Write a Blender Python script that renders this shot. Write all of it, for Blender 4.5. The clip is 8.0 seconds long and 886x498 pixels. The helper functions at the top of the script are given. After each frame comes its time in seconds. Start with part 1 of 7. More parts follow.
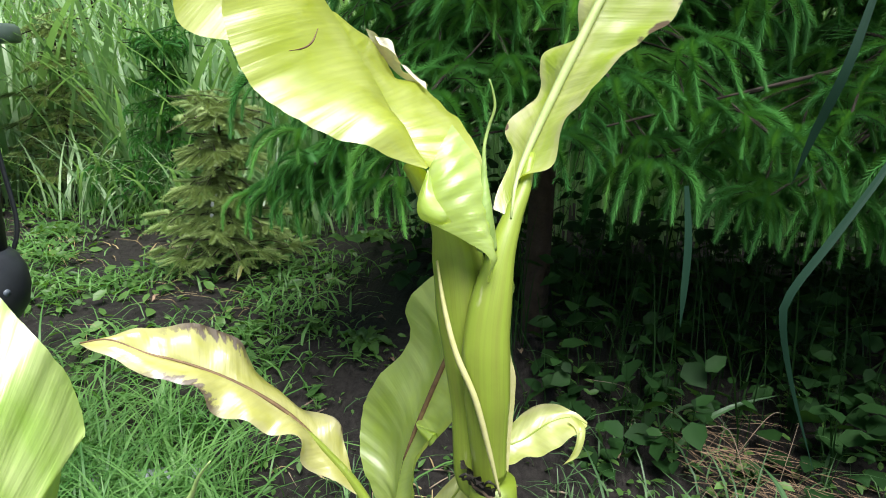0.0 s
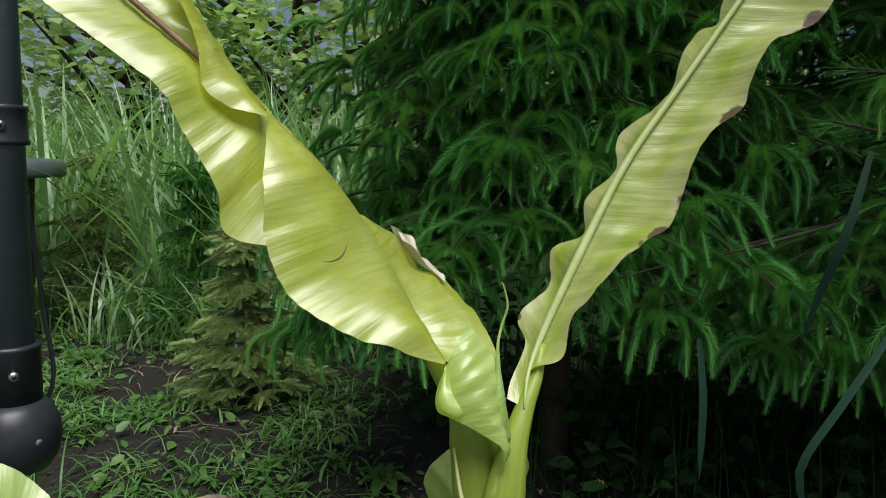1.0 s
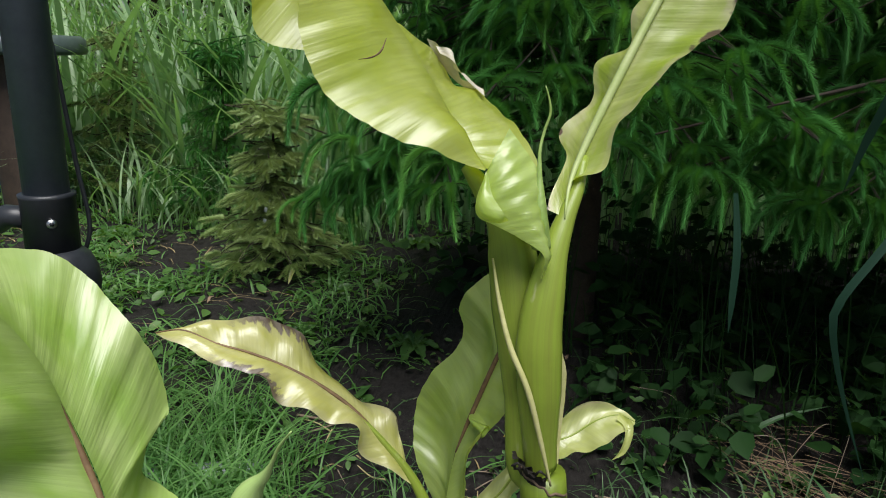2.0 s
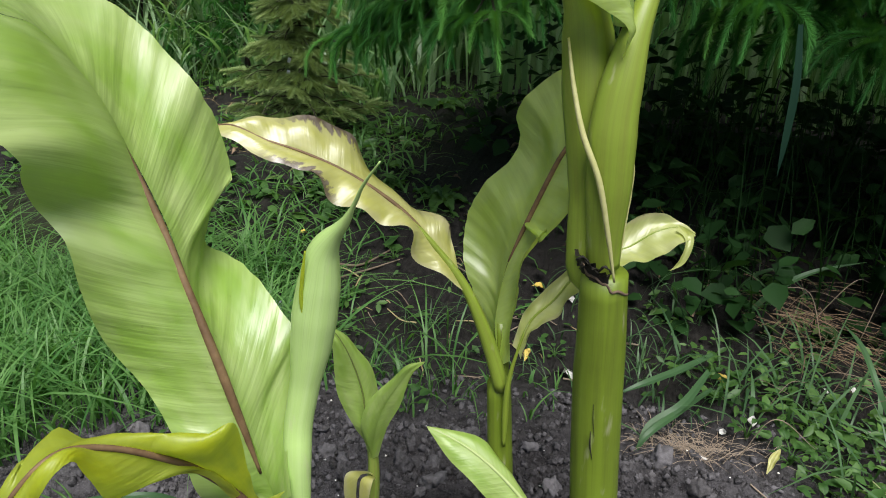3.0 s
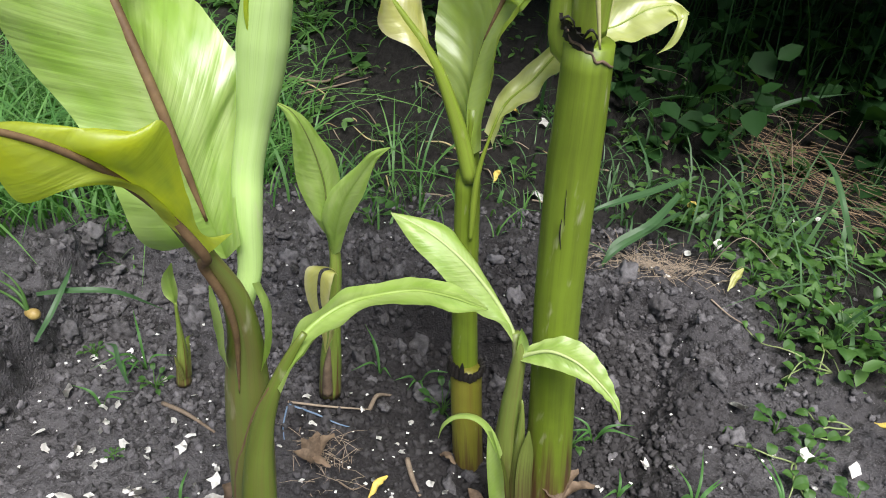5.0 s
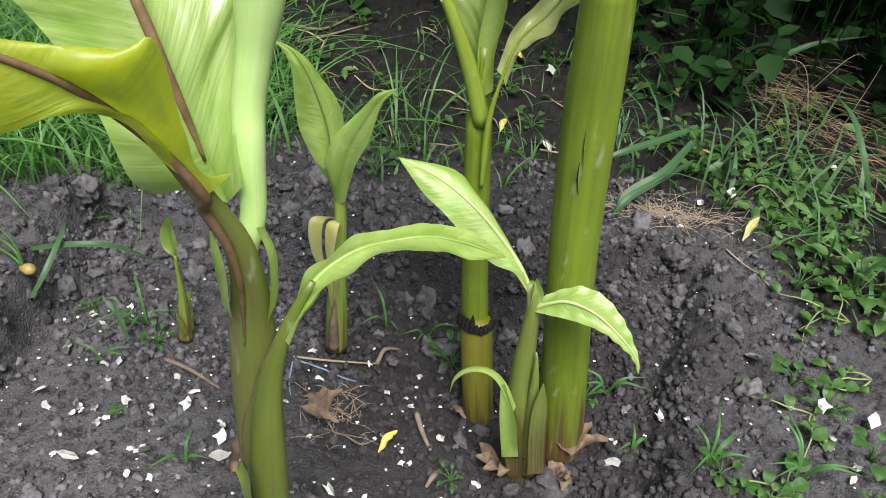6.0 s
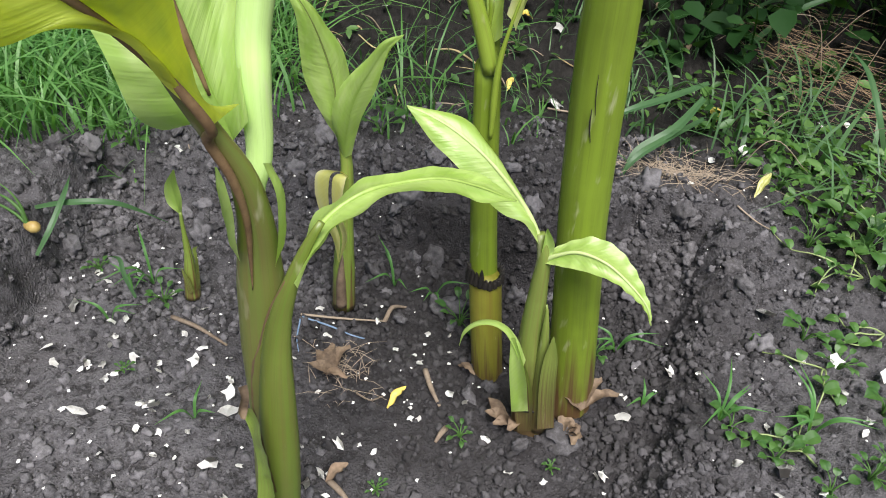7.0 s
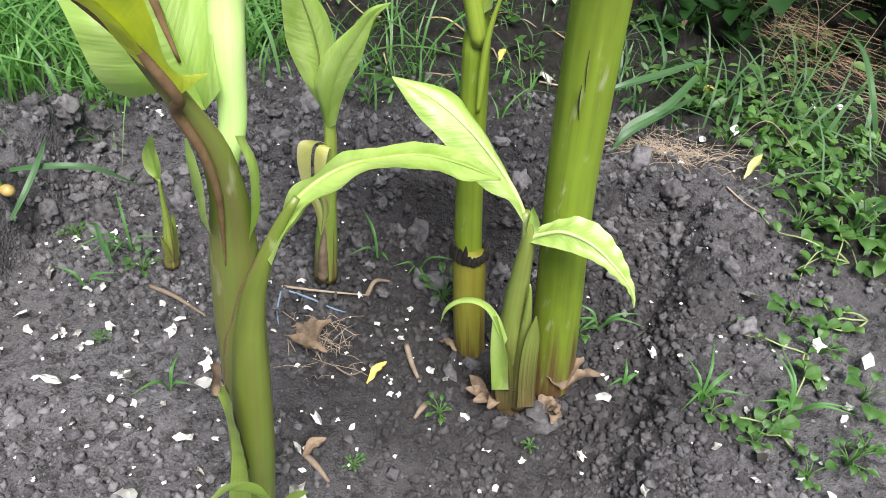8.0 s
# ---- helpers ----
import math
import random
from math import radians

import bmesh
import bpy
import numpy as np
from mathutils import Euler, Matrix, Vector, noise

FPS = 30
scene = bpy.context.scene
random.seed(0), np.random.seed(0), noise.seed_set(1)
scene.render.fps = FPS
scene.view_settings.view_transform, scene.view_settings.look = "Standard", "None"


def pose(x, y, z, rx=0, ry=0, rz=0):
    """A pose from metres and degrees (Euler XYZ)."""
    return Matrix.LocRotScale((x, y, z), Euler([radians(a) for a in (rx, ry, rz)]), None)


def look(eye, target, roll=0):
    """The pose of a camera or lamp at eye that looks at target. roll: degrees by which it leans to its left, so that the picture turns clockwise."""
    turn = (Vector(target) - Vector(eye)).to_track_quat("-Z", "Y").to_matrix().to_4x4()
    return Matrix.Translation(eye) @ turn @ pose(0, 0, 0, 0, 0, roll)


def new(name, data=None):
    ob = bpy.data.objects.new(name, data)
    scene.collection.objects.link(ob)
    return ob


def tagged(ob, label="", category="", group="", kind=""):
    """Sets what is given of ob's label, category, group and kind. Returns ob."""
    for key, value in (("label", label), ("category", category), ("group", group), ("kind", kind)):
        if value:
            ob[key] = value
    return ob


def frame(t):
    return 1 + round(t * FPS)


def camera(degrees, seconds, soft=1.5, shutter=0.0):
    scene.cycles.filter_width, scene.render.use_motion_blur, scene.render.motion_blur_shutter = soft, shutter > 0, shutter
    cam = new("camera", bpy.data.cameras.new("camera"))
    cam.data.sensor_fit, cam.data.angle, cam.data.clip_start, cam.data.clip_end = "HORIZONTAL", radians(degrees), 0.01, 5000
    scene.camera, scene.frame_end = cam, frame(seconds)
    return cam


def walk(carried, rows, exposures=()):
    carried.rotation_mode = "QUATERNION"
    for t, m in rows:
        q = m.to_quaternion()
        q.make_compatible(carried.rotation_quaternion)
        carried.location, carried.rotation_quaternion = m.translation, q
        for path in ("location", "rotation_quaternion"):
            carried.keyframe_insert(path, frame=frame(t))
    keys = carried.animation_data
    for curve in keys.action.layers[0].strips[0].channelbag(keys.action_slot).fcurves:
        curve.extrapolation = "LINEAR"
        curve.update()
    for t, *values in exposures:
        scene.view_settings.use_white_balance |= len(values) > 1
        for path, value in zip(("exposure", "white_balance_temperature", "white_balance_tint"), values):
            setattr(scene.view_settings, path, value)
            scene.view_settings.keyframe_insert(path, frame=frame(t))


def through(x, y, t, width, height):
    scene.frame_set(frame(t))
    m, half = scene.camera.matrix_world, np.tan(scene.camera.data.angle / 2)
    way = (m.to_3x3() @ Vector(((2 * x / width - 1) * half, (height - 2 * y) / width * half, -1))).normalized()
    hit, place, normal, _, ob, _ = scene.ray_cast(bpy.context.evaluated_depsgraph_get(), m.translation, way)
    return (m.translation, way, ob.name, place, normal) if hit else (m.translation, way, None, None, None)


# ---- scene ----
cam = camera(62.6, 8.0, soft=1.0)
PATH = [
    (0, (0.108, 0.333, 0.943), (-0.127, 2.244, 0.401), 1.1),
    (0.5, (0.112, 0.316, 1.007), (-0.158, 2.273, 0.694), 0.9),
    (1, (0.114, 0.3, 1.025), (-0.19, 2.261, 0.777), 1.0),
    (1.5, (0.109, 0.296, 0.989), (-0.235, 2.232, 0.621), 0.6),
    (1.7, (0.106, 0.297, 0.969), (-0.248, 2.218, 0.539), 0.7),
    (2.8, (0.067, 0.29, 0.867), (-0.266, 2.113, 0.115), 2.0),
    (3, (0.055, 0.288, 0.846), (-0.3, 2.08, 0.032), 2.1),
    (3.5, (0.05, 0.284, 0.803), (-0.307, 1.998, -0.164), 2.2),
    (4, (0.067, 0.28, 0.778), (-0.196, 1.927, -0.326), 3.7),
    (4.5, (0.064, 0.285, 0.769), (-0.17, 1.917, -0.364), 5.1),
    (4.7, (0.064, 0.289, 0.765), (-0.164, 1.92, -0.369), 5.4),
    (5.8, (0.038, 0.316, 0.73), (-0.141, 1.875, -0.51), 6.4),
    (6, (0.046, 0.317, 0.727), (-0.146, 1.869, -0.52), 5.6),
    (6.5, (0.049, 0.321, 0.722), (-0.125, 1.861, -0.541), 6.1),
    (7, (0.044, 0.312, 0.703), (-0.147, 1.815, -0.604), 5.2),
    (7.5, (0.033, 0.302, 0.697), (-0.163, 1.783, -0.634), 5.5),
    (8, (0.048, 0.328, 0.699), (-0.099, 1.782, -0.666), 7.6),
]
EXPOSURE = [(0.0, 0.88), (0.5, 0.43), (1.0, -0.02), (1.5, -0.06), (3.0, 0.16), (3.5, 0.17), (4.5, 0.4), (6.0, 0.55), (7.0, 0.67), (8.0, 1.0)]
walk(cam, [(t, look(e, g, r)) for t, e, g, r in PATH], EXPOSURE)

# ---- sky and sun ----
world = bpy.data.worlds.new("sky")
scene.world = world
world.use_nodes = True
wn = world.node_tree
sky = wn.nodes.new("ShaderNodeTexSky")
sky.sky_type, sky.sun_disc = "NISHITA", False
SUN_DIR = Vector((0.22, -0.58, 1.2)).normalized()
sky.sun_elevation = math.asin(SUN_DIR.z)
sky.sun_rotation = math.atan2(SUN_DIR.x, SUN_DIR.y)
wn.nodes["Background"].inputs[1].default_value = 0.055
wn.links.new(sky.outputs[0], wn.nodes["Background"].inputs[0])
sun = new("sun", bpy.data.lights.new("sun", "SUN"))
sun.data.energy, sun.data.angle, sun.data.color = 5.0, radians(38.0), (1.0, 0.98, 0.965)
sun.matrix_world = look(SUN_DIR * 10, (0, 0, 0))

# ---- materials ----


class Nodes:
    """A small wrapper for building node materials."""

    def __init__(self, name):
        self.mat = bpy.data.materials.new(name)
        self.mat.use_nodes = True
        self.tree = self.mat.node_tree
        self.bsdf = self.tree.nodes["Principled BSDF"]
        self.out = self.tree.nodes["Material Output"]

    def add(self, kind, ins=None):
        node = self.tree.nodes.new("ShaderNode" + kind)
        for key, value in (ins or {}).items():
            self.put(node.inputs[key], value)
        return node

    def put(self, socket, value):
        if hasattr(value, "node"):
            self.tree.links.new(value, socket)
        else:
            socket.default_value = value

    def math(self, op, a, b=0.0, clamp=False):
        node = self.add("Math")
        node.operation, node.use_clamp = op, clamp
        self.put(node.inputs[0], a)
        self.put(node.inputs[1], b)
        return node.outputs[0]

    def mix(self, f, a, b):
        node = self.add("Mix")
        node.data_type = "RGBA"
        self.put(node.inputs[0], f)
        self.put(node.inputs[6], a if hasattr(a, "node") else (*a, 1))
        self.put(node.inputs[7], b if hasattr(b, "node") else (*b, 1))
        return node.outputs[2]

    def noise(self, vec, scale, detail=4.0, rough=0.6):
        return self.add("TexNoise", {"Vector": vec, "Scale": scale, "Detail": detail, "Roughness": rough}).outputs[0]

    def ramp(self, f, lo, hi):
        node = self.add("MapRange", {"Value": f, "From Min": lo, "From Max": hi})
        node.clamp = True
        return node.outputs[0]

    def coords(self, name="Object"):
        return self.add("TexCoord").outputs[name]

    def scaled(self, vec, s):
        return self.add("Mapping", {"Vector": vec, "Scale": s}).outputs[0]

    def bump(self, height, strength, distance):
        self.put(self.bsdf.inputs["Normal"], self.add("Bump", {"Height": height, "Strength": strength, "Distance": distance}).outputs[0])

    def set(self, **kw):
        for key, value in kw.items():
            self.put(self.bsdf.inputs[key.replace("_", " ")], (*value, 1) if isinstance(value, tuple) and len(value) == 3 else value)
        return self


def leaf_material(name, green, pale, brown=0.0, through=0.42, glow=(0.62, 0.66, 0.05), rough=0.27, spots=0.0, burns=(), band=None, wax=0.9):
    """A thin leaf with lateral veins (u: from midrib to edge, v: along it, in metres), pale patches and withered edges."""
    m = Nodes(name)
    uv = m.coords("UV")
    sep = m.add("SeparateXYZ", {"Vector": uv})
    lag = m.add("CombineXYZ", {0: sep.outputs[0], 1: m.math("SUBTRACT", sep.outputs[1], m.math("MULTIPLY", sep.outputs[0], 0.02)), 2: 0.0}).outputs[0]
    veins = m.noise(m.scaled(lag, (0.7, 240, 1)), 1.0, 2.0, 0.5)
    broad = m.noise(m.scaled(lag, (1.3, 34, 1)), 1.0, 3.0, 0.6)
    wide = m.noise(m.scaled(lag, (1.6, 11, 1)), 1.0, 3.0, 0.55)
    cloud = m.noise(m.coords(), 14, 4.0, 0.6)
    col = m.mix(m.ramp(wide, 0.36, 0.64), green, pale)
    col = m.mix(m.math("MULTIPLY", m.ramp(broad, 0.5, 0.72), 0.5), col, tuple(min(1, c * 1.3) for c in pale))
    col = m.mix(m.math("MULTIPLY", m.ramp(broad, 0.46, 0.3), 0.32), col, tuple(c * 0.62 for c in green))
    fine = m.ramp(veins, 0.4, 0.68)
    col = m.mix(m.math("MULTIPLY", fine, 0.2), col, tuple(c * 0.5 for c in green))
    near = m.ramp(sep.outputs[0], 0.16, 0.0)
    col = m.mix(m.math("MULTIPLY", near, 0.5), col, tuple(c * 0.72 for c in green))
    trans = m.mix(m.ramp(m.math("ADD", m.math("MULTIPLY", wide, 0.6), m.math("MULTIPLY", broad, 0.4)), 0.4, 0.62), glow, tuple(c * f for c, f in zip(glow, (0.5, 0.62, 0.5))))
    if brown > 0:
        edge = m.math("ADD", sep.outputs[0], m.math("MULTIPLY", m.math("SUBTRACT", m.noise(m.coords(), 17, 5.0, 0.6), 0.5), 1.6))
        dead = m.ramp(edge, 1.16 - brown, 1.26 - brown)
        col = m.mix(dead, col, (0.11, 0.075, 0.05))
        pale_rim = m.math("MULTIPLY", m.ramp(edge, 0.9 - brown, 1.1 - brown), 0.5)
        col = m.mix(m.math("MULTIPLY", pale_rim, m.math("SUBTRACT", 1.0, dead)), col, (0.62, 0.55, 0.38))
        trans = m.mix(dead, trans, (0.1, 0.06, 0.03))
    if burns:
        here = m.add("NewGeometry").outputs["Position"]
        ragged = m.math("MULTIPLY", m.math("SUBTRACT", m.noise(m.coords(), 70, 4.0, 0.7), 0.5), 1.0)
        for spot, r in burns:
            far = m.add("VectorMath", {0: here, 1: spot})
            far.operation = "DISTANCE"
            gone = m.ramp(m.math("ADD", m.math("DIVIDE", far.outputs["Value"], r), ragged), 1.0, 0.8)
            col = m.mix(gone, col, (0.15, 0.1, 0.055))
            trans = m.mix(gone, trans, (0.08, 0.045, 0.02))
    if band:
        streak = m.noise(m.scaled(lag, (2.5, 130, 1)), 1.0, 3.0, 0.6)
        zone = m.math("MULTIPLY", m.ramp(sep.outputs[1], band[0], band[0] + 0.02), m.ramp(sep.outputs[1], band[1] + 0.03, band[1]))
        deep = m.math("ADD", sep.outputs[0], m.math("MULTIPLY", m.math("SUBTRACT", streak, 0.5), 1.1))
        dead2 = m.math("MULTIPLY", m.ramp(deep, band[2], band[2] + 0.12), zone)
        col = m.mix(dead2, col, m.mix(m.ramp(streak, 0.4, 0.6), (0.12, 0.08, 0.045), (0.3, 0.25, 0.2)))
        trans = m.mix(dead2, trans, (0.1, 0.06, 0.03))
    if spots > 0:
        s = m.ramp(m.noise(m.coords(), 160, 2.0, 0.5), 0.74, 0.78)
        col = m.mix(m.math("MULTIPLY", s, spots), col, (0.1, 0.07, 0.03))
    shine = m.math("ADD", rough, m.math("MULTIPLY", cloud, 0.12))
    m.set(Base_Color=col, Roughness=m.math("MAXIMUM", shine, gone) if burns else shine)
    m.bsdf.inputs["Specular IOR Level"].default_value = 1.0
    m.bsdf.inputs["Coat Weight"].default_value = wax
    m.bsdf.inputs["Coat Roughness"].default_value = 0.36
    m.bump(m.math("ADD", m.math("MULTIPLY", veins, 0.4), m.math("MULTIPLY", broad, 0.8)), 0.6, 0.0026)
    tr = m.add("BsdfTranslucent", {"Color": trans})
    sh = m.add("MixShader", {0: through, 1: m.bsdf.outputs[0], 2: tr.outputs[0]})
    m.tree.links.new(sh.outputs[0], m.out.inputs[0])
    return m.mat


def stem_material(name, green, tint, amount=0.5, low=(0.11, 0.07, 0.025), z0=-0.02, z1=0.1):
    """A smooth fleshy stalk, streaked along its length; reddish brown old sheaths low down."""
    m = Nodes(name)
    uv, ob = m.coords("UV"), m.coords()
    streak = m.noise(m.scaled(uv, (14, 3.5, 1)), 1.0, 4.0, 0.6)
    cloud = m.noise(ob, 18, 4.0, 0.6)
    fine = m.noise(m.scaled(uv, (140, 6, 1)), 1.0, 2.0, 0.5)
    col = m.mix(m.math("MULTIPLY", m.ramp(streak, 0.4, 0.72), amount), green, tint)
    col = m.mix(m.math("MULTIPLY", m.ramp(cloud, 0.45, 0.75), 0.35), col, tuple(min(1, c * 1.35) for c in green))
    col = m.mix(m.math("MULTIPLY", m.ramp(fine, 0.56, 0.72), 0.26), col, tuple(c * 0.5 for c in green))
    scuff = m.math("MULTIPLY", m.ramp(m.noise(m.scaled(ob, (70, 70, 14)), 1.0, 3.0, 0.6), 0.62, 0.72), 0.4)
    col = m.mix(scuff, col, (0.5, 0.48, 0.33))
    height = m.add("SeparateXYZ", {"Vector": ob}).outputs[2]
    old = m.ramp(m.math("ADD", height, m.math("MULTIPLY", m.math("SUBTRACT", streak, 0.5), 0.5)), z1, z0)
    col = m.mix(old, col, low)
    m.set(Base_Color=col, Roughness=m.math("ADD", 0.3, m.math("MULTIPLY", cloud, 0.2)))
    m.bump(m.math("ADD", m.math("MULTIPLY", fine, 0.3), m.math("MULTIPLY", streak, 0.6)), 0.2, 0.0008)
    return m.mat


def shade_damp_patch(m, col):
    """Dark soil round the feet of the stalks: dampness, with the plants' shade painted in."""
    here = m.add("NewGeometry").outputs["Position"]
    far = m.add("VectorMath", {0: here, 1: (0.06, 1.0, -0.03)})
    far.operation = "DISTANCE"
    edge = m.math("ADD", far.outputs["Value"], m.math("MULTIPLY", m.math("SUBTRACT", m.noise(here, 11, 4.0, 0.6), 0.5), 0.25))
    damp_shade = m.math("MULTIPLY", m.ramp(edge, 0.4, 0.2), 0.75)
    return m.mix(damp_shade, col, (0.026, 0.023, 0.0235))


def plain_material(name, a, b, scale=40.0, rough=0.7, bump=0.0, distance=0.002, metal=0.0, vary=0.0, dark_soil=False):
    """Two-tone noise at two scales, for twigs, clods, plastics and bark. vary: how far single pieces differ."""
    m = Nodes(name)
    ob = m.coords()
    n1, n2 = m.noise(ob, scale, 5.0, 0.62), m.noise(ob, scale * 5.3, 3.0, 0.6)
    f = m.math("ADD", m.math("MULTIPLY", n1, 0.7), m.math("MULTIPLY", n2, 0.3))
    if vary:
        own = m.add("ObjectInfo").outputs["Random"]
        f = m.math("ADD", f, m.math("MULTIPLY", m.math("SUBTRACT", own, 0.5), vary))
    if dark_soil:
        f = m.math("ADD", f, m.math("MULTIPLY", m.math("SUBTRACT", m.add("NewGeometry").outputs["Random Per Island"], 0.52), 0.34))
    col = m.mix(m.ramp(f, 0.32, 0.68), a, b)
    m.set(Base_Color=shade_damp_patch(m, col) if dark_soil else col, Roughness=rough, Metallic=metal)
    if bump:
        m.bump(f, bump, distance)
    return m.mat


def island_leaf_material(name, a, b, through=0.3, glow=(0.2, 0.4, 0.03), rough=0.45, gloss=0.4, own=0.0):
    """Small leaves and blades joined in one mesh: each island takes its own tone between a and b."""
    m = Nodes(name)
    rnd = m.add("NewGeometry").outputs["Random Per Island"]
    n = m.noise(m.coords(), 5.0, 3.0, 0.6)
    f = m.math("ADD", m.math("MULTIPLY", rnd, 0.7 - own * 0.5), m.math("MULTIPLY", m.ramp(n, 0.3, 0.7), 0.3 - own * 0.15))
    if own:
        f = m.math("ADD", f, m.math("MULTIPLY", m.add("ObjectInfo").outputs["Random"], own * 0.65))
    col = m.mix(f, a, b)
    m.set(Base_Color=col, Roughness=rough)
    m.bsdf.inputs["Specular IOR Level"].default_value = gloss
    tr = m.add("BsdfTranslucent", {"Color": (*glow, 1)})
    sh = m.add("MixShader", {0: through, 1: m.bsdf.outputs[0], 2: tr.outputs[0]})
    m.tree.links.new(sh.outputs[0], m.out.inputs[0])
    return m.mat


def ground_material():
    """Crumbly grey-brown bed soil, near-black soil further off, a mossy green cast under the lawn."""
    m = Nodes("soil")
    ob = m.coords()
    sep = m.add("SeparateXYZ", {"Vector": ob})
    n0, n1, n2, n3 = m.noise(ob, 3.2, 3.0, 0.5), m.noise(ob, 9, 6.0, 0.65), m.noise(ob, 60, 5.0, 0.65), m.noise(ob, 330, 3.0, 0.6)
    col = m.mix(m.ramp(n1, 0.3, 0.7), (0.054, 0.05, 0.052), (0.138, 0.13, 0.137))
    col = m.mix(m.math("MULTIPLY", m.ramp(n0, 0.45, 0.68), 0.45), col, (0.19, 0.18, 0.188))
    # hollows of the bump noise darkened, shade between crumbs put into the colour
    col = m.mix(m.math("MULTIPLY", m.ramp(n2, 0.52, 0.38), 0.8), col, (0.028, 0.025, 0.025))
    col = m.mix(m.math("MULTIPLY", m.ramp(n3, 0.54, 0.66), 0.4), col, (0.25, 0.238, 0.245))
    # damp soil and the plants' soft shade, both as one dark tint
    col = shade_damp_patch(m, col)
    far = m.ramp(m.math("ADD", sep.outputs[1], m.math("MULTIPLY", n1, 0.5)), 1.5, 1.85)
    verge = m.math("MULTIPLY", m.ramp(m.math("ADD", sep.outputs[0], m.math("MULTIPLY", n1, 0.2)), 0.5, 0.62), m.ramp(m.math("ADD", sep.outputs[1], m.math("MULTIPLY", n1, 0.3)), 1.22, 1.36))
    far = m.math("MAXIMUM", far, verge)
    dark_soil = m.mix(m.ramp(n2, 0.35, 0.68), (0.012, 0.0105, 0.0095), (0.036, 0.032, 0.029))
    col = m.mix(far, col, dark_soil)
    lawn = m.math("MULTIPLY", m.ramp(m.math("ADD", sep.outputs[0], m.math("MULTIPLY", n1, 0.5)), -0.35, -0.75), m.math("MULTIPLY", m.ramp(sep.outputs[1], 1.15, 1.45), m.ramp(sep.outputs[1], 2.1, 1.85)))
    col = m.mix(m.math("MULTIPLY", lawn, m.ramp(n2, 0.3, 0.6)), col, (0.04, 0.05, 0.018))
    m.set(Base_Color=col, Roughness=m.math("SUBTRACT", 0.95, m.math("MULTIPLY", far, 0.25)))
    m.bsdf.inputs["Specular IOR Level"].default_value = 0.25
    m.bump(m.math("ADD", n2, m.math("MULTIPLY", n3, 0.6)), 1.0, 0.012)
    return m.mat


LEAF_TOP = leaf_material("leaf_upper", (0.44, 0.55, 0.05), (0.63, 0.7, 0.2), glow=(0.9, 0.85, 0.06), through=0.5)
LEAF_STRAP = leaf_material("leaf_strap", (0.36, 0.49, 0.04), (0.62, 0.66, 0.25), brown=0.08, burns=(((0.2089, 0.99, 0.9572), 0.013), ((0.2703, 1.012, 1.068), 0.014), ((0.19, 0.99, 0.9513), 0.006), ((0.3423, 1.03, 1.152), 0.013), ((0.0792, 1.01, 0.8709), 0.005)), glow=(0.74, 0.76, 0.04), through=0.45)
LEAF_BROAD = leaf_material("leaf_broad", (0.35, 0.57, 0.09), (0.6, 0.75, 0.27), glow=(0.55, 0.76, 0.06), spots=0.3, rough=0.3, through=0.45)
LEAF_DROOP = leaf_material("leaf_drooping", (0.45, 0.56, 0.04), (0.58, 0.66, 0.1), glow=(0.92, 0.92, 0.05), through=0.6, rough=0.4, wax=0.3)
LEAF_DRY = leaf_material("leaf_withering", (0.56, 0.56, 0.13), (0.72, 0.69, 0.3), brown=0.08, band=(0.17, 0.25, 0.72), glow=(0.78, 0.7, 0.12), through=0.38)
LEAF_PALE = leaf_material("leaf_yellowing", (0.5, 0.57, 0.14), (0.68, 0.7, 0.32), brown=0.04, glow=(0.75, 0.76, 0.12), through=0.4)
LEAF_MID = leaf_material("leaf_channel", (0.44, 0.61, 0.1), (0.6, 0.74, 0.25), glow=(0.8, 0.9, 0.12), through=0.52)
LEAF_YOUNG = leaf_material("leaf_young", (0.34, 0.53, 0.09), (0.52, 0.66, 0.21), glow=(0.55, 0.74, 0.08), rough=0.4, wax=0.25)
LEAF_ROLL = leaf_material("leaf_rolled", (0.36, 0.54, 0.11), (0.45, 0.61, 0.19), glow=(0.45, 0.62, 0.06), through=0.3)
ROLL = stem_material("leaf_roll", (0.4, 0.57, 0.18), (0.5, 0.65, 0.28), 0.7, z0=-5, z1=-4.9)
CRUMPLED = leaf_material("leaf_crumpled", (0.6, 0.55, 0.4), (0.75, 0.7, 0.64), brown=0.1, glow=(0.5, 0.42, 0.2), through=0.25, rough=0.6, wax=0.0)
STEM = stem_material("stalk", (0.165, 0.235, 0.02), (0.09, 0.115, 0.016), 0.8, low=(0.075, 0.042, 0.018), z0=0.01, z1=0.12)
STEM_UP = stem_material("stalk_upper", (0.23, 0.32, 0.035), (0.17, 0.165, 0.035), 0.6, z0=-1, z1=-0.9)
STEM_C = stem_material("stalk_front", (0.115, 0.165, 0.024), (0.13, 0.105, 0.032), 0.75, z0=-0.05, z1=0.0)
STEM_BROWN = stem_material("stalk_front_inner", (0.14, 0.175, 0.036), (0.17, 0.115, 0.045), 0.8, z0=-0.05, z1=0.0)
STEM_Y = stem_material("stalk_young", (0.19, 0.29, 0.045), (0.17, 0.12, 0.045), 0.7, low=(0.12, 0.075, 0.03), z0=0.0, z1=0.06)
STEM_FOOT = stem_material("stalk_young_foot", (0.15, 0.215, 0.04), (0.13, 0.095, 0.034), 0.75, low=(0.085, 0.055, 0.024), z0=0.02, z1=0.15)
RIB = plain_material("midrib_brown", (0.1, 0.055, 0.026), (0.22, 0.14, 0.065), 60, 0.6)
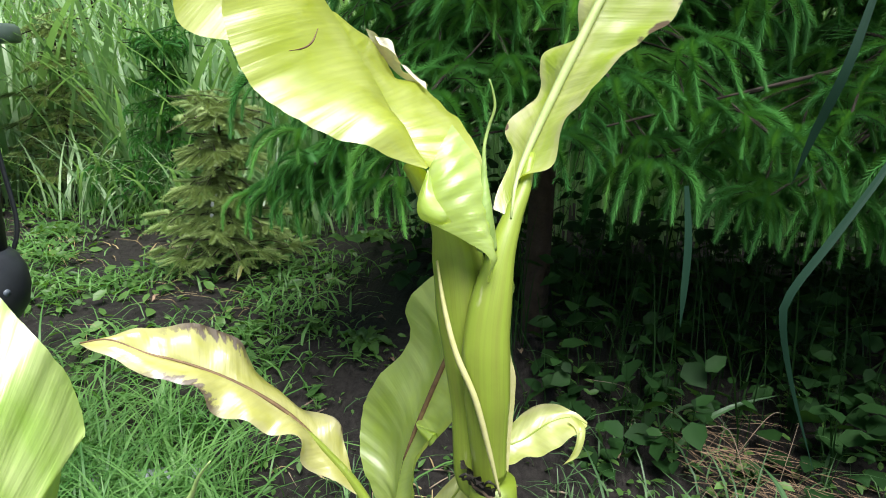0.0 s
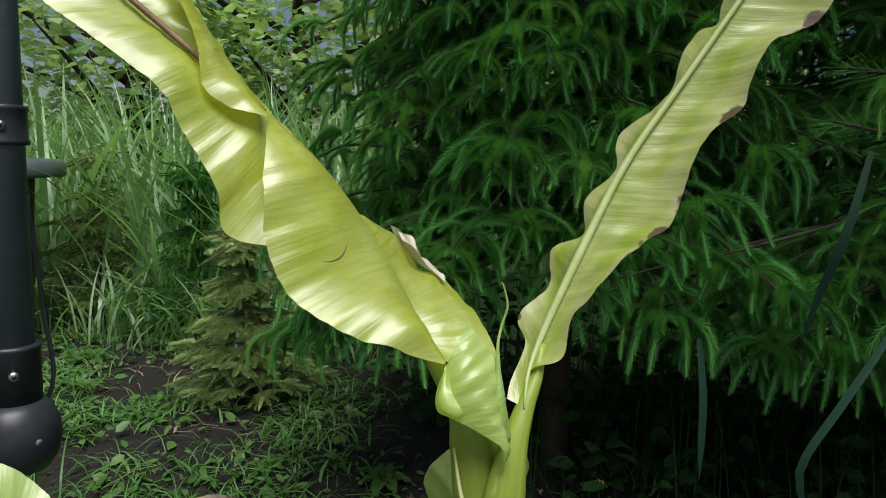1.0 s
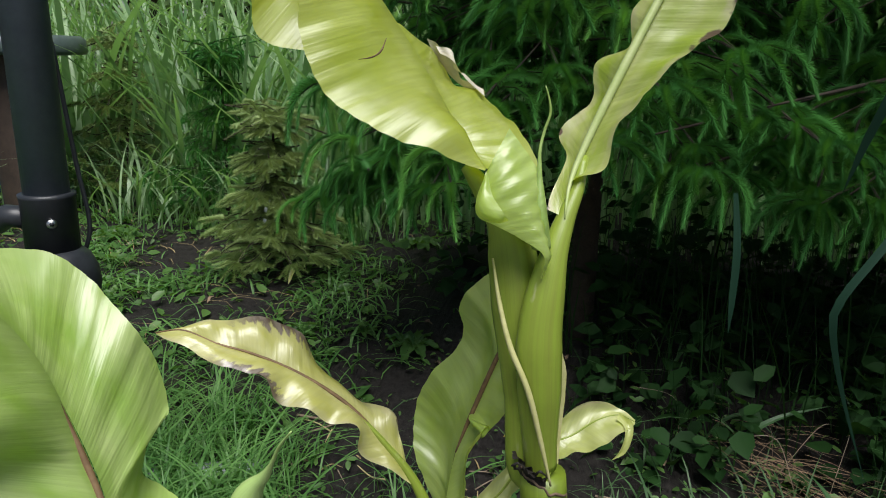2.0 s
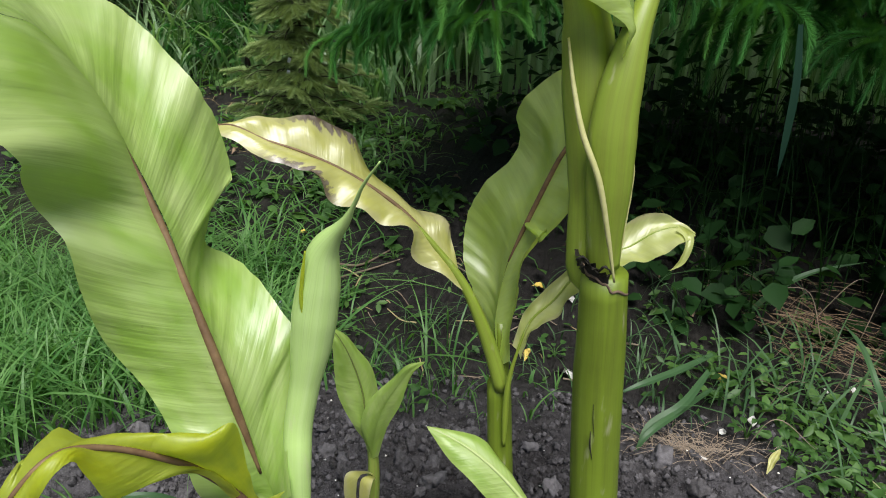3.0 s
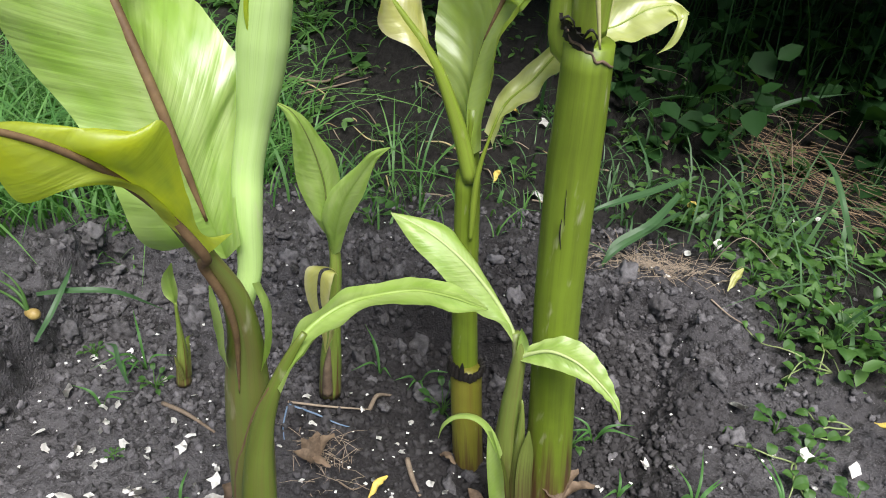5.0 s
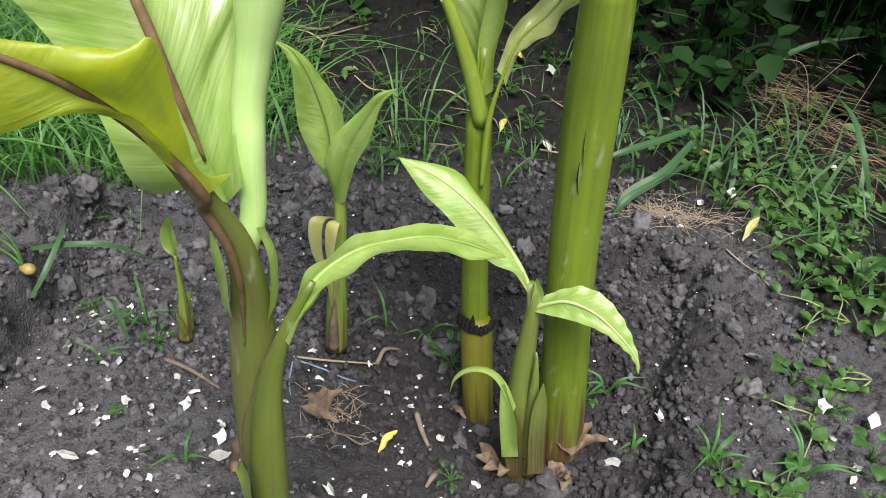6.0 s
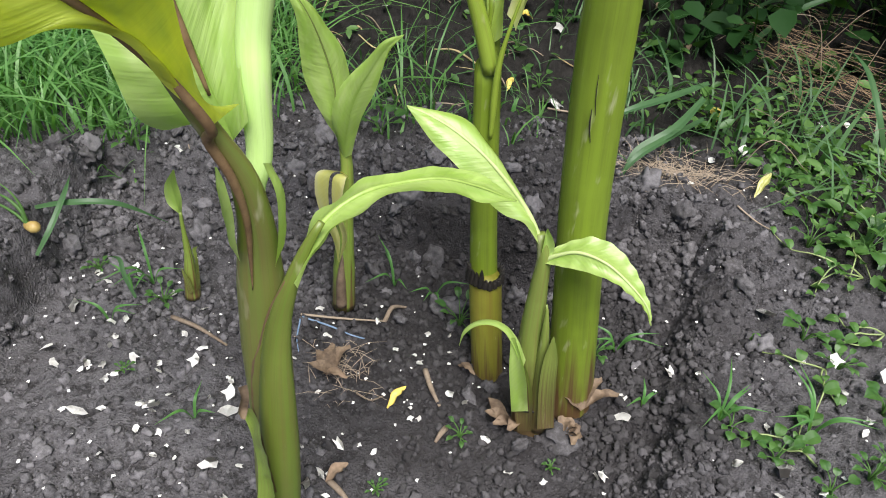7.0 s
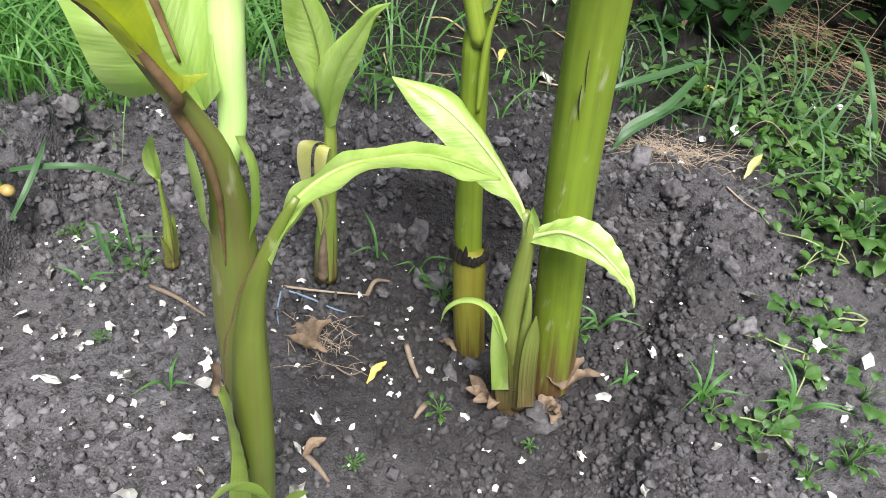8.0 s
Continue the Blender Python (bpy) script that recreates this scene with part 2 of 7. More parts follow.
RIB_GREEN = plain_material("midrib_green", (0.34, 0.44, 0.14), (0.46, 0.52, 0.24), 60, 0.45)
MARGIN = plain_material("sheath_margin", (0.38, 0.38, 0.13), (0.52, 0.5, 0.24), 70, 0.6)
ROT = plain_material("rotten_sheath", (0.005, 0.004, 0.004), (0.022, 0.016, 0.011), 90, 0.7, 0.8, 0.003)
DRY = plain_material("dry_sheath", (0.07, 0.044, 0.028), (0.22, 0.155, 0.1), 60, 0.8, 0.6, 0.002)
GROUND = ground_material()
CLOD_BLOCK = plain_material("clod_block", (0.05, 0.046, 0.047), (0.17, 0.16, 0.167), 2.2, 0.95, 0.6, 0.003, vary=0.3)
CLOD = plain_material("clod_soil", (0.03, 0.028, 0.029), (0.182, 0.171, 0.179), 110, 0.95, 1.0, 0.005, dark_soil=True)
SHELL = plain_material("eggshell", (0.72, 0.7, 0.66), (0.86, 0.84, 0.8), 80, 0.6, 0.3, 0.001)
TWIG = plain_material("twig", (0.14, 0.1, 0.07), (0.33, 0.26, 0.19), 50, 0.85, 0.6, 0.001, vary=0.4)
STRAW = plain_material("straw", (0.3, 0.22, 0.1), (0.52, 0.42, 0.22), 50, 0.8, vary=0.3)
LITTER = plain_material("rust_needles", (0.12, 0.075, 0.042), (0.3, 0.21, 0.125), 60, 0.85)
YELLOW = plain_material("yellow_leaf", (0.6, 0.4, 0.05), (0.72, 0.58, 0.16), 50, 0.6, 0.3, 0.001)
DEAD = plain_material("dead_leaf", (0.12, 0.08, 0.05), (0.3, 0.21, 0.14), 45, 0.85, 0.5, 0.002)
BARK = plain_material("bark", (0.02, 0.014, 0.01), (0.062, 0.042, 0.028), 28, 0.9, 1.0, 0.01)
LIMB = plain_material("limb_bark", (0.012, 0.009, 0.007), (0.035, 0.024, 0.016), 28, 0.95, 0.8, 0.004)
NEEDLE = island_leaf_material("needles", (0.025, 0.11, 0.028), (0.1, 0.32, 0.07), 0.3, (0.1, 0.3, 0.03), 0.5, 0.12, own=1.0)
NEEDLE_FRESH = island_leaf_material("needles_fresh", (0.07, 0.24, 0.045), (0.17, 0.42, 0.09), 0.3, (0.16, 0.38, 0.04), 0.5, 0.12, own=1.0)
NEEDLE_PALE = island_leaf_material("needles_pale", (0.13, 0.24, 0.06), (0.45, 0.56, 0.22), 0.2, (0.3, 0.36, 0.08), 0.5, own=0.5)
GRASS = island_leaf_material("grass", (0.045, 0.15, 0.035), (0.18, 0.35, 0.1), 0.35, (0.18, 0.44, 0.05))
GRASS_COOL = island_leaf_material("grass_bluish", (0.04, 0.1, 0.04), (0.11, 0.2, 0.08), 0.25, (0.12, 0.3, 0.05))
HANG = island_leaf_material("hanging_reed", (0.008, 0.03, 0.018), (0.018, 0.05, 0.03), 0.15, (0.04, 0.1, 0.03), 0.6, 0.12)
REED = island_leaf_material("reed_leaves", (0.08, 0.19, 0.07), (0.4, 0.56, 0.3), 0.4, (0.26, 0.5, 0.1), 0.35, 0.7)
WEED = island_leaf_material("weed_leaves", (0.028, 0.085, 0.02), (0.13, 0.25, 0.06), 0.3, (0.16, 0.36, 0.03), 0.45, 0.4)
# weed leaves again, much darker: the shade under the spruce is in the colour
WEED_SHADED = island_leaf_material("shaded_leaves", (0.008, 0.028, 0.008), (0.026, 0.075, 0.018), 0.2, (0.06, 0.16, 0.015), 0.6, 0.15)
CROWN = island_leaf_material("tree_leaves", (0.2, 0.35, 0.14), (0.5, 0.62, 0.36), 0.45, (0.5, 0.7, 0.2))
BLACK = plain_material("black_plastic", (0.012, 0.014, 0.018), (0.03, 0.034, 0.04), 18, 0.42, 0.15, 0.001)
TUBE = plain_material("dark_tube", (0.075, 0.093, 0.12), (0.12, 0.145, 0.175), 14, 0.38, 0.1, 0.001)
STEEL = plain_material("screw_steel", (0.5, 0.5, 0.5), (0.75, 0.75, 0.74), 90, 0.3, metal=1.0)
LID = plain_material("lid_plastic", (0.05, 0.075, 0.07), (0.1, 0.13, 0.12), 10, 0.35)
BLUE = plain_material("blue_plastic", (0.01, 0.06, 0.2), (0.02, 0.1, 0.3), 8, 0.4)
STRING = plain_material("blue_string", (0.1, 0.18, 0.3), (0.22, 0.3, 0.42), 90, 0.8)
TAG = plain_material("tag", (0.5, 0.52, 0.6), (0.7, 0.72, 0.78), 90, 0.5)
GREY = plain_material("grey_slab", (0.28, 0.31, 0.36), (0.42, 0.45, 0.5), 30, 0.6, 0.4, 0.001)
PETAL = plain_material("petals", (0.75, 0.5, 0.01), (0.85, 0.65, 0.03), 120, 0.6)

# ---- builders ----


def finish(name, bm, mat, parent=None, label="", smooth=True):
    me = bpy.data.meshes.new(name)
    bm.to_mesh(me)
    bm.free()
    if smooth:
        me.shade_smooth()
    me.materials.append(mat)
    ob = new(name, me)
    if parent:
        ob.parent = parent
    if label:
        ob["label"] = label
    return ob


def part(name, bm, mat, parent, label=""):
    return finish(name, bm, mat, parent, label)


def from_arrays(name, verts, faces, mat, parent=None, smooth=False):
    me = bpy.data.meshes.new(name)
    me.from_pydata(verts, [], faces)
    if smooth:
        me.shade_smooth()
    me.materials.append(mat)
    ob = new(name, me)
    if parent:
        ob.parent = parent
    return ob


def empty(name, at, label, category, group=""):
    ob = new(name)
    ob.location = at
    ob.empty_display_size = 0.05
    return tagged(ob, label, category, group)


def curve(points, n):
    """n places along a smooth line through the points."""
    p = np.array(points, float)
    p = np.vstack([2 * p[0] - p[1], p, 2 * p[-1] - p[-2]])
    seg = np.maximum(np.linalg.norm(np.diff(p[1:-1], axis=0), axis=1), 1e-6)
    at = np.concatenate([[0], np.cumsum(seg)])
    out = []
    for s in np.linspace(0, at[-1], n):
        i = min(int(np.searchsorted(at, s, "right")) - 1, len(seg) - 1)
        t = (s - at[i]) / seg[i]
        a, b, c, d = p[i:i + 4]
        out.append(0.5 * (2 * b + (c - a) * t + (2 * a - 5 * b + 4 * c - d) * t * t + (3 * b - a - 3 * c + d) * t ** 3))
    return np.array(out)


def sheet(bm, rib, edge, bulge=0.0, ripple=0.0, waves=9.0, n=46, m=9, phase=0.0, origin=(0, 0, 0), dip=0.0, corr=0.0):
    """One half of a leaf blade between two guide lines, bulged by some metres and rippled towards its edge."""
    a, b = curve(rib, n), curve(edge, n)
    if corr:
        run = float(np.sum(np.linalg.norm(np.diff((a + b) / 2, axis=0), axis=1)))
        n, m = int(min(220, max(n, run / 0.0036))), m + 3
        a, b = curve(rib, n), curve(edge, n)
        corr = min(corr, 0.024 * float(np.mean(np.linalg.norm(b - a, axis=1))))
    along = np.concatenate([[0], np.cumsum(np.linalg.norm(np.diff((a + b) / 2, axis=0), axis=1))])
    du = b - a
    dv = np.gradient((a + b) / 2, axis=0)
    nor = np.cross(du, dv)
    nor /= np.maximum(np.linalg.norm(nor, axis=1), 1e-9)[:, None]
    uvl = bm.loops.layers.uv.verify()
    grid = []
    for i in range(n):
        row = []
        f = i / (n - 1)
        taper = min(1.0, 6 * f, 6 * (1 - f))
        for j in range(m):
            u = j / (m - 1)
            w = ripple * u * math.sin(waves * 6.283 * f + phase + 0.6 * math.sin(9 * f + phase))
            w += 0.18 * ripple * math.sin(31 * f * waves / 9 + 3 * u)
            if corr:
                at = along[i] - 0.02 * u
                fold = 1.3 * noise.noise((at * 58, u * 1.1, phase)) + 0.5 * noise.noise((at * 125, u * 0.8, 5 + phase)) + 2.2 * noise.noise((at * 13, u * 1.5, 9 + phase))
                w += corr * 1.5 * fold * min(1.0, 2.6 * u)
            q = a[i] + du[i] * u + nor[i] * (bulge * math.sin(math.pi * u) + w + dip * u) * taper
            row.append(bm.verts.new(q - np.array(origin)))
        grid.append(row)
    for i in range(n - 1):
        for j in range(m - 1):
            quad = (grid[i][j], grid[i + 1][j], grid[i + 1][j + 1], grid[i][j + 1])
            try:
                face = bm.faces.new(quad)
            except ValueError:
                continue
            for loop, (di, dj) in zip(face.loops, ((0, 0), (1, 0), (1, 1), (0, 1))):
                loop[uvl].uv = ((j + dj) / (m - 1), along[i + di])


def tube(bm, line, radii, sides=12, n=None, squash=None, origin=(0, 0, 0), caps=True):
    """A round or flattened stalk along a smooth line; squash: (direction, factor) narrows it that way."""
    n = n or max(8, 5 * len(line))
    p = curve(line, n)
    r = np.interp(np.linspace(0, 1, n), np.linspace(0, 1, len(radii)), radii)
    tan = np.gradient(p, axis=0)
    tan /= np.maximum(np.linalg.norm(tan, axis=1), 1e-9)[:, None]
    side = np.cross(tan[0], (0.3, 0.9, 0.2))
    uvl = bm.loops.layers.uv.verify()
    rings, run = [], 0.0
    dist = np.concatenate([[0], np.cumsum(np.linalg.norm(np.diff(p, axis=0), axis=1))])
    for i in range(n):
        side = side - tan[i] * side.dot(tan[i])
        side /= max(np.linalg.norm(side), 1e-9)
        up = np.cross(tan[i], side)
        ring = []
        for k in range(sides):
            ang = 2 * math.pi * k / sides
            off = (side * math.cos(ang) + up * math.sin(ang)) * r[i]
            if squash:
                d = np.array(squash[0], float)
                d /= np.linalg.norm(d)
                off = off - d * off.dot(d) * (1 - squash[1])
            ring.append(bm.verts.new(p[i] + off - np.array(origin)))
        rings.append(ring)
    for i in range(n - 1):
        for k in range(sides):
            k2 = (k + 1) % sides
            face = bm.faces.new((rings[i][k], rings[i][k2], rings[i + 1][k2], rings[i + 1][k]))
            for loop, (di, dk) in zip(face.loops, ((0, 0), (0, 1), (1, 1), (1, 0))):
                loop[uvl].uv = ((k + dk) / sides, dist[i + di])
    if caps:
        bm.faces.new(list(reversed(rings[0])))
        bm.faces.new(rings[-1])


def blade(name, halves, mat, parent, label="", rib=None, rib_radii=(0.003, 0.001), rib_mat=None, **kw):
    """A leaf: halves are (rib line, edge line, options); with a raised midrib as a part of its own."""
    o = tuple(parent.location)
    bm = bmesh.new()
    for half in halves:
        a, b, opt = half
        sheet(bm, a, b, origin=o, **{"corr": 0.0016, **kw, **opt})
    ob = part(name, bm, mat, parent, label)
    if rib:
        bm = bmesh.new()
        tube(bm, rib, rib_radii, 8, origin=o)
        part("midrib", bm, rib_mat or RIB_GREEN, ob)
    return ob


def stalk(name, line, radii, mat, parent, label="", sides=18, squash=None):
    bm = bmesh.new()
    tube(bm, line, radii, sides, squash=squash, origin=tuple(parent.location))
    return part(name, bm, mat, parent, label)

# ---- ground ----


def ease(x, a, b):
    t = min(1.0, max(0.0, (x - a) / (b - a)))
    return t * t * (3 - 2 * t)


def ground_height(x, y):
    """The garden's surface: a dug bed a hand's breadth lower than its rim, and a gentle rise to the back."""
    rise = 0.16 * ease(y, 1.62, 2.3) + 0.04 * ease(y, 2.3, 4.0)
    wob = 0.03 * noise.noise((x * 6, y * 6, 3.0))
    chip = 0.008 * noise.noise((x * 22, y * 22, 31.0)) + 0.005 * noise.noise((x * 55, y * 55, 33.0))
    left = ease(x + 0.5 * wob + chip + 0.2 * max(0, y - 1.0), -0.595, -0.56)
    right = 1 - ease(x + 0.4 * wob + chip - 0.2 * (y - 0.95), 0.25, 0.3)
    back = 1 - ease(y + 0.8 * wob + 1.3 * chip - 0.12 * ease(x, 0.05, 0.25), 1.135, 1.165)
    inside = left * right * back * ease(y, 0.2, 0.4)
    rim = 0.045 - 0.03 * ease(x, 0.15, 0.28) * (1 - ease(y, 1.0, 1.2)) + 0.03 * (1 - left) * (1 - ease(y, 1.05, 1.3)) - 0.04 * ease(y, 1.25, 1.6)
    pit = -0.014 - 0.03 * ease(x, -0.25, 0.05) * (1 - 0.6 * ease(x, 0.12, 0.24)) - 0.022 * math.exp(-((x - 0.05) ** 2) / 0.03 - ((y - 1.1) ** 2) / 0.006) - 0.012 * math.exp(-((x + 0.52) ** 2) / 0.002)
    soil = 1 - ease(y, 1.5, 2.4)
    rough = 0.014 * noise.noise((x * 9, y * 9, 0)) + 0.009 * noise.noise((x * 27, y * 27, 5))
    crumb = max(0.0, noise.noise((x * 60, y * 60, 2))) * 0.012 + max(-0.1, noise.noise((x * 105, y * 105, 7))) * 0.008 + noise.noise((x * 190, y * 190, 11)) * 0.0035
    calm = 0.8 + 0.1 * (1 - inside) - 0.25 * ease(x, 0.3, 0.34) - 0.4 * ease(-x, -0.05, 0.1) * (1 - ease(y, 0.82, 0.95)) + 0.5 * ease(y, 0.95, 1.12)
    return rise + rim * (1 - inside) + pit * inside + (rough * calm + crumb * min(1.15, calm)) * (0.35 + 0.65 * soil)


def spaced(fine_lo, fine_hi, step, lo, hi):
    vals = list(np.arange(fine_lo, fine_hi, step))
    for sign, limit in ((1, hi), (-1, lo)):
        edge, s = (vals[-1], step) if sign > 0 else (vals[0], step)
        while (limit - edge) * sign > 0:
            s *= 1.16
            edge += sign * s
            vals.insert(0, edge) if sign < 0 else vals.append(edge)
    return vals


gx, gy = spaced(-0.72, 0.66, 0.0038, -900, 900), spaced(0.56, 1.36, 0.0038, -900, 900)
gverts = [(x, y, ground_height(x, y) if abs(x) < 30 and abs(y) < 30 else 0.2) for y in gy for x in gx]
w = len(gx)
gfaces = [(j * w + i, j * w + i + 1, j * w + w + i + 1, j * w + w + i) for j in range(len(gy) - 1) for i in range(w - 1)]
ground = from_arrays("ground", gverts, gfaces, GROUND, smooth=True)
tagged(ground, "crumbly grey-brown bed soil turning to near-black earth further off", "soil", kind="structure")

# ---- the tall plant of the bed ----
tall = empty("banana_plant", (0.12, 0.93, -0.04), "tall banana plant with thick green stalk and pale twisting leaves", "plant", "banana plants in the bed")
stalk("pseudostem", [(0.1459, 0.915, -0.0584), (0.1321, 0.93, 0.0636), (0.1088, 0.945, 0.2435), (0.0942, 0.945, 0.4112), (0.0904, 0.94, 0.4737), (0.0848, 0.935, 0.5467)],
      (0.032, 0.028, 0.0262, 0.0262, 0.026, 0.0225), STEM, tall, "thick olive-green stalk with pale scuffs")
stalk("upper_stalk", [(0.0862, 0.945, 0.5371), (0.0703, 0.95, 0.5444), (0.0622, 0.95, 0.616), (0.053, 0.95, 0.7004), (0.0461, 0.955, 0.7521), (0.0366, 0.955, 0.7907), (0.0138, 0.96, 0.8218), (-0.0024, 0.965, 0.8404)],
      (0.024, 0.021, 0.019, 0.022, 0.025, 0.023, 0.014, 0.006), STEM_UP, tall, "olive upper stalk with a brownish flank", squash=((0, 1, 0), 0.8))
stalk("petiole", [(0.0908, 0.935, 0.5474), (0.0831, 0.935, 0.5492), (0.0774, 0.925, 0.6415), (0.0753, 0.925, 0.701), (0.0823, 0.935, 0.7602), (0.0913, 0.95, 0.7971), (0.1009, 0.965, 0.8245), (0.1054, 0.98, 0.8514)],
      (0.015, 0.0165, 0.0205, 0.0215, 0.0185, 0.012, 0.0075, 0.004), STEM_UP, tall, "smooth green leaf stalk with a brownish back", squash=((0, 1, 0), 0.8))
# dark rotten collar and torn flaps at the old leaf scar
bm = bmesh.new()
for k in range(7):
    f = k / 14
    ang = math.radians(195 + 170 * f)
    out = np.array((math.cos(ang), math.sin(ang), 0.0))
    tang = np.array((-math.sin(ang), math.cos(ang), 0.0))
    at = np.array((0.085, 0.938, 0.560 - 0.03 * f)) + out * 0.0235
    up = 0.006 + 0.024 * abs(noise.noise((k * 2.3, 0.7, 0)))
    curl = 0.006 * noise.noise((k * 1.9, 4.0, 0))
    tip = at + out * (0.003 + 0.5 * up) + tang * curl + (0, 0, up)
    half = tang * 0.0048
    sheet(bm, [at - half - (0, 0, 0.007), at - half + (0, 0, up * 0.5) + out * 0.002, tip - half * 0.3], [at + half - (0, 0, 0.007), at + half + (0, 0, up * 0.5) - out * 0.001, tip + half * 0.4 - (0, 0, 0.004)], n=7, m=3, bulge=0.0012, origin=tuple(tall.location))
for line, r in (([(0.0616, 0.915, 0.561), (0.0576, 0.9, 0.573), (0.0646, 0.897, 0.5776), (0.0698, 0.901, 0.5686)], 0.0014), ([(0.0779, 0.914, 0.556), (0.0827, 0.905, 0.5668), (0.0888, 0.908, 0.5605), (0.0932, 0.911, 0.5524)], 0.0013)):
    tube(bm, line, (r, r, r * 0.8, 0.0004), 6, origin=tall.location)
for v in bm.verts:
    v.co += Vector((0.002, 0.0, 0.002)) * noise.noise(v.co * 160)
part("rotten_collar", bm, ROT, tall, "black shrivelled remains of an old leaf")
bm = bmesh.new()
rim = []
for k in range(13):
    ang = math.radians(200 + 150 * k / 12)
    rim.append((0.0855 + math.cos(ang) * 0.0238, 0.937 + math.sin(ang) * 0.0238, 0.5585 - 0.0026 * k + 0.007 * noise.noise((k * 0.8, 3.0, 0))))
tube(bm, rim, (0.001, 0.0016, 0.0012, 0.0016, 0.0008), 6, n=44, origin=tall.location)
part("torn_rim", bm, DRY, tall, "thin brown torn sheath edge")
bm = bmesh.new()
tube(bm, [(0.0919, 0.9185, 0.3739), (0.0933, 0.919, 0.356), (0.0975, 0.9195, 0.3382)], (0.0003, 0.0009, 0.0003), 6, origin=tall.location)
tube(bm, [(0.091, 0.918, 0.4084), (0.0928, 0.9185, 0.388), (0.0963, 0.919, 0.3673)], (0.0002, 0.0005, 0.0002), 6, origin=tall.location)
part("scar", bm, ROT, tall, "dark scratch on the stalk")
# pale margins that wrap the stalk
stalk("sheath_margin", [(0.0288, 0.935, 0.7615), (0.0375, 0.922, 0.7247), (0.0498, 0.912, 0.6861), (0.068, 0.905, 0.6482), (0.0811, 0.906, 0.6012), (0.0935, 0.909, 0.5507)],
      (0.001, 0.0022, 0.0028, 0.0028, 0.0024, 0.001), MARGIN, tall, "pale yellow thickened sheath margin", sides=10)
blade("sheath_margin", [([(0.0898, 0.95, 0.6919), (0.0929, 0.95, 0.6531), (0.0939, 0.945, 0.598), (0.0954, 0.94, 0.5288)],
                         [(0.0911, 0.96, 0.6852), (0.1012, 0.97, 0.6385), (0.0994, 0.96, 0.5779), (0.099, 0.95, 0.5224)], dict(bulge=0.003, m=5))], MARGIN, tall, "whitish flap of a split sheath")
# left upper leaf, twisting away
RA = [(0.0219, 0.925, 0.8452), (-0.0089, 0.95, 0.8793), (-0.0351, 0.97, 0.9148), (-0.0713, 0.98, 0.9668), (-0.1113, 0.965, 1.023), (-0.1522, 0.95, 1.063)]
blade("leaf", [
    (RA, [(0.0207, 0.92, 0.8439), (-0.0216, 0.89, 0.8641), (-0.0682, 0.88, 0.8796), (-0.1104, 0.88, 0.9111), (-0.1295, 0.885, 0.9508), (-0.1386, 0.9, 1.003), (-0.1451, 0.93, 1.056)], dict(bulge=-0.014, ripple=0.0012, waves=5)),
    ([(0.0218, 0.926, 0.8449), (-0.0093, 0.952, 0.8788), (-0.0356, 0.972, 0.9144), (-0.0718, 0.982, 0.965), (-0.0772, 0.985, 0.9679)],
     [(0.0745, 0.93, 0.8055), (0.0652, 0.95, 0.8462), (0.0364, 0.99, 0.8775), (0.0019, 1.03, 0.9029), (-0.0293, 1.06, 0.9102), (-0.0511, 1.04, 0.9421), (-0.074, 0.99, 0.9687)], dict(bulge=0.004, ripple=0.002, waves=4, phase=1.0)),
    ([(-0.1198, 0.99, 1.012), (-0.1542, 0.99, 1.05), (-0.1901, 0.98, 1.084), (-0.2365, 0.97, 1.122), (-0.2901, 0.96, 1.169), (-0.3536, 0.95, 1.224), (-0.4321, 0.95, 1.292)],
     [(-0.132, 0.93, 0.9404), (-0.1842, 0.925, 0.9527), (-0.1942, 0.925, 0.9932), (-0.224, 0.92, 1.051), (-0.2382, 0.915, 1.081), (-0.2856, 0.91, 1.114), (-0.3421, 0.9, 1.159), (-0.4356, 0.91, 1.234), (-0.4752, 0.94, 1.315)], dict(bulge=-0.008, ripple=0.0015, waves=4)),
    ([(-0.155, 0.992, 1.049), (-0.191, 0.982, 1.084), (-0.2375, 0.972, 1.122), (-0.2913, 0.962, 1.169), (-0.355, 0.952, 1.224), (-0.4338, 0.952, 1.293)],
     [(-0.1464, 1, 1.045), (-0.1767, 1, 1.073), (-0.2133, 1, 1.119), (-0.2479, 1, 1.171), (-0.2794, 1, 1.226), (-0.3484, 0.98, 1.285)], dict(bulge=0.006, ripple=0.003)),
    ([(-0.1652, 0.975, 1.068), (-0.204, 0.98, 1.115), (-0.2376, 0.98, 1.166), (-0.2626, 0.98, 1.209)],
     [(-0.1559, 0.955, 1.061), (-0.1939, 0.945, 1.072), (-0.2116, 0.94, 1.088), (-0.2218, 0.945, 1.134), (-0.2518, 0.95, 1.196)], dict(bulge=-0.006, n=24)),
], LEAF_TOP, tall, "large twisted yellow-green leaf, glossy and backlit",
    rib=[(-0.1632, 0.97, 1.067), (-0.1987, 0.962, 1.095), (-0.2286, 0.955, 1.12), (-0.2591, 0.95, 1.146), (-0.2809, 0.945, 1.165), (-0.3464, 0.94, 1.221)], rib_radii=(0.001, 0.0028, 0.0032, 0.0032, 0.003, 0.002), rib_mat=RIB)
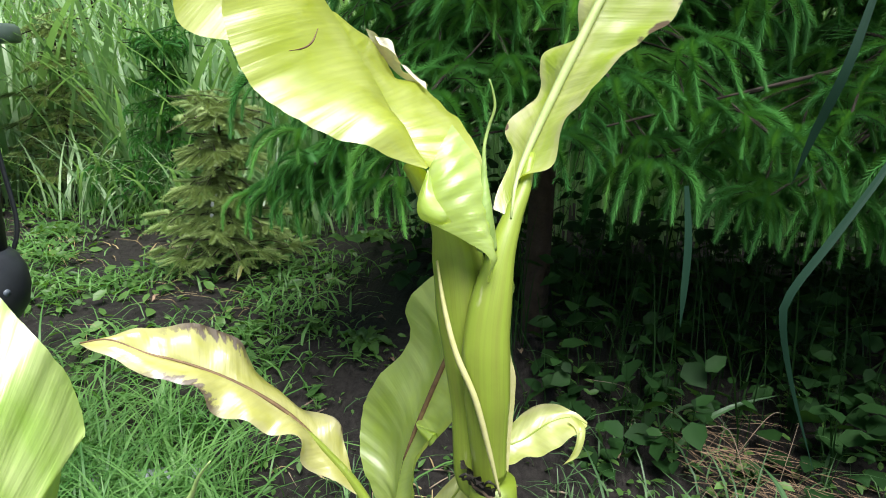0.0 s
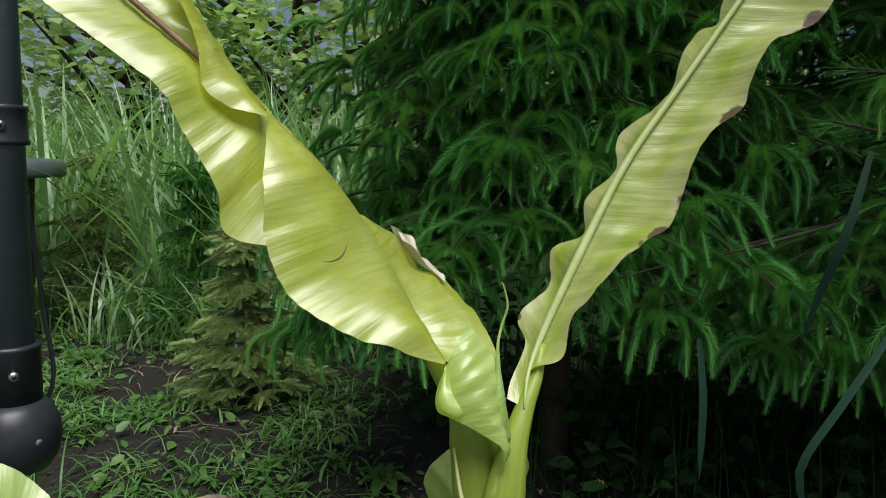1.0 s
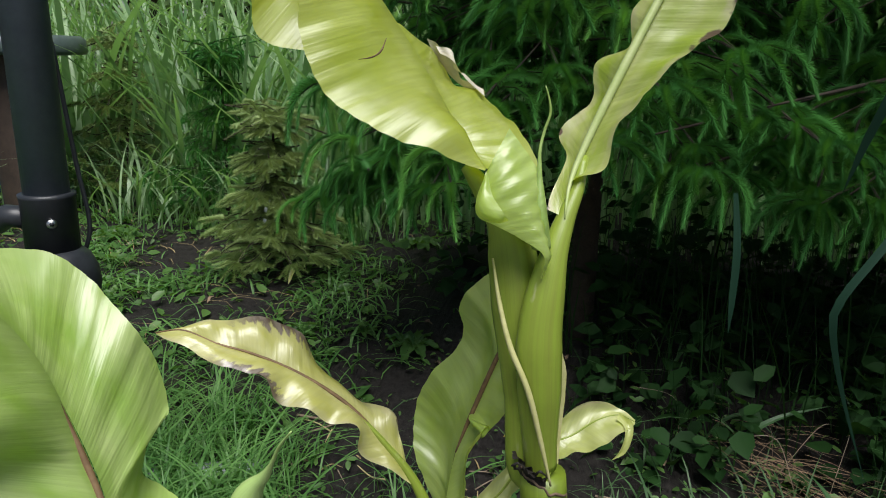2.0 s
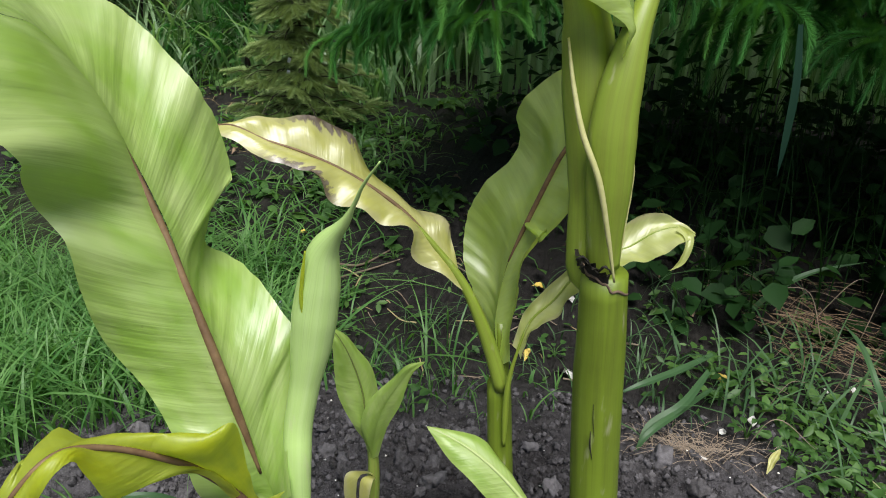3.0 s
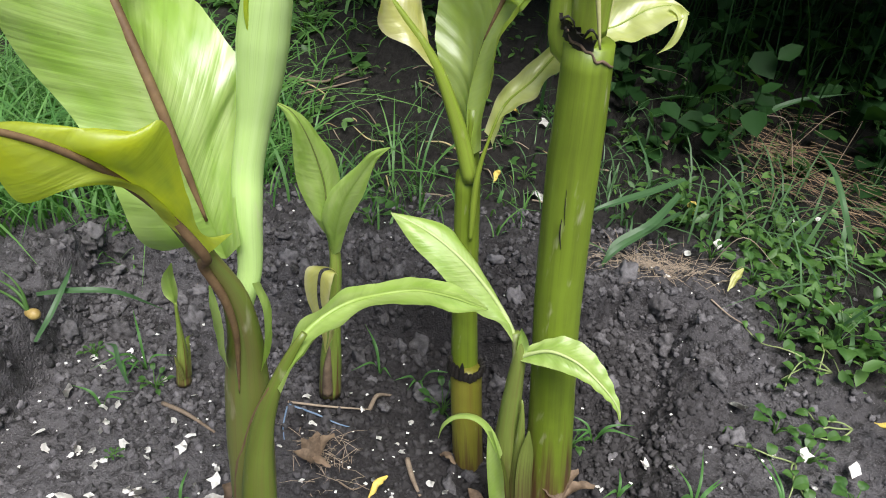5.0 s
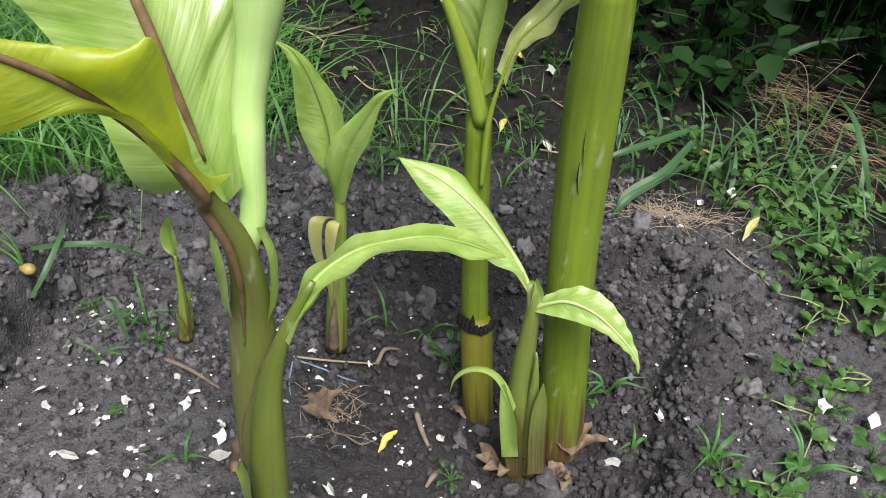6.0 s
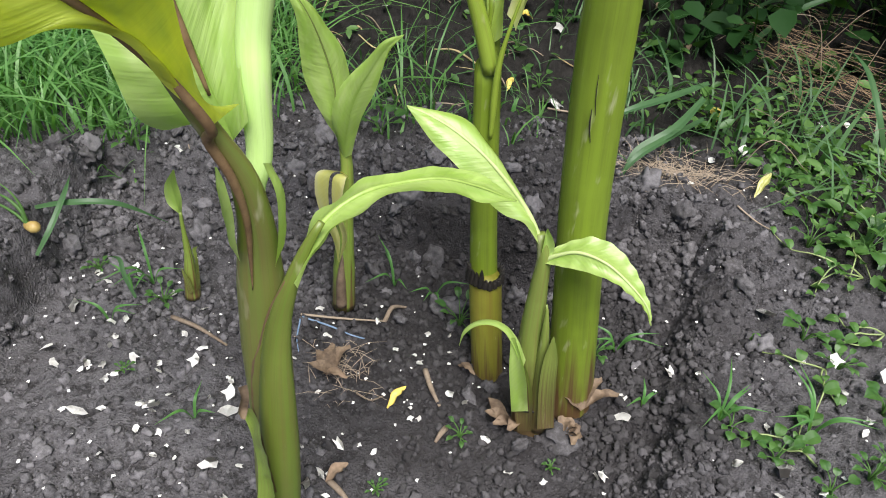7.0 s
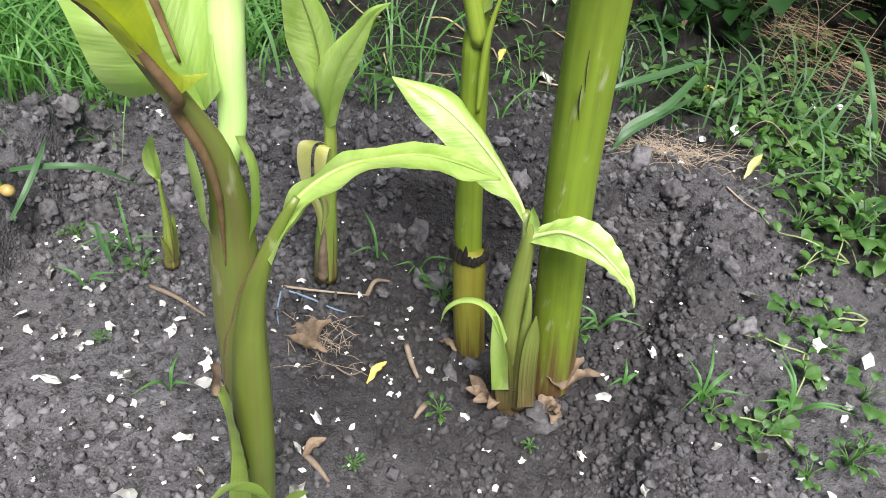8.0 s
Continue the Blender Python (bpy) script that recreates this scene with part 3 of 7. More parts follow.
blade("crumpled_edge", [([(-0.05, 1.035, 0.9426), (-0.0348, 1.05, 0.9205), (-0.0155, 1.045, 0.907), (0.0053, 1.02, 0.9023)],
                         [(-0.0549, 1.03, 0.9559), (-0.0358, 1.03, 0.9448), (-0.0256, 1.04, 0.924), (-0.0041, 1.03, 0.9109), (0.0071, 1.015, 0.9067)], dict(ripple=0.003, waves=3, n=30, m=7, corr=0.0)),
                        ([(-0.0396, 1.02, 0.9417), (-0.0241, 1.01, 0.9348), (-0.0124, 1.01, 0.9181), (0.0076, 1.005, 0.9026)],
                         [(-0.0459, 1.03, 0.9491), (-0.0302, 1.02, 0.9426), (-0.0192, 1.025, 0.9227), (0.0048, 1.015, 0.9089)], dict(ripple=0.003, waves=2, n=26, m=6, phase=2.0, corr=0.0))], CRUMPLED, tall, "crumpled whitish withered edge")
bm = bmesh.new()
tube(bm, [(-0.0816, 0.888, 0.9357), (-0.0694, 0.884, 0.9377), (-0.0622, 0.886, 0.9425), (-0.0585, 0.89, 0.9527)], (0.0002, 0.0006, 0.0008, 0.0002), 6, origin=tall.location)
part("crease", bm, RIB, tall, "dark crease in the leaf")
# its folded base round the stalk's top
blade("leaf_base", [([(0.024, 0.915, 0.846), (0.0158, 0.91, 0.8218), (0.0177, 0.905, 0.8065), (0.0331, 0.905, 0.7992), (0.0542, 0.905, 0.7893), (0.076, 0.905, 0.7747), (0.0746, 0.91, 0.7525)],
                     [(0.0395, 0.935, 0.8795), (0.0628, 0.935, 0.85), (0.0709, 0.93, 0.8298), (0.0737, 0.925, 0.8022), (0.0756, 0.92, 0.7841), (0.0763, 0.915, 0.7733), (0.0759, 0.92, 0.7493)], dict(bulge=-0.008, ripple=0.001)),
                    ([(0.0228, 0.914, 0.8447), (0.0188, 0.905, 0.8276), (0.0165, 0.9, 0.8146), (0.0229, 0.895, 0.8067), (0.0444, 0.895, 0.8059)],
                     [(0.024, 0.916, 0.8421), (0.0302, 0.9, 0.8268), (0.0371, 0.89, 0.82), (0.0432, 0.885, 0.8137), (0.0453, 0.895, 0.8064)], dict(bulge=-0.004, n=20, m=6))], LEAF_MID, tall, "pale green curled leaf base")
stalk("rolled_leaf", [(0.0723, 0.93, 0.7762), (0.0697, 0.925, 0.8068), (0.0678, 0.93, 0.8392), (0.0667, 0.935, 0.8609), (0.0695, 0.94, 0.8776), (0.074, 0.94, 0.8938), (0.0717, 0.94, 0.9074), (0.0686, 0.94, 0.9163)],
      (0.009, 0.008, 0.006, 0.0026, 0.0015, 0.0013, 0.0011, 0.0005), LEAF_ROLL, tall, "thin rolled new leaf with a withered thread tip", sides=10)
# right upper leaf, a long wavy strap
RB = [(0.0913, 0.945, 0.8008), (0.0935, 0.965, 0.8276), (0.105, 0.985, 0.8612), (0.1396, 1.01, 0.9407), (0.1803, 1.035, 1.025), (0.229, 1.05, 1.1), (0.2811, 1.06, 1.181), (0.3252, 1.07, 1.25), (0.3724, 1.08, 1.333)]
blade("leaf", [
    (RB, [(0.0748, 0.95, 0.8064), (0.0779, 0.965, 0.8211), (0.0891, 0.99, 0.848), (0.0809, 1.01, 0.8699), (0.1083, 1.03, 0.9), (0.1126, 1.045, 0.9355), (0.1413, 1.045, 0.9527), (0.1461, 1.06, 0.9874), (0.173, 1.06, 1.017),
          (0.1741, 1.075, 1.054), (0.2165, 1.07, 1.086), (0.2439, 1.09, 1.154), (0.2675, 1.09, 1.164), (0.2755, 1.1, 1.2), (0.3311, 1.1, 1.291), (0.3706, 1.09, 1.337)], dict(bulge=0.004, ripple=0.0015, waves=11)),
    (RB[1:], [(0.0988, 0.955, 0.8362), (0.1241, 0.965, 0.8446), (0.1316, 0.975, 0.8811), (0.1553, 0.98, 0.9106), (0.1925, 0.99, 0.9503), (0.2176, 0.995, 0.9664), (0.2312, 1.005, 1.005), (0.2481, 1.01, 1.05), (0.2785, 1.015, 1.073),
              (0.2868, 1.02, 1.102), (0.3062, 1.025, 1.139), (0.3399, 1.03, 1.151), (0.3593, 1.03, 1.181), (0.3925, 1.05, 1.247), (0.3789, 1.07, 1.329)], dict(bulge=-0.005, ripple=0.0015, waves=10, phase=2.0)),
], LEAF_STRAP, tall, "long wavy pale leaf with brown burnt edges", rib=[(p[0], p[1] - 0.003, p[2]) for p in RB], rib_radii=(0.0008, 0.0035, 0.0042, 0.0038, 0.0034, 0.003, 0.0026, 0.002, 0.001))

# ---- the middle plant behind it ----
middle = empty("banana_plant", (0.02, 1.0, -0.04), "slender banana plant with a withering leaf and cut stub", "plant", "banana plants in the bed")
stalk("pseudostem", [(0.0298, 0.965, -0.0271), (0.0119, 0.985, 0.0915), (-0.0011, 1, 0.1991), (-0.0151, 1.01, 0.3553), (-0.0132, 1.015, 0.3121), (-0.0156, 1.015, 0.3748), (-0.019, 1.02, 0.4308)],
      (0.019, 0.018, 0.0165, 0.0155, 0.0145, 0.0125, 0.007), STEM, middle, "green stalk with brownish streaks")
bm = bmesh.new()
tube(bm, [(0.0403, 0.95, -0.0794), (0.0311, 0.955, -0.012), (0.0213, 0.965, 0.0542), (0.0152, 0.972, 0.0996)], (0.0215, 0.0205, 0.0205, 0.0205), 18, origin=middle.location)
part("cut_stub", bm, stem_material("stub", (0.2, 0.2, 0.025), (0.16, 0.1, 0.025), 0.7, z0=-0.02, z1=0.03), middle, "yellowish outer stub cut off round the stalk")
bm = bmesh.new()
for k in range(22):
    a = k / 22 * 6.283
    c = Vector((0.0148, 0.9725, 0.1035)) + Vector((math.cos(a) * 0.021, math.sin(a) * 0.021, 0))
    hgt = 0.004 + 0.04 * max(0.0, noise.noise((k * 0.9, 0.4, 0))) + 0.006 * abs(noise.noise((k * 3.1, 2.0, 0)))
    tube(bm, [tuple(c - Vector((0, 0, 0.006 + 0.006 * abs(noise.noise((k * 2.2, 9.0, 0)))))), tuple(c + Vector((0, 0, hgt * 0.5))), tuple(c + Vector((math.cos(a), math.sin(a), 0)) * 0.003 + Vector((0, 0, hgt)))], (0.0042, 0.0034, 0.0006), 6, origin=middle.location)
part("cut_rim", bm, ROT, middle, "dark ragged rim of the cut")
B1R = [(-0.0099, 1, 0.354), (-0.0311, 1, 0.4176), (-0.0592, 1, 0.4795), (-0.0935, 1, 0.5229), (-0.1345, 1, 0.5644), (-0.1849, 0.995, 0.5973), (-0.2352, 0.985, 0.6212), (-0.2727, 0.975, 0.6338), (-0.3085, 0.97, 0.6485), (-0.3378, 0.965, 0.645)]
blade("leaf", [
    (B1R[2:], [(-0.0694, 1.005, 0.4894), (-0.0783, 1.015, 0.5269), (-0.0874, 1.025, 0.5448), (-0.1202, 1.03, 0.5555), (-0.1571, 1.03, 0.5706), (-0.1835, 1.03, 0.6078), (-0.2019, 1.03, 0.6328), (-0.2227, 1.02, 0.6492), (-0.2525, 1.01, 0.6544), (-0.2902, 0.99, 0.6517), (-0.3243, 0.97, 0.6468), (-0.339, 0.965, 0.6455)], dict(bulge=0.004, ripple=0.004, waves=6)),
    (B1R[2:], [(-0.0594, 0.995, 0.4769), (-0.0863, 0.985, 0.5), (-0.1133, 0.98, 0.5178), (-0.1201, 0.975, 0.5534), (-0.1474, 0.97, 0.5581), (-0.1726, 0.965, 0.5712), (-0.2004, 0.96, 0.5833), (-0.2211, 0.96, 0.6126), (-0.2593, 0.955, 0.6148), (-0.283, 0.955, 0.6316), (-0.3199, 0.96, 0.6389), (-0.338, 0.965, 0.6432)], dict(bulge=-0.003, ripple=0.005, waves=6, phase=1)),
], LEAF_DRY, middle, "withering pale yellow leaf with brown edge", rib=B1R[3:], rib_radii=(0.0028, 0.0024, 0.002, 0.0018, 0.0016, 0.0012, 0.0008), rib_mat=RIB)
stalk("petiole", B1R[:5], (0.0095, 0.0085, 0.006, 0.0036, 0.0022), STEM_UP, middle, "green leaf stalk of the withering leaf", sides=12)
B2R = [(-0.0147, 1.005, 0.3807), (-0.0248, 1.015, 0.4324), (-0.017, 1.03, 0.5025), (0.0008, 1.035, 0.553), (0.0196, 1.04, 0.603), (0.0304, 1.04, 0.6289), (0.0498, 1.04, 0.6621), (0.0914, 1.04, 0.7171)]
blade("leaf", [
    (B2R, [(-0.0339, 1.03, 0.394), (-0.0545, 1.05, 0.4513), (-0.0743, 1.065, 0.4922), (-0.0749, 1.08, 0.5348), (-0.0526, 1.085, 0.575), (-0.0296, 1.09, 0.5991), (-0.0193, 1.09, 0.631), (-0.0227, 1.09, 0.6579), (-0.0055, 1.08, 0.6922), (0.0274, 1.07, 0.7164), (0.0764, 1.05, 0.7222), (0.0912, 1.045, 0.7179)], dict(bulge=0.014, ripple=0.003, waves=4)),
    (B2R, [(-0.0035, 1, 0.3928), (-0.0056, 0.995, 0.4655), (0.0008, 0.99, 0.5235), (0.0253, 0.985, 0.5644), (0.019, 0.985, 0.5495), (0.0483, 0.985, 0.6014), (0.0758, 1, 0.6647), (0.0943, 1.02, 0.706), (0.0927, 1.035, 0.7188)], dict(bulge=-0.01, ripple=0.002, waves=3)),
], LEAF_MID, middle, "upright channelled light green leaf", rib=B2R[2:], rib_radii=(0.001, 0.0028, 0.003, 0.003, 0.0026, 0.002, 0.001), rib_mat=RIB)
B3R = [(-0.0014, 0.985, 0.2842), (-0.0023, 0.985, 0.3645), (0.0056, 0.985, 0.417), (0.0166, 0.99, 0.4542), (0.0375, 0.995, 0.4782), (0.062, 1.01, 0.5106), (0.0857, 1.03, 0.5248), (0.1112, 1.045, 0.5305), (0.1378, 1.055, 0.5471), (0.1626, 1.06, 0.5544), (0.1795, 1.055, 0.5499)]
blade("leaf", [
    (B3R[2:], [(-0.0012, 0.985, 0.423), (0.0085, 0.99, 0.4631), (0.0246, 1, 0.484), (0.0501, 1.01, 0.5123), (0.0753, 1.03, 0.5362), (0.1047, 1.05, 0.5532), (0.1206, 1.06, 0.5634), (0.1434, 1.065, 0.5661), (0.166, 1.07, 0.5558), (0.1806, 1.06, 0.5496)], dict(bulge=0.004, ripple=0.002)),
    (B3R[2:], [(0.0099, 0.98, 0.4098), (0.0197, 0.975, 0.4506), (0.0413, 0.975, 0.4683), (0.0593, 0.985, 0.4953), (0.0847, 1, 0.5144), (0.1121, 1.02, 0.5224), (0.137, 1.025, 0.5273), (0.1555, 1.03, 0.5413), (0.1717, 1.04, 0.5481), (0.1795, 1.05, 0.5504)], dict(bulge=-0.003, ripple=0.002)),
    ([(0.1625, 1.062, 0.5556), (0.1708, 1.05, 0.5568), (0.177, 1.045, 0.5519), (0.1762, 1.035, 0.54), (0.17, 1.03, 0.5244), (0.1572, 1.03, 0.5146)],
     [(0.1592, 1.05, 0.5531), (0.166, 1.045, 0.5506), (0.1681, 1.035, 0.5471), (0.1665, 1.03, 0.5364), (0.1623, 1.03, 0.5234), (0.1553, 1.03, 0.5131)], dict(bulge=-0.003, n=18, m=5)),
], LEAF_PALE, middle, "thin yellowing leaf passing behind the tall stalk", rib=B3R, rib_radii=(0.002, 0.004, 0.0035, 0.002, 0.0015, 0.0012, 0.0012, 0.0012, 0.001, 0.0008, 0.0005), rib_mat=STEM_UP)

# ---- the front plant ----
front = empty("banana_plant", (-0.14, 0.66, -0.03), "banana plant with broad glossy leaf and rolled new leaf", "plant", "banana plants in the bed")
stalk("pseudostem", [(-0.1443, 0.665, -0.0103), (-0.1342, 0.665, 0.17), (-0.1317, 0.665, 0.2725), (-0.1263, 0.66, 0.3595), (-0.1213, 0.652, 0.4034), (-0.1213, 0.642, 0.4444), (-0.1283, 0.63, 0.4783), (-0.136, 0.62, 0.506), (-0.1333, 0.603, 0.5286)],
      (0.0215, 0.02, 0.0195, 0.0195, 0.0195, 0.0175, 0.012, 0.0075, 0.0045), STEM_BROWN, front, "olive stalk with a reddish brown flank", squash=((0, 1, 0), 0.85))
stalk("leaf_sheath", [(-0.1292, 0.64, 0.0383), (-0.1204, 0.638, 0.1472), (-0.1161, 0.638, 0.2211), (-0.1134, 0.64, 0.2811), (-0.1083, 0.645, 0.3251), (-0.0988, 0.65, 0.3606), (-0.0883, 0.655, 0.3886), (-0.0801, 0.66, 0.4052)],
      (0.0195, 0.0185, 0.0178, 0.0162, 0.0138, 0.0098, 0.0055, 0.0025), STEM_C, front, "clasping green leaf sheath with brown margin", squash=((0, 1, 0), 0.7))
blade("sheath_margin", [([(-0.0971, 0.632, 0.3753), (-0.1092, 0.628, 0.3477), (-0.1193, 0.624, 0.3099), (-0.1251, 0.624, 0.2899), (-0.1285, 0.622, 0.2453), (-0.1236, 0.62, 0.1903), (-0.1195, 0.62, 0.1321)],
                         [(-0.0956, 0.63, 0.3761), (-0.1066, 0.625, 0.3505), (-0.1165, 0.621, 0.313), (-0.1217, 0.62, 0.2946), (-0.1254, 0.619, 0.2497), (-0.1204, 0.617, 0.1961), (-0.1163, 0.617, 0.1386)], dict(n=30, m=4, ripple=0.0005, corr=0.0))], RIB, front, "brownish thickened sheath margin")
blade("torn_sheath", [([(-0.1432, 0.625, 0.2289), (-0.1381, 0.625, 0.2235), (-0.1346, 0.625, 0.1945), (-0.1334, 0.622, 0.1498), (-0.1438, 0.62, 0.0687)],
                       [(-0.143, 0.635, 0.2228), (-0.126, 0.615, 0.2486), (-0.1184, 0.61, 0.2226), (-0.1155, 0.612, 0.1734), (-0.117, 0.612, 0.0959)], dict(n=24, m=5, bulge=0.003))], STEM_Y, front, "torn green outer sheath")
blade("torn_sheath", [([(-0.1364, 0.62, 0.2687), (-0.1342, 0.618, 0.2588), (-0.1383, 0.618, 0.2436), (-0.1374, 0.618, 0.2334)], [(-0.1315, 0.625, 0.2674), (-0.1314, 0.625, 0.2541), (-0.1344, 0.625, 0.2357), (-0.1351, 0.62, 0.23)], dict(n=14, m=5, bulge=0.003, corr=0.0))], DRY, front, "yellowish brown torn flap")
blade("leaf_flap", [([(-0.1384, 0.65, 0.3749), (-0.1392, 0.645, 0.4066), (-0.1375, 0.64, 0.434), (-0.1371, 0.64, 0.4499)], [(-0.13, 0.64, 0.3761), (-0.1249, 0.63, 0.4176), (-0.1263, 0.63, 0.4418), (-0.1345, 0.638, 0.4518)], dict(n=16, m=5, bulge=0.003)),
                    ([(-0.1105, 0.65, 0.3675), (-0.1037, 0.645, 0.4022), (-0.1004, 0.64, 0.4368), (-0.1065, 0.64, 0.4587)], [(-0.1113, 0.66, 0.3735), (-0.1051, 0.66, 0.399), (-0.104, 0.66, 0.4257), (-0.108, 0.655, 0.4485)], dict(n=16, m=5, bulge=0.003))], LEAF_YOUNG, front, "pale edge of the leaf base")
# broad leaf
C1R = [(-0.1391, 0.672, 0.4486), (-0.1467, 0.67, 0.4821), (-0.158, 0.67, 0.5235), (-0.1726, 0.672, 0.5711), (-0.1946, 0.68, 0.6216), (-0.2157, 0.69, 0.665), (-0.2459, 0.695, 0.7269), (-0.2642, 0.69, 0.7603), (-0.277, 0.68, 0.7826), (-0.2917, 0.6739, 0.7885), (-0.3102, 0.6687, 0.7956)]
blade("leaf", [
    (C1R, [(-0.1446, 0.665, 0.453), (-0.159, 0.66, 0.4633), (-0.1718, 0.65, 0.4613), (-0.1824, 0.64, 0.4799), (-0.1941, 0.642, 0.5189), (-0.2093, 0.64, 0.5571), (-0.2332, 0.638, 0.5933), (-0.2419, 0.635, 0.633), (-0.2435, 0.63, 0.6658), (-0.2545, 0.625, 0.6918), (-0.2307, 0.59, 0.7321), (-0.2415, 0.58, 0.7469), (-0.2587, 0.58, 0.7755), (-0.3124, 0.6664, 0.7938)], dict(bulge=-0.008, ripple=0.005, waves=4, n=64, m=14)),
    (C1R, [(-0.1218, 0.66, 0.4722), (-0.1286, 0.675, 0.4945), (-0.132, 0.695, 0.5384), (-0.1315, 0.71, 0.5713), (-0.1458, 0.72, 0.5823), (-0.1688, 0.735, 0.5927), (-0.1972, 0.75, 0.6025), (-0.2208, 0.76, 0.6083), (-0.2275, 0.765, 0.6126), (-0.2197, 0.765, 0.631), (-0.2003, 0.76, 0.6615), (-0.2069, 0.7763, 0.6744), (-0.22, 0.7784, 0.7034), (-0.2255, 0.7657, 0.7349), (-0.2395, 0.7672, 0.7536), (-0.26, 0.7742, 0.7651), (-0.2866, 0.7709, 0.7823), (-0.33, 0.75, 0.795), (-0.3165, 0.67, 0.7983)], dict(bulge=-0.003, ripple=0.005, waves=4, n=64, m=14)),
], LEAF_BROAD, front, "broad glossy green leaf with reddish brown midrib", rib=[(p[0] - 0.001, p[1] - 0.003, p[2] - 0.001) for p in C1R[1:]], rib_radii=(0.001, 0.003, 0.0034, 0.0032, 0.003, 0.0028, 0.0025, 0.002, 0.0015, 0.001), rib_mat=RIB)
# rolled new leaf
stalk("rolled_leaf", [(-0.1303, 0.665, 0.3975), (-0.128, 0.668, 0.418), (-0.1239, 0.675, 0.4414), (-0.1245, 0.68, 0.4818), (-0.1261, 0.688, 0.5106), (-0.1226, 0.694, 0.5405), (-0.1182, 0.698, 0.5703), (-0.1138, 0.7, 0.6037), (-0.1097, 0.7, 0.6281), (-0.106, 0.698, 0.6475), (-0.0982, 0.694, 0.6612), (-0.0872, 0.688, 0.6746), (-0.0774, 0.68, 0.6917), (-0.0695, 0.672, 0.7063), (-0.0559, 0.66, 0.7252)],
      (0.008, 0.0082, 0.0085, 0.0094, 0.0103, 0.0104, 0.0109, 0.0141, 0.016, 0.0149, 0.011, 0.0048, 0.0015, 0.001, 0.0005), ROLL, front, "tightly rolled pale green new leaf", sides=24)
bm = bmesh.new()
tube(bm, [(-0.1136, 0.686, 0.6524), (-0.1161, 0.686, 0.6352), (-0.1179, 0.686, 0.6166), (-0.1166, 0.686, 0.5989)], (0.0006, 0.0014, 0.0016, 0.0004), 6, n=30, origin=front.location)
part("roll_edge", bm, LEAF_DROOP, front, "yellowish free edge spiralling round the roll")
# drooping leaf with the dark midrib
C2R = [(-0.131, 0.634, 0.3905), (-0.1278, 0.628, 0.4389), (-0.1286, 0.62, 0.4722), (-0.1204, 0.614, 0.4963), (-0.1316, 0.6, 0.5312), (-0.1407, 0.58, 0.5618), (-0.1461, 0.56, 0.5842), (-0.1579, 0.545, 0.5994), (-0.1685, 0.53, 0.6096), (-0.1719, 0.515, 0.6144), (-0.1821, 0.505, 0.6032), (-0.1991, 0.495, 0.5767), (-0.2147, 0.49, 0.5515)]
blade("leaf", [
    (C2R[3:], [(-0.1163, 0.64, 0.4957), (-0.1246, 0.62, 0.5052), (-0.1195, 0.6, 0.5448), (-0.1134, 0.585, 0.5793), (-0.1107, 0.572, 0.6014), (-0.1281, 0.57, 0.5923), (-0.1449, 0.565, 0.59), (-0.1662, 0.56, 0.5901), (-0.1804, 0.55, 0.5986), (-0.1881, 0.54, 0.6093), (-0.1867, 0.525, 0.6063), (-0.1928, 0.515, 0.6044), (-0.1932, 0.5, 0.5888), (-0.2089, 0.495, 0.5643)], dict(bulge=0.004, ripple=0.002, waves=4, n=60)),
    (C2R[3:], [(-0.1249, 0.605, 0.5102), (-0.1332, 0.59, 0.5371), (-0.1398, 0.575, 0.5609), (-0.1469, 0.555, 0.5707), (-0.167, 0.542, 0.5667), (-0.167, 0.53, 0.5886), (-0.1635, 0.52, 0.609), (-0.1638, 0.508, 0.6108), (-0.1782, 0.5, 0.5919), (-0.1928, 0.49, 0.5785), (-0.2124, 0.488, 0.5532)], dict(bulge=-0.004, ripple=0.002, waves=4, n=60)),
], LEAF_DROOP, front, "drooping yellow-green leaf with dark brown midrib", rib=[(-0.127, 0.646, 0.346), (-0.125, 0.645, 0.373), (-0.1204, 0.638, 0.4146), (-0.1212, 0.629, 0.4514), (-0.1282, 0.621, 0.4814)] + [(p[0], p[1] - 0.002, p[2]) for p in C2R[3:]], rib_radii=(0.0003, 0.0014, 0.0022, 0.0026, 0.003, 0.0032, 0.003, 0.0026, 0.0022, 0.0019, 0.0017, 0.0016, 0.0013, 0.001, 0.0006), rib_mat=RIB)
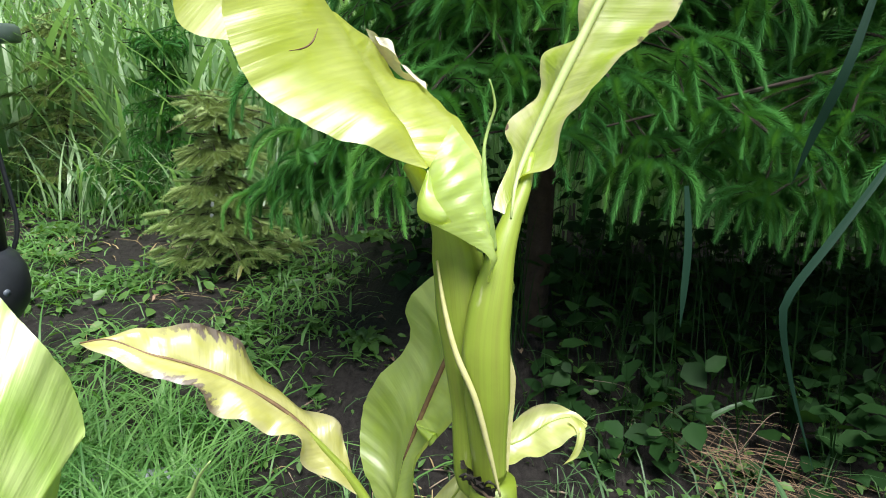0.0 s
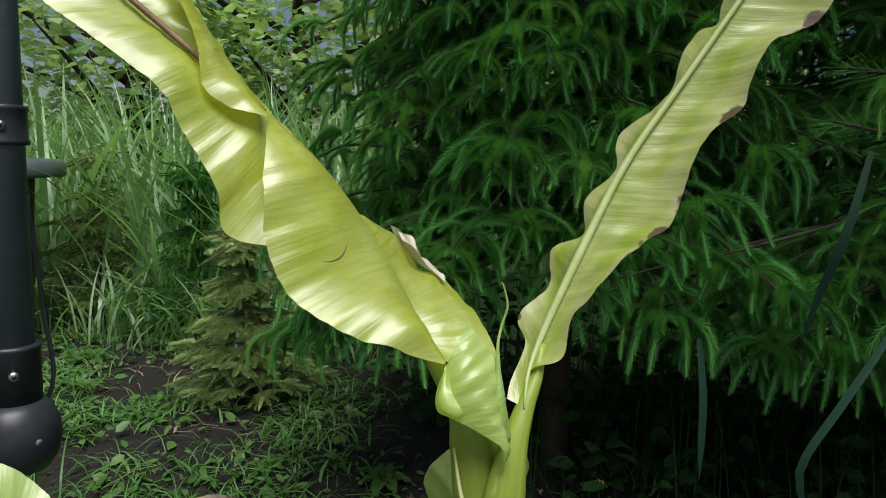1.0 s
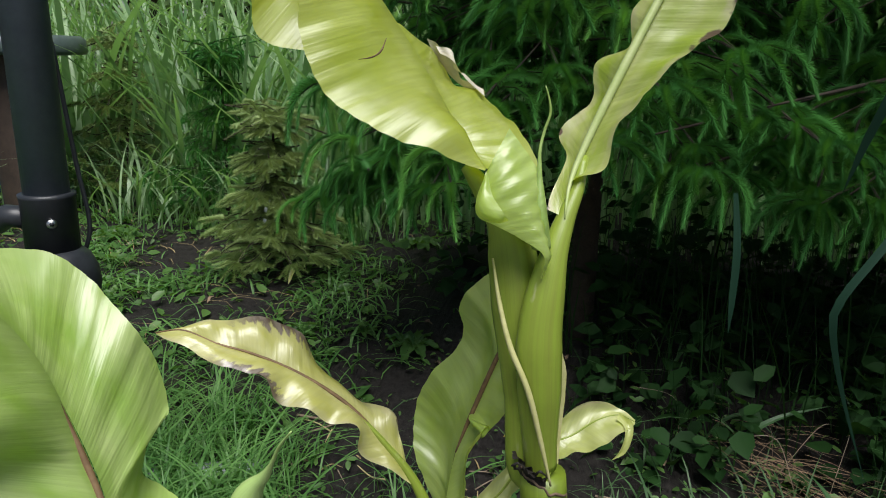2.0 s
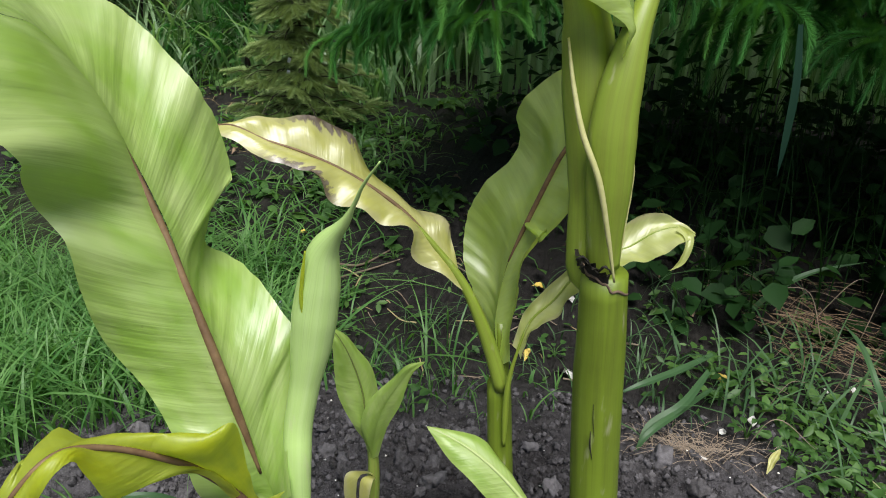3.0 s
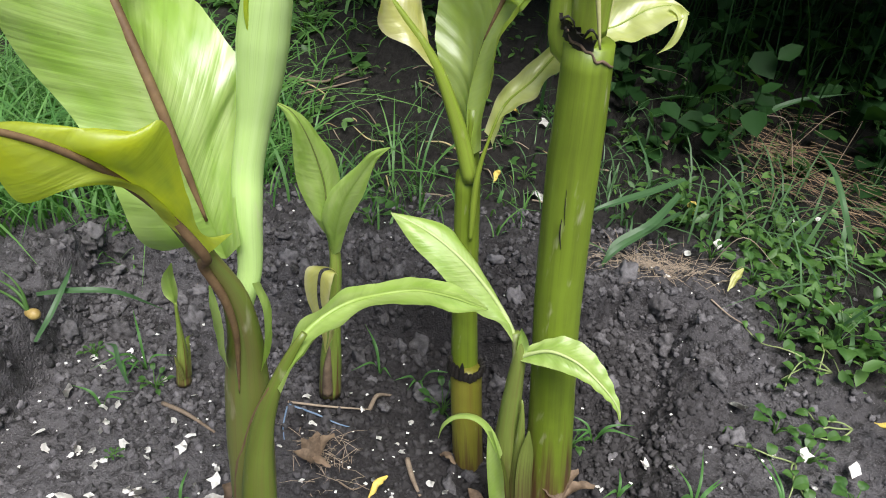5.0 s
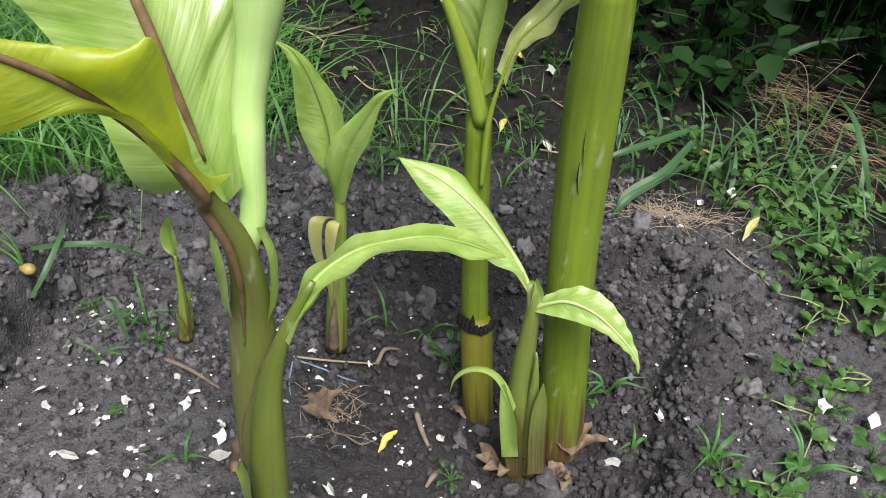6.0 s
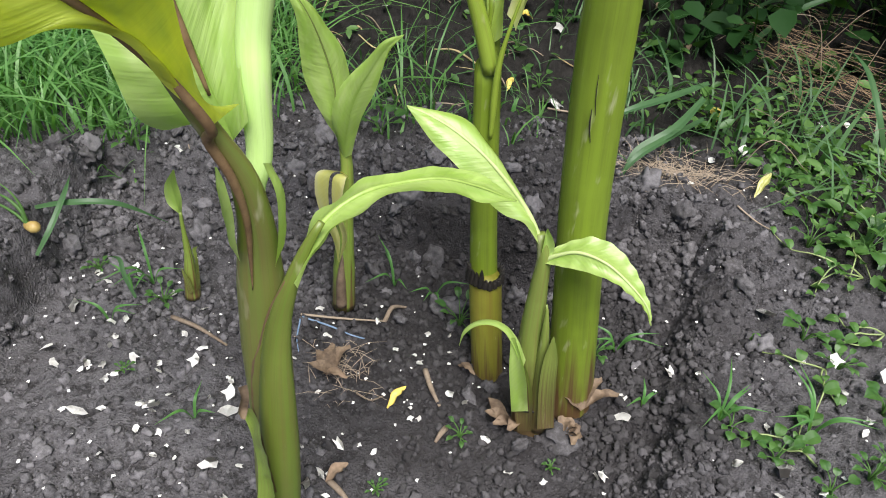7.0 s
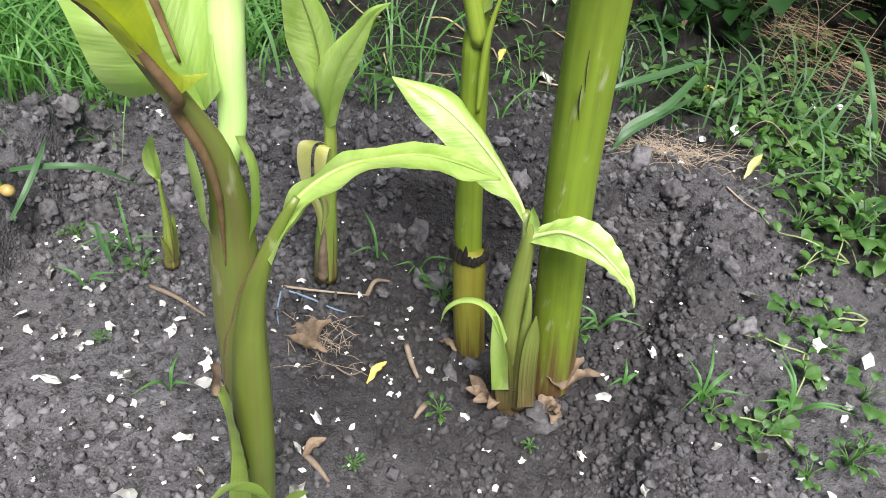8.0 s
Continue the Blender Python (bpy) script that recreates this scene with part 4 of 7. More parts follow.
# arching leaf of the clasping sheath
C3R = [(-0.0998, 0.65, 0.3578), (-0.0884, 0.66, 0.3868), (-0.0798, 0.68, 0.3967), (-0.0612, 0.7, 0.4049), (-0.0395, 0.72, 0.4029), (-0.015, 0.735, 0.4005), (0.0097, 0.75, 0.3884), (0.0284, 0.76, 0.3764), (0.0397, 0.765, 0.3701)]
blade("leaf", [
    (C3R, [(-0.1096, 0.665, 0.3465), (-0.1018, 0.68, 0.3667), (-0.0973, 0.7, 0.377), (-0.0877, 0.72, 0.3767), (-0.0737, 0.735, 0.3902), (-0.0466, 0.75, 0.3892), (-0.0206, 0.765, 0.3905), (0.0044, 0.77, 0.3858), (0.0279, 0.772, 0.3733), (0.0399, 0.768, 0.369)], dict(bulge=0.003, ripple=0.0012, waves=3, corr=0.0006)),
    (C3R, [(-0.0919, 0.64, 0.3617), (-0.0768, 0.645, 0.4024), (-0.071, 0.655, 0.4092), (-0.056, 0.67, 0.4103), (-0.047, 0.69, 0.4096), (-0.0273, 0.7, 0.413), (-0.0072, 0.715, 0.4047), (0.0126, 0.735, 0.386), (0.0316, 0.752, 0.3773), (0.0399, 0.762, 0.3714)], dict(bulge=-0.003, ripple=0.0012, waves=3, corr=0.0006)),
], LEAF_YOUNG, front, "narrow arching light green leaf", rib=C3R, rib_radii=(0.003, 0.0026, 0.0022, 0.0018, 0.0016, 0.0014, 0.0012, 0.001, 0.0005), rib_mat=plain_material("midrib_olive", (0.2, 0.3, 0.05), (0.3, 0.4, 0.1), 60, 0.45))
# small pale leaf at its foot
blade("leaf", [([(-0.0924, 0.6, 0.1294), (-0.1006, 0.6, 0.1479), (-0.1148, 0.6, 0.1488), (-0.1332, 0.6, 0.1334), (-0.1492, 0.6, 0.1034)], [(-0.0894, 0.585, 0.1587), (-0.0952, 0.58, 0.1758), (-0.1063, 0.58, 0.1759), (-0.1187, 0.58, 0.1652), (-0.1396, 0.59, 0.1207)], dict(n=18, m=5, bulge=0.003)),
               ([(-0.0881, 0.6, 0.1209), (-0.0773, 0.6, 0.1438), (-0.0674, 0.6, 0.1556), (-0.0604, 0.6, 0.1569)], [(-0.081, 0.59, 0.1385), (-0.0686, 0.585, 0.1647), (-0.0605, 0.585, 0.1755), (-0.058, 0.595, 0.1653)], dict(n=14, m=5, bulge=0.002))], LEAF_YOUNG, front, "small pale leaf at the stalk's foot")

# ---- the young side shoot ----
young = empty("banana_plant", (0.1, 0.86, -0.04), "young banana shoot with three light green leaves", "plant", "banana plants in the bed")
stalk("pseudostem", [(0.0987, 0.868, -0.0496), (0.0875, 0.872, 0.034), (0.079, 0.878, 0.1135), (0.0766, 0.882, 0.1788), (0.0756, 0.885, 0.2157), (0.0673, 0.888, 0.2448)],
      (0.021, 0.0195, 0.0165, 0.0125, 0.009, 0.005), STEM_FOOT, young, "pale green young stalk, brownish at the base")
stalk("sheath", [(0.1078, 0.86, -0.0266), (0.1009, 0.862, 0.0406), (0.0941, 0.865, 0.1139), (0.0902, 0.868, 0.1543), (0.0878, 0.87, 0.1662)], (0.012, 0.013, 0.0085, 0.005, 0.001), STEM_FOOT, young, "outer sheath")
blade("outer_sheath", [([(0.0857, 0.848, -0.0296), (0.0704, 0.848, 0.0373), (0.0624, 0.85, 0.073), (0.0649, 0.853, 0.1042)], [(0.1013, 0.842, -0.0152), (0.0924, 0.845, 0.0489), (0.0816, 0.849, 0.0807), (0.066, 0.853, 0.1055)], dict(n=20, m=6, bulge=-0.004, corr=0.0)),
                       ([(0.127, 0.852, -0.014), (0.1169, 0.853, 0.0575), (0.1115, 0.856, 0.1016), (0.1025, 0.86, 0.1313)], [(0.1071, 0.842, -0.0096), (0.098, 0.845, 0.0611), (0.0963, 0.85, 0.1036), (0.1012, 0.859, 0.132)], dict(n=20, m=6, bulge=0.004, corr=0.0))], STEM_FOOT, young, "split outer sheath with brown margins")
bm = bmesh.new()
ring = Vector((0.0903, 0.87, 0.0104))
tube(bm, [tuple(ring + Vector((math.cos(a) * 0.0215, math.sin(a) * 0.0215, 0.002 * math.sin(3 * a)))) for a in np.linspace(0, 6.283, 17)], (0.0018, 0.0025, 0.0016), 6, n=40, origin=young.location)
part("old_ring", bm, ROT, young, "dark ring of an old leaf scar")
D1R = [(0.0744, 0.888, 0.2205), (0.0563, 0.89, 0.2584), (0.0347, 0.895, 0.2853), (0.0056, 0.9, 0.3131), (-0.0245, 0.905, 0.3332), (-0.0533, 0.91, 0.3447), (-0.0795, 0.915, 0.3495)]
blade("leaf", [
    (D1R, [(0.0659, 0.893, 0.2329), (0.039, 0.905, 0.2777), (0.0211, 0.915, 0.2949), (0.0018, 0.92, 0.3172), (-0.0165, 0.925, 0.3353), (-0.0449, 0.92, 0.3467), (-0.0803, 0.916, 0.3494)], dict(bulge=0.003, ripple=0.001, waves=3, corr=0.0006)),
    (D1R, [(0.0702, 0.882, 0.2321), (0.052, 0.88, 0.2581), (0.0286, 0.88, 0.2663), (0.007, 0.883, 0.2807), (-0.0271, 0.887, 0.313), (-0.0515, 0.895, 0.3286), (-0.079, 0.913, 0.3495)], dict(bulge=-0.003, ripple=0.001, waves=3, corr=0.0006)),
], LEAF_YOUNG, young, "upright pointed light green leaf", rib=D1R, rib_radii=(0.0045, 0.003, 0.0024, 0.002, 0.0016, 0.0012, 0.0006))
D2R = [(0.0746, 0.885, 0.2116), (0.0882, 0.88, 0.2273), (0.1086, 0.875, 0.2394), (0.1367, 0.865, 0.2388), (0.1657, 0.855, 0.2222), (0.1831, 0.85, 0.2047), (0.1911, 0.847, 0.1858)]
blade("leaf", [
    (D2R, [(0.0775, 0.89, 0.218), (0.0942, 0.895, 0.2334), (0.1226, 0.895, 0.246), (0.1492, 0.885, 0.2415), (0.1729, 0.87, 0.2214), (0.1885, 0.855, 0.1972), (0.1905, 0.847, 0.1856)], dict(bulge=0.003, ripple=0.001)),
    (D2R, [(0.0748, 0.88, 0.2137), (0.0929, 0.868, 0.2233), (0.1171, 0.858, 0.2307), (0.1448, 0.85, 0.2302), (0.1688, 0.845, 0.2174), (0.1822, 0.845, 0.204), (0.1898, 0.846, 0.1865)], dict(bulge=-0.003, ripple=0.001)),
], LEAF_YOUNG, young, "drooping pointed leaf, pale along the edge", rib=D2R, rib_radii=(0.003, 0.002, 0.0018, 0.0015, 0.0012, 0.001, 0.0005))
blade("leaf", [([(0.076, 0.848, 0.0849), (0.0629, 0.848, 0.1139), (0.0501, 0.848, 0.1353), (0.0358, 0.848, 0.1432), (0.0196, 0.848, 0.1383), (0.008, 0.846, 0.1244), (0.004, 0.844, 0.1071)],
                [(0.0778, 0.855, 0.0917), (0.0654, 0.858, 0.1173), (0.0522, 0.86, 0.1337), (0.0355, 0.86, 0.1401), (0.0179, 0.86, 0.1339), (0.0067, 0.855, 0.1206), (0.0031, 0.846, 0.1055)], dict(n=26, m=5, bulge=0.002)),
               ([(0.0736, 0.846, 0.0087), (0.0623, 0.846, 0.0778), (0.0569, 0.85, 0.128)], [(0.0921, 0.842, 0.0208), (0.0809, 0.843, 0.0779), (0.0615, 0.848, 0.1317)], dict(n=16, m=5, bulge=-0.003))], LEAF_YOUNG, young, "small curled side leaf")
blade("leaf", [([(0.0726, 0.88, 0.2193), (0.072, 0.878, 0.2397), (0.0724, 0.878, 0.2593)], [(0.0826, 0.883, 0.2194), (0.083, 0.882, 0.2391), (0.0732, 0.879, 0.2601)], dict(n=14, m=5, bulge=-0.004))], LEAF_ROLL, young, "tiny whitish new leaf")

# dry fibres at the feet of the stalks
for at, size, spin in (((0.1628, 0.8911, -0.02), 0.04, 0.4), ((0.0728, 0.8658, -0.03), 0.028, 2.6), ((0.14, 0.8543, -0.03), 0.02, 5.2), ((-0.1458, 0.8704, -0.01), 0.03, 1.2)):
    husk = empty("dry_husk", at, "papery dry brown husk on the soil by a stalk", "husk", "dry husks")
    for k in range(4):
        a = spin + k * 0.7
        c, d = np.array(at) + (0, 0, 0.004), np.array((math.cos(a), math.sin(a), 0.35))
        s = np.array((-math.sin(a), math.cos(a), 0.2))
        blade("shred", [([c, c + d * size * 0.5 + (0, 0, 0.01), c + d * size], [c + s * 0.008, c + d * size * 0.5 + s * 0.016 + (0, 0, 0.004), c + d * size * 1.1 + s * 0.004], dict(n=10, m=4, bulge=0.004, ripple=0.002))], DRY, husk)

# ---- the small plant behind, the sprout and the bulb ----
small = empty("banana_plant", (-0.17, 1.0, -0.02), "small banana shoot with folded light green leaves", "plant", "banana plants in the bed")
stalk("pseudostem", [(-0.17, 0.985, -0.013), (-0.1699, 0.99, 0.057), (-0.1691, 1, 0.1417), (-0.168, 1.005, 0.2047), (-0.1739, 1.01, 0.2359)], (0.0155, 0.0145, 0.0105, 0.0085, 0.006), STEM_Y, small, "pale green stalk with brown lower sheath")
stalk("sheath", [(-0.1695, 0.972, -0.0001), (-0.1697, 0.975, 0.0506), (-0.1685, 0.982, 0.0836)], (0.008, 0.0065, 0.001), DRY, small, "dry brown sheath strip", sides=8)
E1R = [(-0.1733, 1.008, 0.2287), (-0.1768, 1, 0.2754), (-0.1798, 1, 0.3148), (-0.1877, 0.995, 0.3539), (-0.1967, 0.985, 0.3895), (-0.207, 0.975, 0.4149), (-0.2216, 0.965, 0.428)]
blade("leaf", [
    (E1R, [(-0.1757, 1, 0.2422), (-0.188, 0.985, 0.2785), (-0.2044, 0.98, 0.3214), (-0.2065, 0.975, 0.3608), (-0.2067, 0.972, 0.394), (-0.2132, 0.968, 0.417), (-0.2219, 0.964, 0.4278)], dict(bulge=-0.005)),
    (E1R, [(-0.1709, 1.01, 0.2365), (-0.1658, 1.015, 0.2725), (-0.1653, 1.018, 0.3073), (-0.1726, 1.015, 0.3462), (-0.186, 1.005, 0.3747), (-0.1999, 0.99, 0.4053), (-0.2218, 0.967, 0.4285)], dict(bulge=0.003)),
], LEAF_YOUNG, small, "broad light green leaf with dark midrib", rib=E1R, rib_radii=(0.002, 0.0016, 0.0014, 0.0012, 0.001, 0.0008, 0.0005), rib_mat=plain_material("midrib_dark", (0.1, 0.13, 0.03), (0.16, 0.2, 0.05), 60, 0.5))
E2R = [(-0.1693, 1, 0.2175), (-0.1615, 0.99, 0.2684), (-0.1494, 0.985, 0.3099), (-0.1315, 0.98, 0.3464), (-0.1144, 0.975, 0.376), (-0.0965, 0.97, 0.3943)]
blade("leaf", [
    (E2R, [(-0.1758, 1, 0.2336), (-0.1781, 0.985, 0.2805), (-0.1665, 0.985, 0.3197), (-0.1364, 0.985, 0.3575), (-0.1191, 0.98, 0.3804), (-0.097, 0.972, 0.3939)], dict(bulge=-0.004)),
    (E2R, [(-0.1588, 0.995, 0.2276), (-0.143, 0.98, 0.2867), (-0.125, 0.97, 0.3288), (-0.1171, 0.968, 0.3558), (-0.1106, 0.968, 0.3783), (-0.0962, 0.969, 0.3942)], dict(bulge=-0.003)),
], LEAF_YOUNG, small, "folded pointed leaf")
blade("leaf", [([(-0.1627, 0.99, 0.1986), (-0.167, 0.975, 0.2155), (-0.1763, 0.965, 0.2125), (-0.1764, 0.96, 0.1699), (-0.165, 0.96, 0.1302), (-0.1688, 0.965, 0.084)], [(-0.1678, 1, 0.1954), (-0.1801, 0.99, 0.204), (-0.1963, 0.975, 0.2065), (-0.193, 0.965, 0.1704), (-0.1742, 0.962, 0.1218), (-0.1696, 0.965, 0.0819)], dict(n=26, m=6)),
               ([(-0.1611, 0.985, 0.2024), (-0.1648, 0.972, 0.215), (-0.172, 0.962, 0.2125), (-0.1713, 0.957, 0.1734), (-0.1612, 0.957, 0.1336), (-0.1681, 0.963, 0.0859)], [(-0.1569, 0.98, 0.202), (-0.1554, 0.965, 0.2173), (-0.1561, 0.957, 0.215), (-0.16, 0.953, 0.1751), (-0.1537, 0.953, 0.1371), (-0.1671, 0.962, 0.0861)], dict(n=26, m=6))], LEAF_DRY, small, "hanging yellowish leaf with brown flecks")

sprout = empty("banana_sprout", (-0.37, 0.955, -0.01), "tiny banana sprout with one pointed leaf", "plant", "banana plants in the bed")
stalk("pseudostem", [(-0.3673, 0.945, -0.0073), (-0.3675, 0.95, 0.029), (-0.368, 0.955, 0.0587), (-0.3695, 0.958, 0.0931), (-0.3701, 0.96, 0.1243)], (0.0105, 0.009, 0.0055, 0.003, 0.002), STEM_Y, sprout, "short pale stalk", sides=12)
blade("leaf", [([(-0.3707, 0.96, 0.1207), (-0.3736, 0.962, 0.1458), (-0.3743, 0.962, 0.1687), (-0.368, 0.962, 0.1877)], [(-0.3693, 0.955, 0.1265), (-0.3817, 0.955, 0.1405), (-0.38, 0.955, 0.1674), (-0.3674, 0.96, 0.1892)], dict(n=16, m=5)),
               ([(-0.3707, 0.96, 0.1207), (-0.3736, 0.962, 0.1458), (-0.3743, 0.962, 0.1687), (-0.368, 0.962, 0.1877)], [(-0.3714, 0.965, 0.1185), (-0.3707, 0.97, 0.1366), (-0.3722, 0.97, 0.1638), (-0.3679, 0.963, 0.1871)], dict(n=16, m=5))], LEAF_YOUNG, sprout, "pointed pale leaf")
blade("sheath", [([(-0.3567, 0.938, 0.0126), (-0.3512, 0.94, 0.0617), (-0.3523, 0.942, 0.0831), (-0.3408, 0.942, 0.0916)], [(-0.354, 0.945, 0.012), (-0.3498, 0.945, 0.0577), (-0.3478, 0.943, 0.0825), (-0.3406, 0.942, 0.0925)], dict(n=12, m=4)),
                 ([(-0.366, 0.936, 0.0068), (-0.3708, 0.938, 0.0289), (-0.3725, 0.94, 0.0463)], [(-0.3576, 0.934, 0.0141), (-0.3615, 0.936, 0.0333), (-0.3716, 0.94, 0.0476)], dict(n=12, m=4))], STEM_Y, sprout, "small open sheath")

bulb_at = (-0.568, 0.9379, 0.075)
bulb = empty("sprouting_bulb", bulb_at, "sprouting yellow-brown bulb lying on the bed's rim", "bulb")
bm = bmesh.new()
bmesh.ops.create_uvsphere(bm, u_segments=14, v_segments=10, radius=0.008)
for v in bm.verts:
    v.co.x *= 1.15 + (0.5 if v.co.x < -0.006 else 0)
    v.co *= 1 + 0.08 * noise.noise(v.co * 90)
part("bulb", bm, plain_material("bulb_skin", (0.25, 0.16, 0.045), (0.45, 0.33, 0.11), 50, 0.5), bulb, "shiny yellow-brown bulb")
for dx, dz, r in ((-0.03, 0.03, 0.003), (-0.05, 0.02, 0.0022), (-0.025, 0.045, 0.002)):
    bm = bmesh.new()
    tube(bm, [(-0.007, 0, 0.002), (dx * 0.5, 0.006, dz * 0.6), (dx, 0.01, dz), (dx * 1.7, 0.014, dz * 1.2)], (r, r * 0.9, r * 0.7, 0.0006), 8)
    part("shoot", bm, WEED, bulb)

# ---- small ground cover builders ----
rng = np.random.default_rng(11)


def height_at(xs, ys):
    return np.array([ground_height(float(a), float(b)) for a, b in zip(xs, ys)])


def blades(name, xs, ys, heights, widths, leans, mat, label, category, levels=4, flop=1.0, base=None):
    """Grass-like blades: each a tapering, arching strip. leans: how far the tip leans out, as a share of the height."""
    n = len(xs)
    zs = height_at(xs, ys) - 0.004 if base is None else base
    ang, face = rng.uniform(0, 6.283, n), rng.uniform(0, 6.283, n)
    verts, faces = [], []
    t = np.linspace(0, 1, levels + 1)
    for k in range(n):
        dx, dy = math.cos(ang[k]), math.sin(ang[k])
        fx, fy = -math.sin(ang[k]) * 0.9 + 0.3 * math.cos(face[k]), math.cos(ang[k]) * 0.9 + 0.3 * math.sin(face[k])
        h, lean, first = heights[k], leans[k], len(verts)
        for i, s in enumerate(t):
            out = h * lean * s ** 1.8
            up = h * (s - flop * 0.42 * lean * s ** 2.6)
            wd = widths[k] * 0.5 * (1 - s ** 2.2) * (0.7 + 0.5 * min(1, 3 * s))
            c = (xs[k] + dx * out, ys[k] + dy * out, zs[k] + up)
            if i == levels:
                verts.append(c)
            else:
                verts.append((c[0] - fx * wd, c[1] - fy * wd, c[2]))
                verts.append((c[0] + fx * wd, c[1] + fy * wd, c[2]))
        for i in range(levels - 1):
            a = first + 2 * i
            faces.append((a, a + 1, a + 3, a + 2))
        a = first + 2 * (levels - 1)
        faces.append((a, a + 1, a + 2))
    return tagged(from_arrays(name, verts, faces, mat, smooth=True), label, category, kind="stuff")


def small_leaves(name, xs, ys, sizes, mat, label, category, high=0.03, base=None, wide=0.55):
    """Many small oval leaves, folded along the middle and tilted every way."""
    n = len(xs)
    zs = (height_at(xs, ys) if base is None else base) + rng.uniform(0.0, high, n)
    verts, faces = [], []
    for k in range(n):
        rot = Euler((rng.uniform(-0.7, 0.7), rng.uniform(-0.6, 0.6), rng.uniform(0, 6.283))).to_matrix()
        s, w0 = sizes[k], sizes[k] * wide * rng.uniform(0.35, 0.55)
        first = len(verts)
        for p in ((0, 0, 0), (0.28 * s, -w0 * 0.9, 0.12 * w0), (0.28 * s, 0, -0.05 * s), (0.28 * s, w0 * 0.9, 0.12 * w0), (0.65 * s, -w0 * 0.8, 0.1 * w0), (0.65 * s, 0, -0.04 * s), (0.65 * s, w0 * 0.8, 0.1 * w0), (s, 0, -0.12 * s)):
            q = rot @ Vector(p)
            verts.append((xs[k] + q.x, ys[k] + q.y, zs[k] + q.z))
        f = first
        faces += [(f, f + 2, f + 1), (f, f + 3, f + 2), (f + 1, f + 2, f + 5, f + 4), (f + 2, f + 3, f + 6, f + 5), (f + 4, f + 5, f + 7), (f + 5, f + 6, f + 7)]
    return tagged(from_arrays(name, verts, faces, mat, smooth=True), label, category, kind="stuff")


def scatter(n, x0, x1, y0, y1, keep):
    """n places in a rectangle where keep(x, y) is likely."""
    xs, ys = [], []
    while len(xs) < n:
        x, y = rng.uniform(x0, x1), rng.uniform(y0, y1)
        if rng.random() < keep(x, y):
            xs.append(x)
            ys.append(y)
    return np.array(xs), np.array(ys)


def patchy(x, y, scale=3.0, seed=0.0, lo=-0.1, hi=0.35):
    return ease(noise.noise((x * scale, y * scale, seed)), lo, hi)


# ---- crumbs and clods of the bed ----
def lump(radius, seed, sub):
    bm = bmesh.new()
    bmesh.ops.create_icosphere(bm, subdivisions=sub, radius=radius)
    for v in bm.verts:
        d = v.co.normalized()
        v.co *= 1 + 0.7 * noise.noise(d * 1.5 + Vector((seed, 0, 0))) + 0.45 * noise.noise(d * 3.7 + Vector((0, seed, 0)))
        v.co.z *= 0.8
    return bm


shapes = []
for k in range(6):
    bm = lump(1.0, 10.0 + k, 2 if k < 3 else 1)
    shapes.append((np.array([v.co[:] for v in bm.verts]), [tuple(v.index for v in f.verts) for f in bm.faces]))
    bm.free()


def bed_keep(x, y):
    inside = 1.0 if -0.6 < x < 0.5 and y < 1.3 else 0.25
    loose = 0.7 + 0.3 * ease(y, 0.9, 1.15) + 0.35 * ease(x, 0.1, 0.2) * (1 - ease(x, 0.3, 0.4))
    if x < 0.0 and y < 0.9:
        loose *= 0.55
    if x > 0.31:
        loose *= 0.3
    return min(1.0, inside * loose * (0.35 + 0.65 * patchy(x, y, 7.0, 4.0, -0.3, 0.4)))


cx, cy = scatter(24000, -0.85, 0.62, 0.52, 1.5, bed_keep)
cz = height_at(cx, cy)
verts, faces = [], []
for k in range(len(cx)):
    r = 0.0012 + 0.0062 * rng.random() ** 3.8
    v, f = shapes[int(rng.integers(0, 3)) if r > 0.003 else int(rng.integers(3, 6))]
    rot = np.array(Euler(tuple(rng.uniform(0, 6.28, 3))).to_matrix())
    first = len(verts)
    verts += [tuple(q) for q in (v * r) @ rot.T + (cx[k], cy[k], cz[k] + r * 0.2)]
    faces += [tuple(first + i for i in t) for t in f]
tagged(from_arrays("soil_crumbs", verts, faces, CLOD, smooth=True), "loose grey-brown soil crumbs on the bed", "soil", kind="stuff")

clod_mesh = []
for k in range(4):
    bm = lump(1.0, 40.0 + k, 3)
    me = bpy.data.meshes.new("soil_clod")
    bm.to_mesh(me)
    bm.free()
    me.shade_smooth()
    me.materials.append(CLOD_BLOCK)
    clod_mesh.append(me)


def clod(at, r, k=0):
    ob = new("soil_clod", clod_mesh[k % 4])
    ob.location = (at[0], at[1], ground_height(at[0], at[1]) + r * 0.45)
    ob.rotation_euler = (k * 1.3, k * 0.7, k * 2.1)
    ob.scale = (r, r * 0.9, r * 0.85)
    return tagged(ob, "rough grey-brown clod of dry soil", "clod", "clods on the bed")


for k, (at, r) in enumerate((((0.1383, 0.8526, -0.02), 0.021), ((0.3606, 1.103, 0.04), 0.017), ((0.3816, 1.022, 0.04), 0.016), ((0.0906, 0.8265, -0.02), 0.012), ((0.0203, 0.8969, -0.02), 0.012), ((-0.4208, 0.6866, 0), 0.01), ((0.0456, 0.9177, -0.02), 0.011),
                              ((-0.1789, 1.193, 0), 0.016), ((-0.1194, 1.169, 0), 0.018), ((-0.57, 1.094, 0.02), 0.013), ((-0.4338, 1.131, 0), 0.015), ((-0.6251, 1.098, 0.02), 0.016), ((0.2314, 1.304, -0), 0.02), ((0.2908, 1.266, 0.01), 0.018))):
    clod(at, r, k)
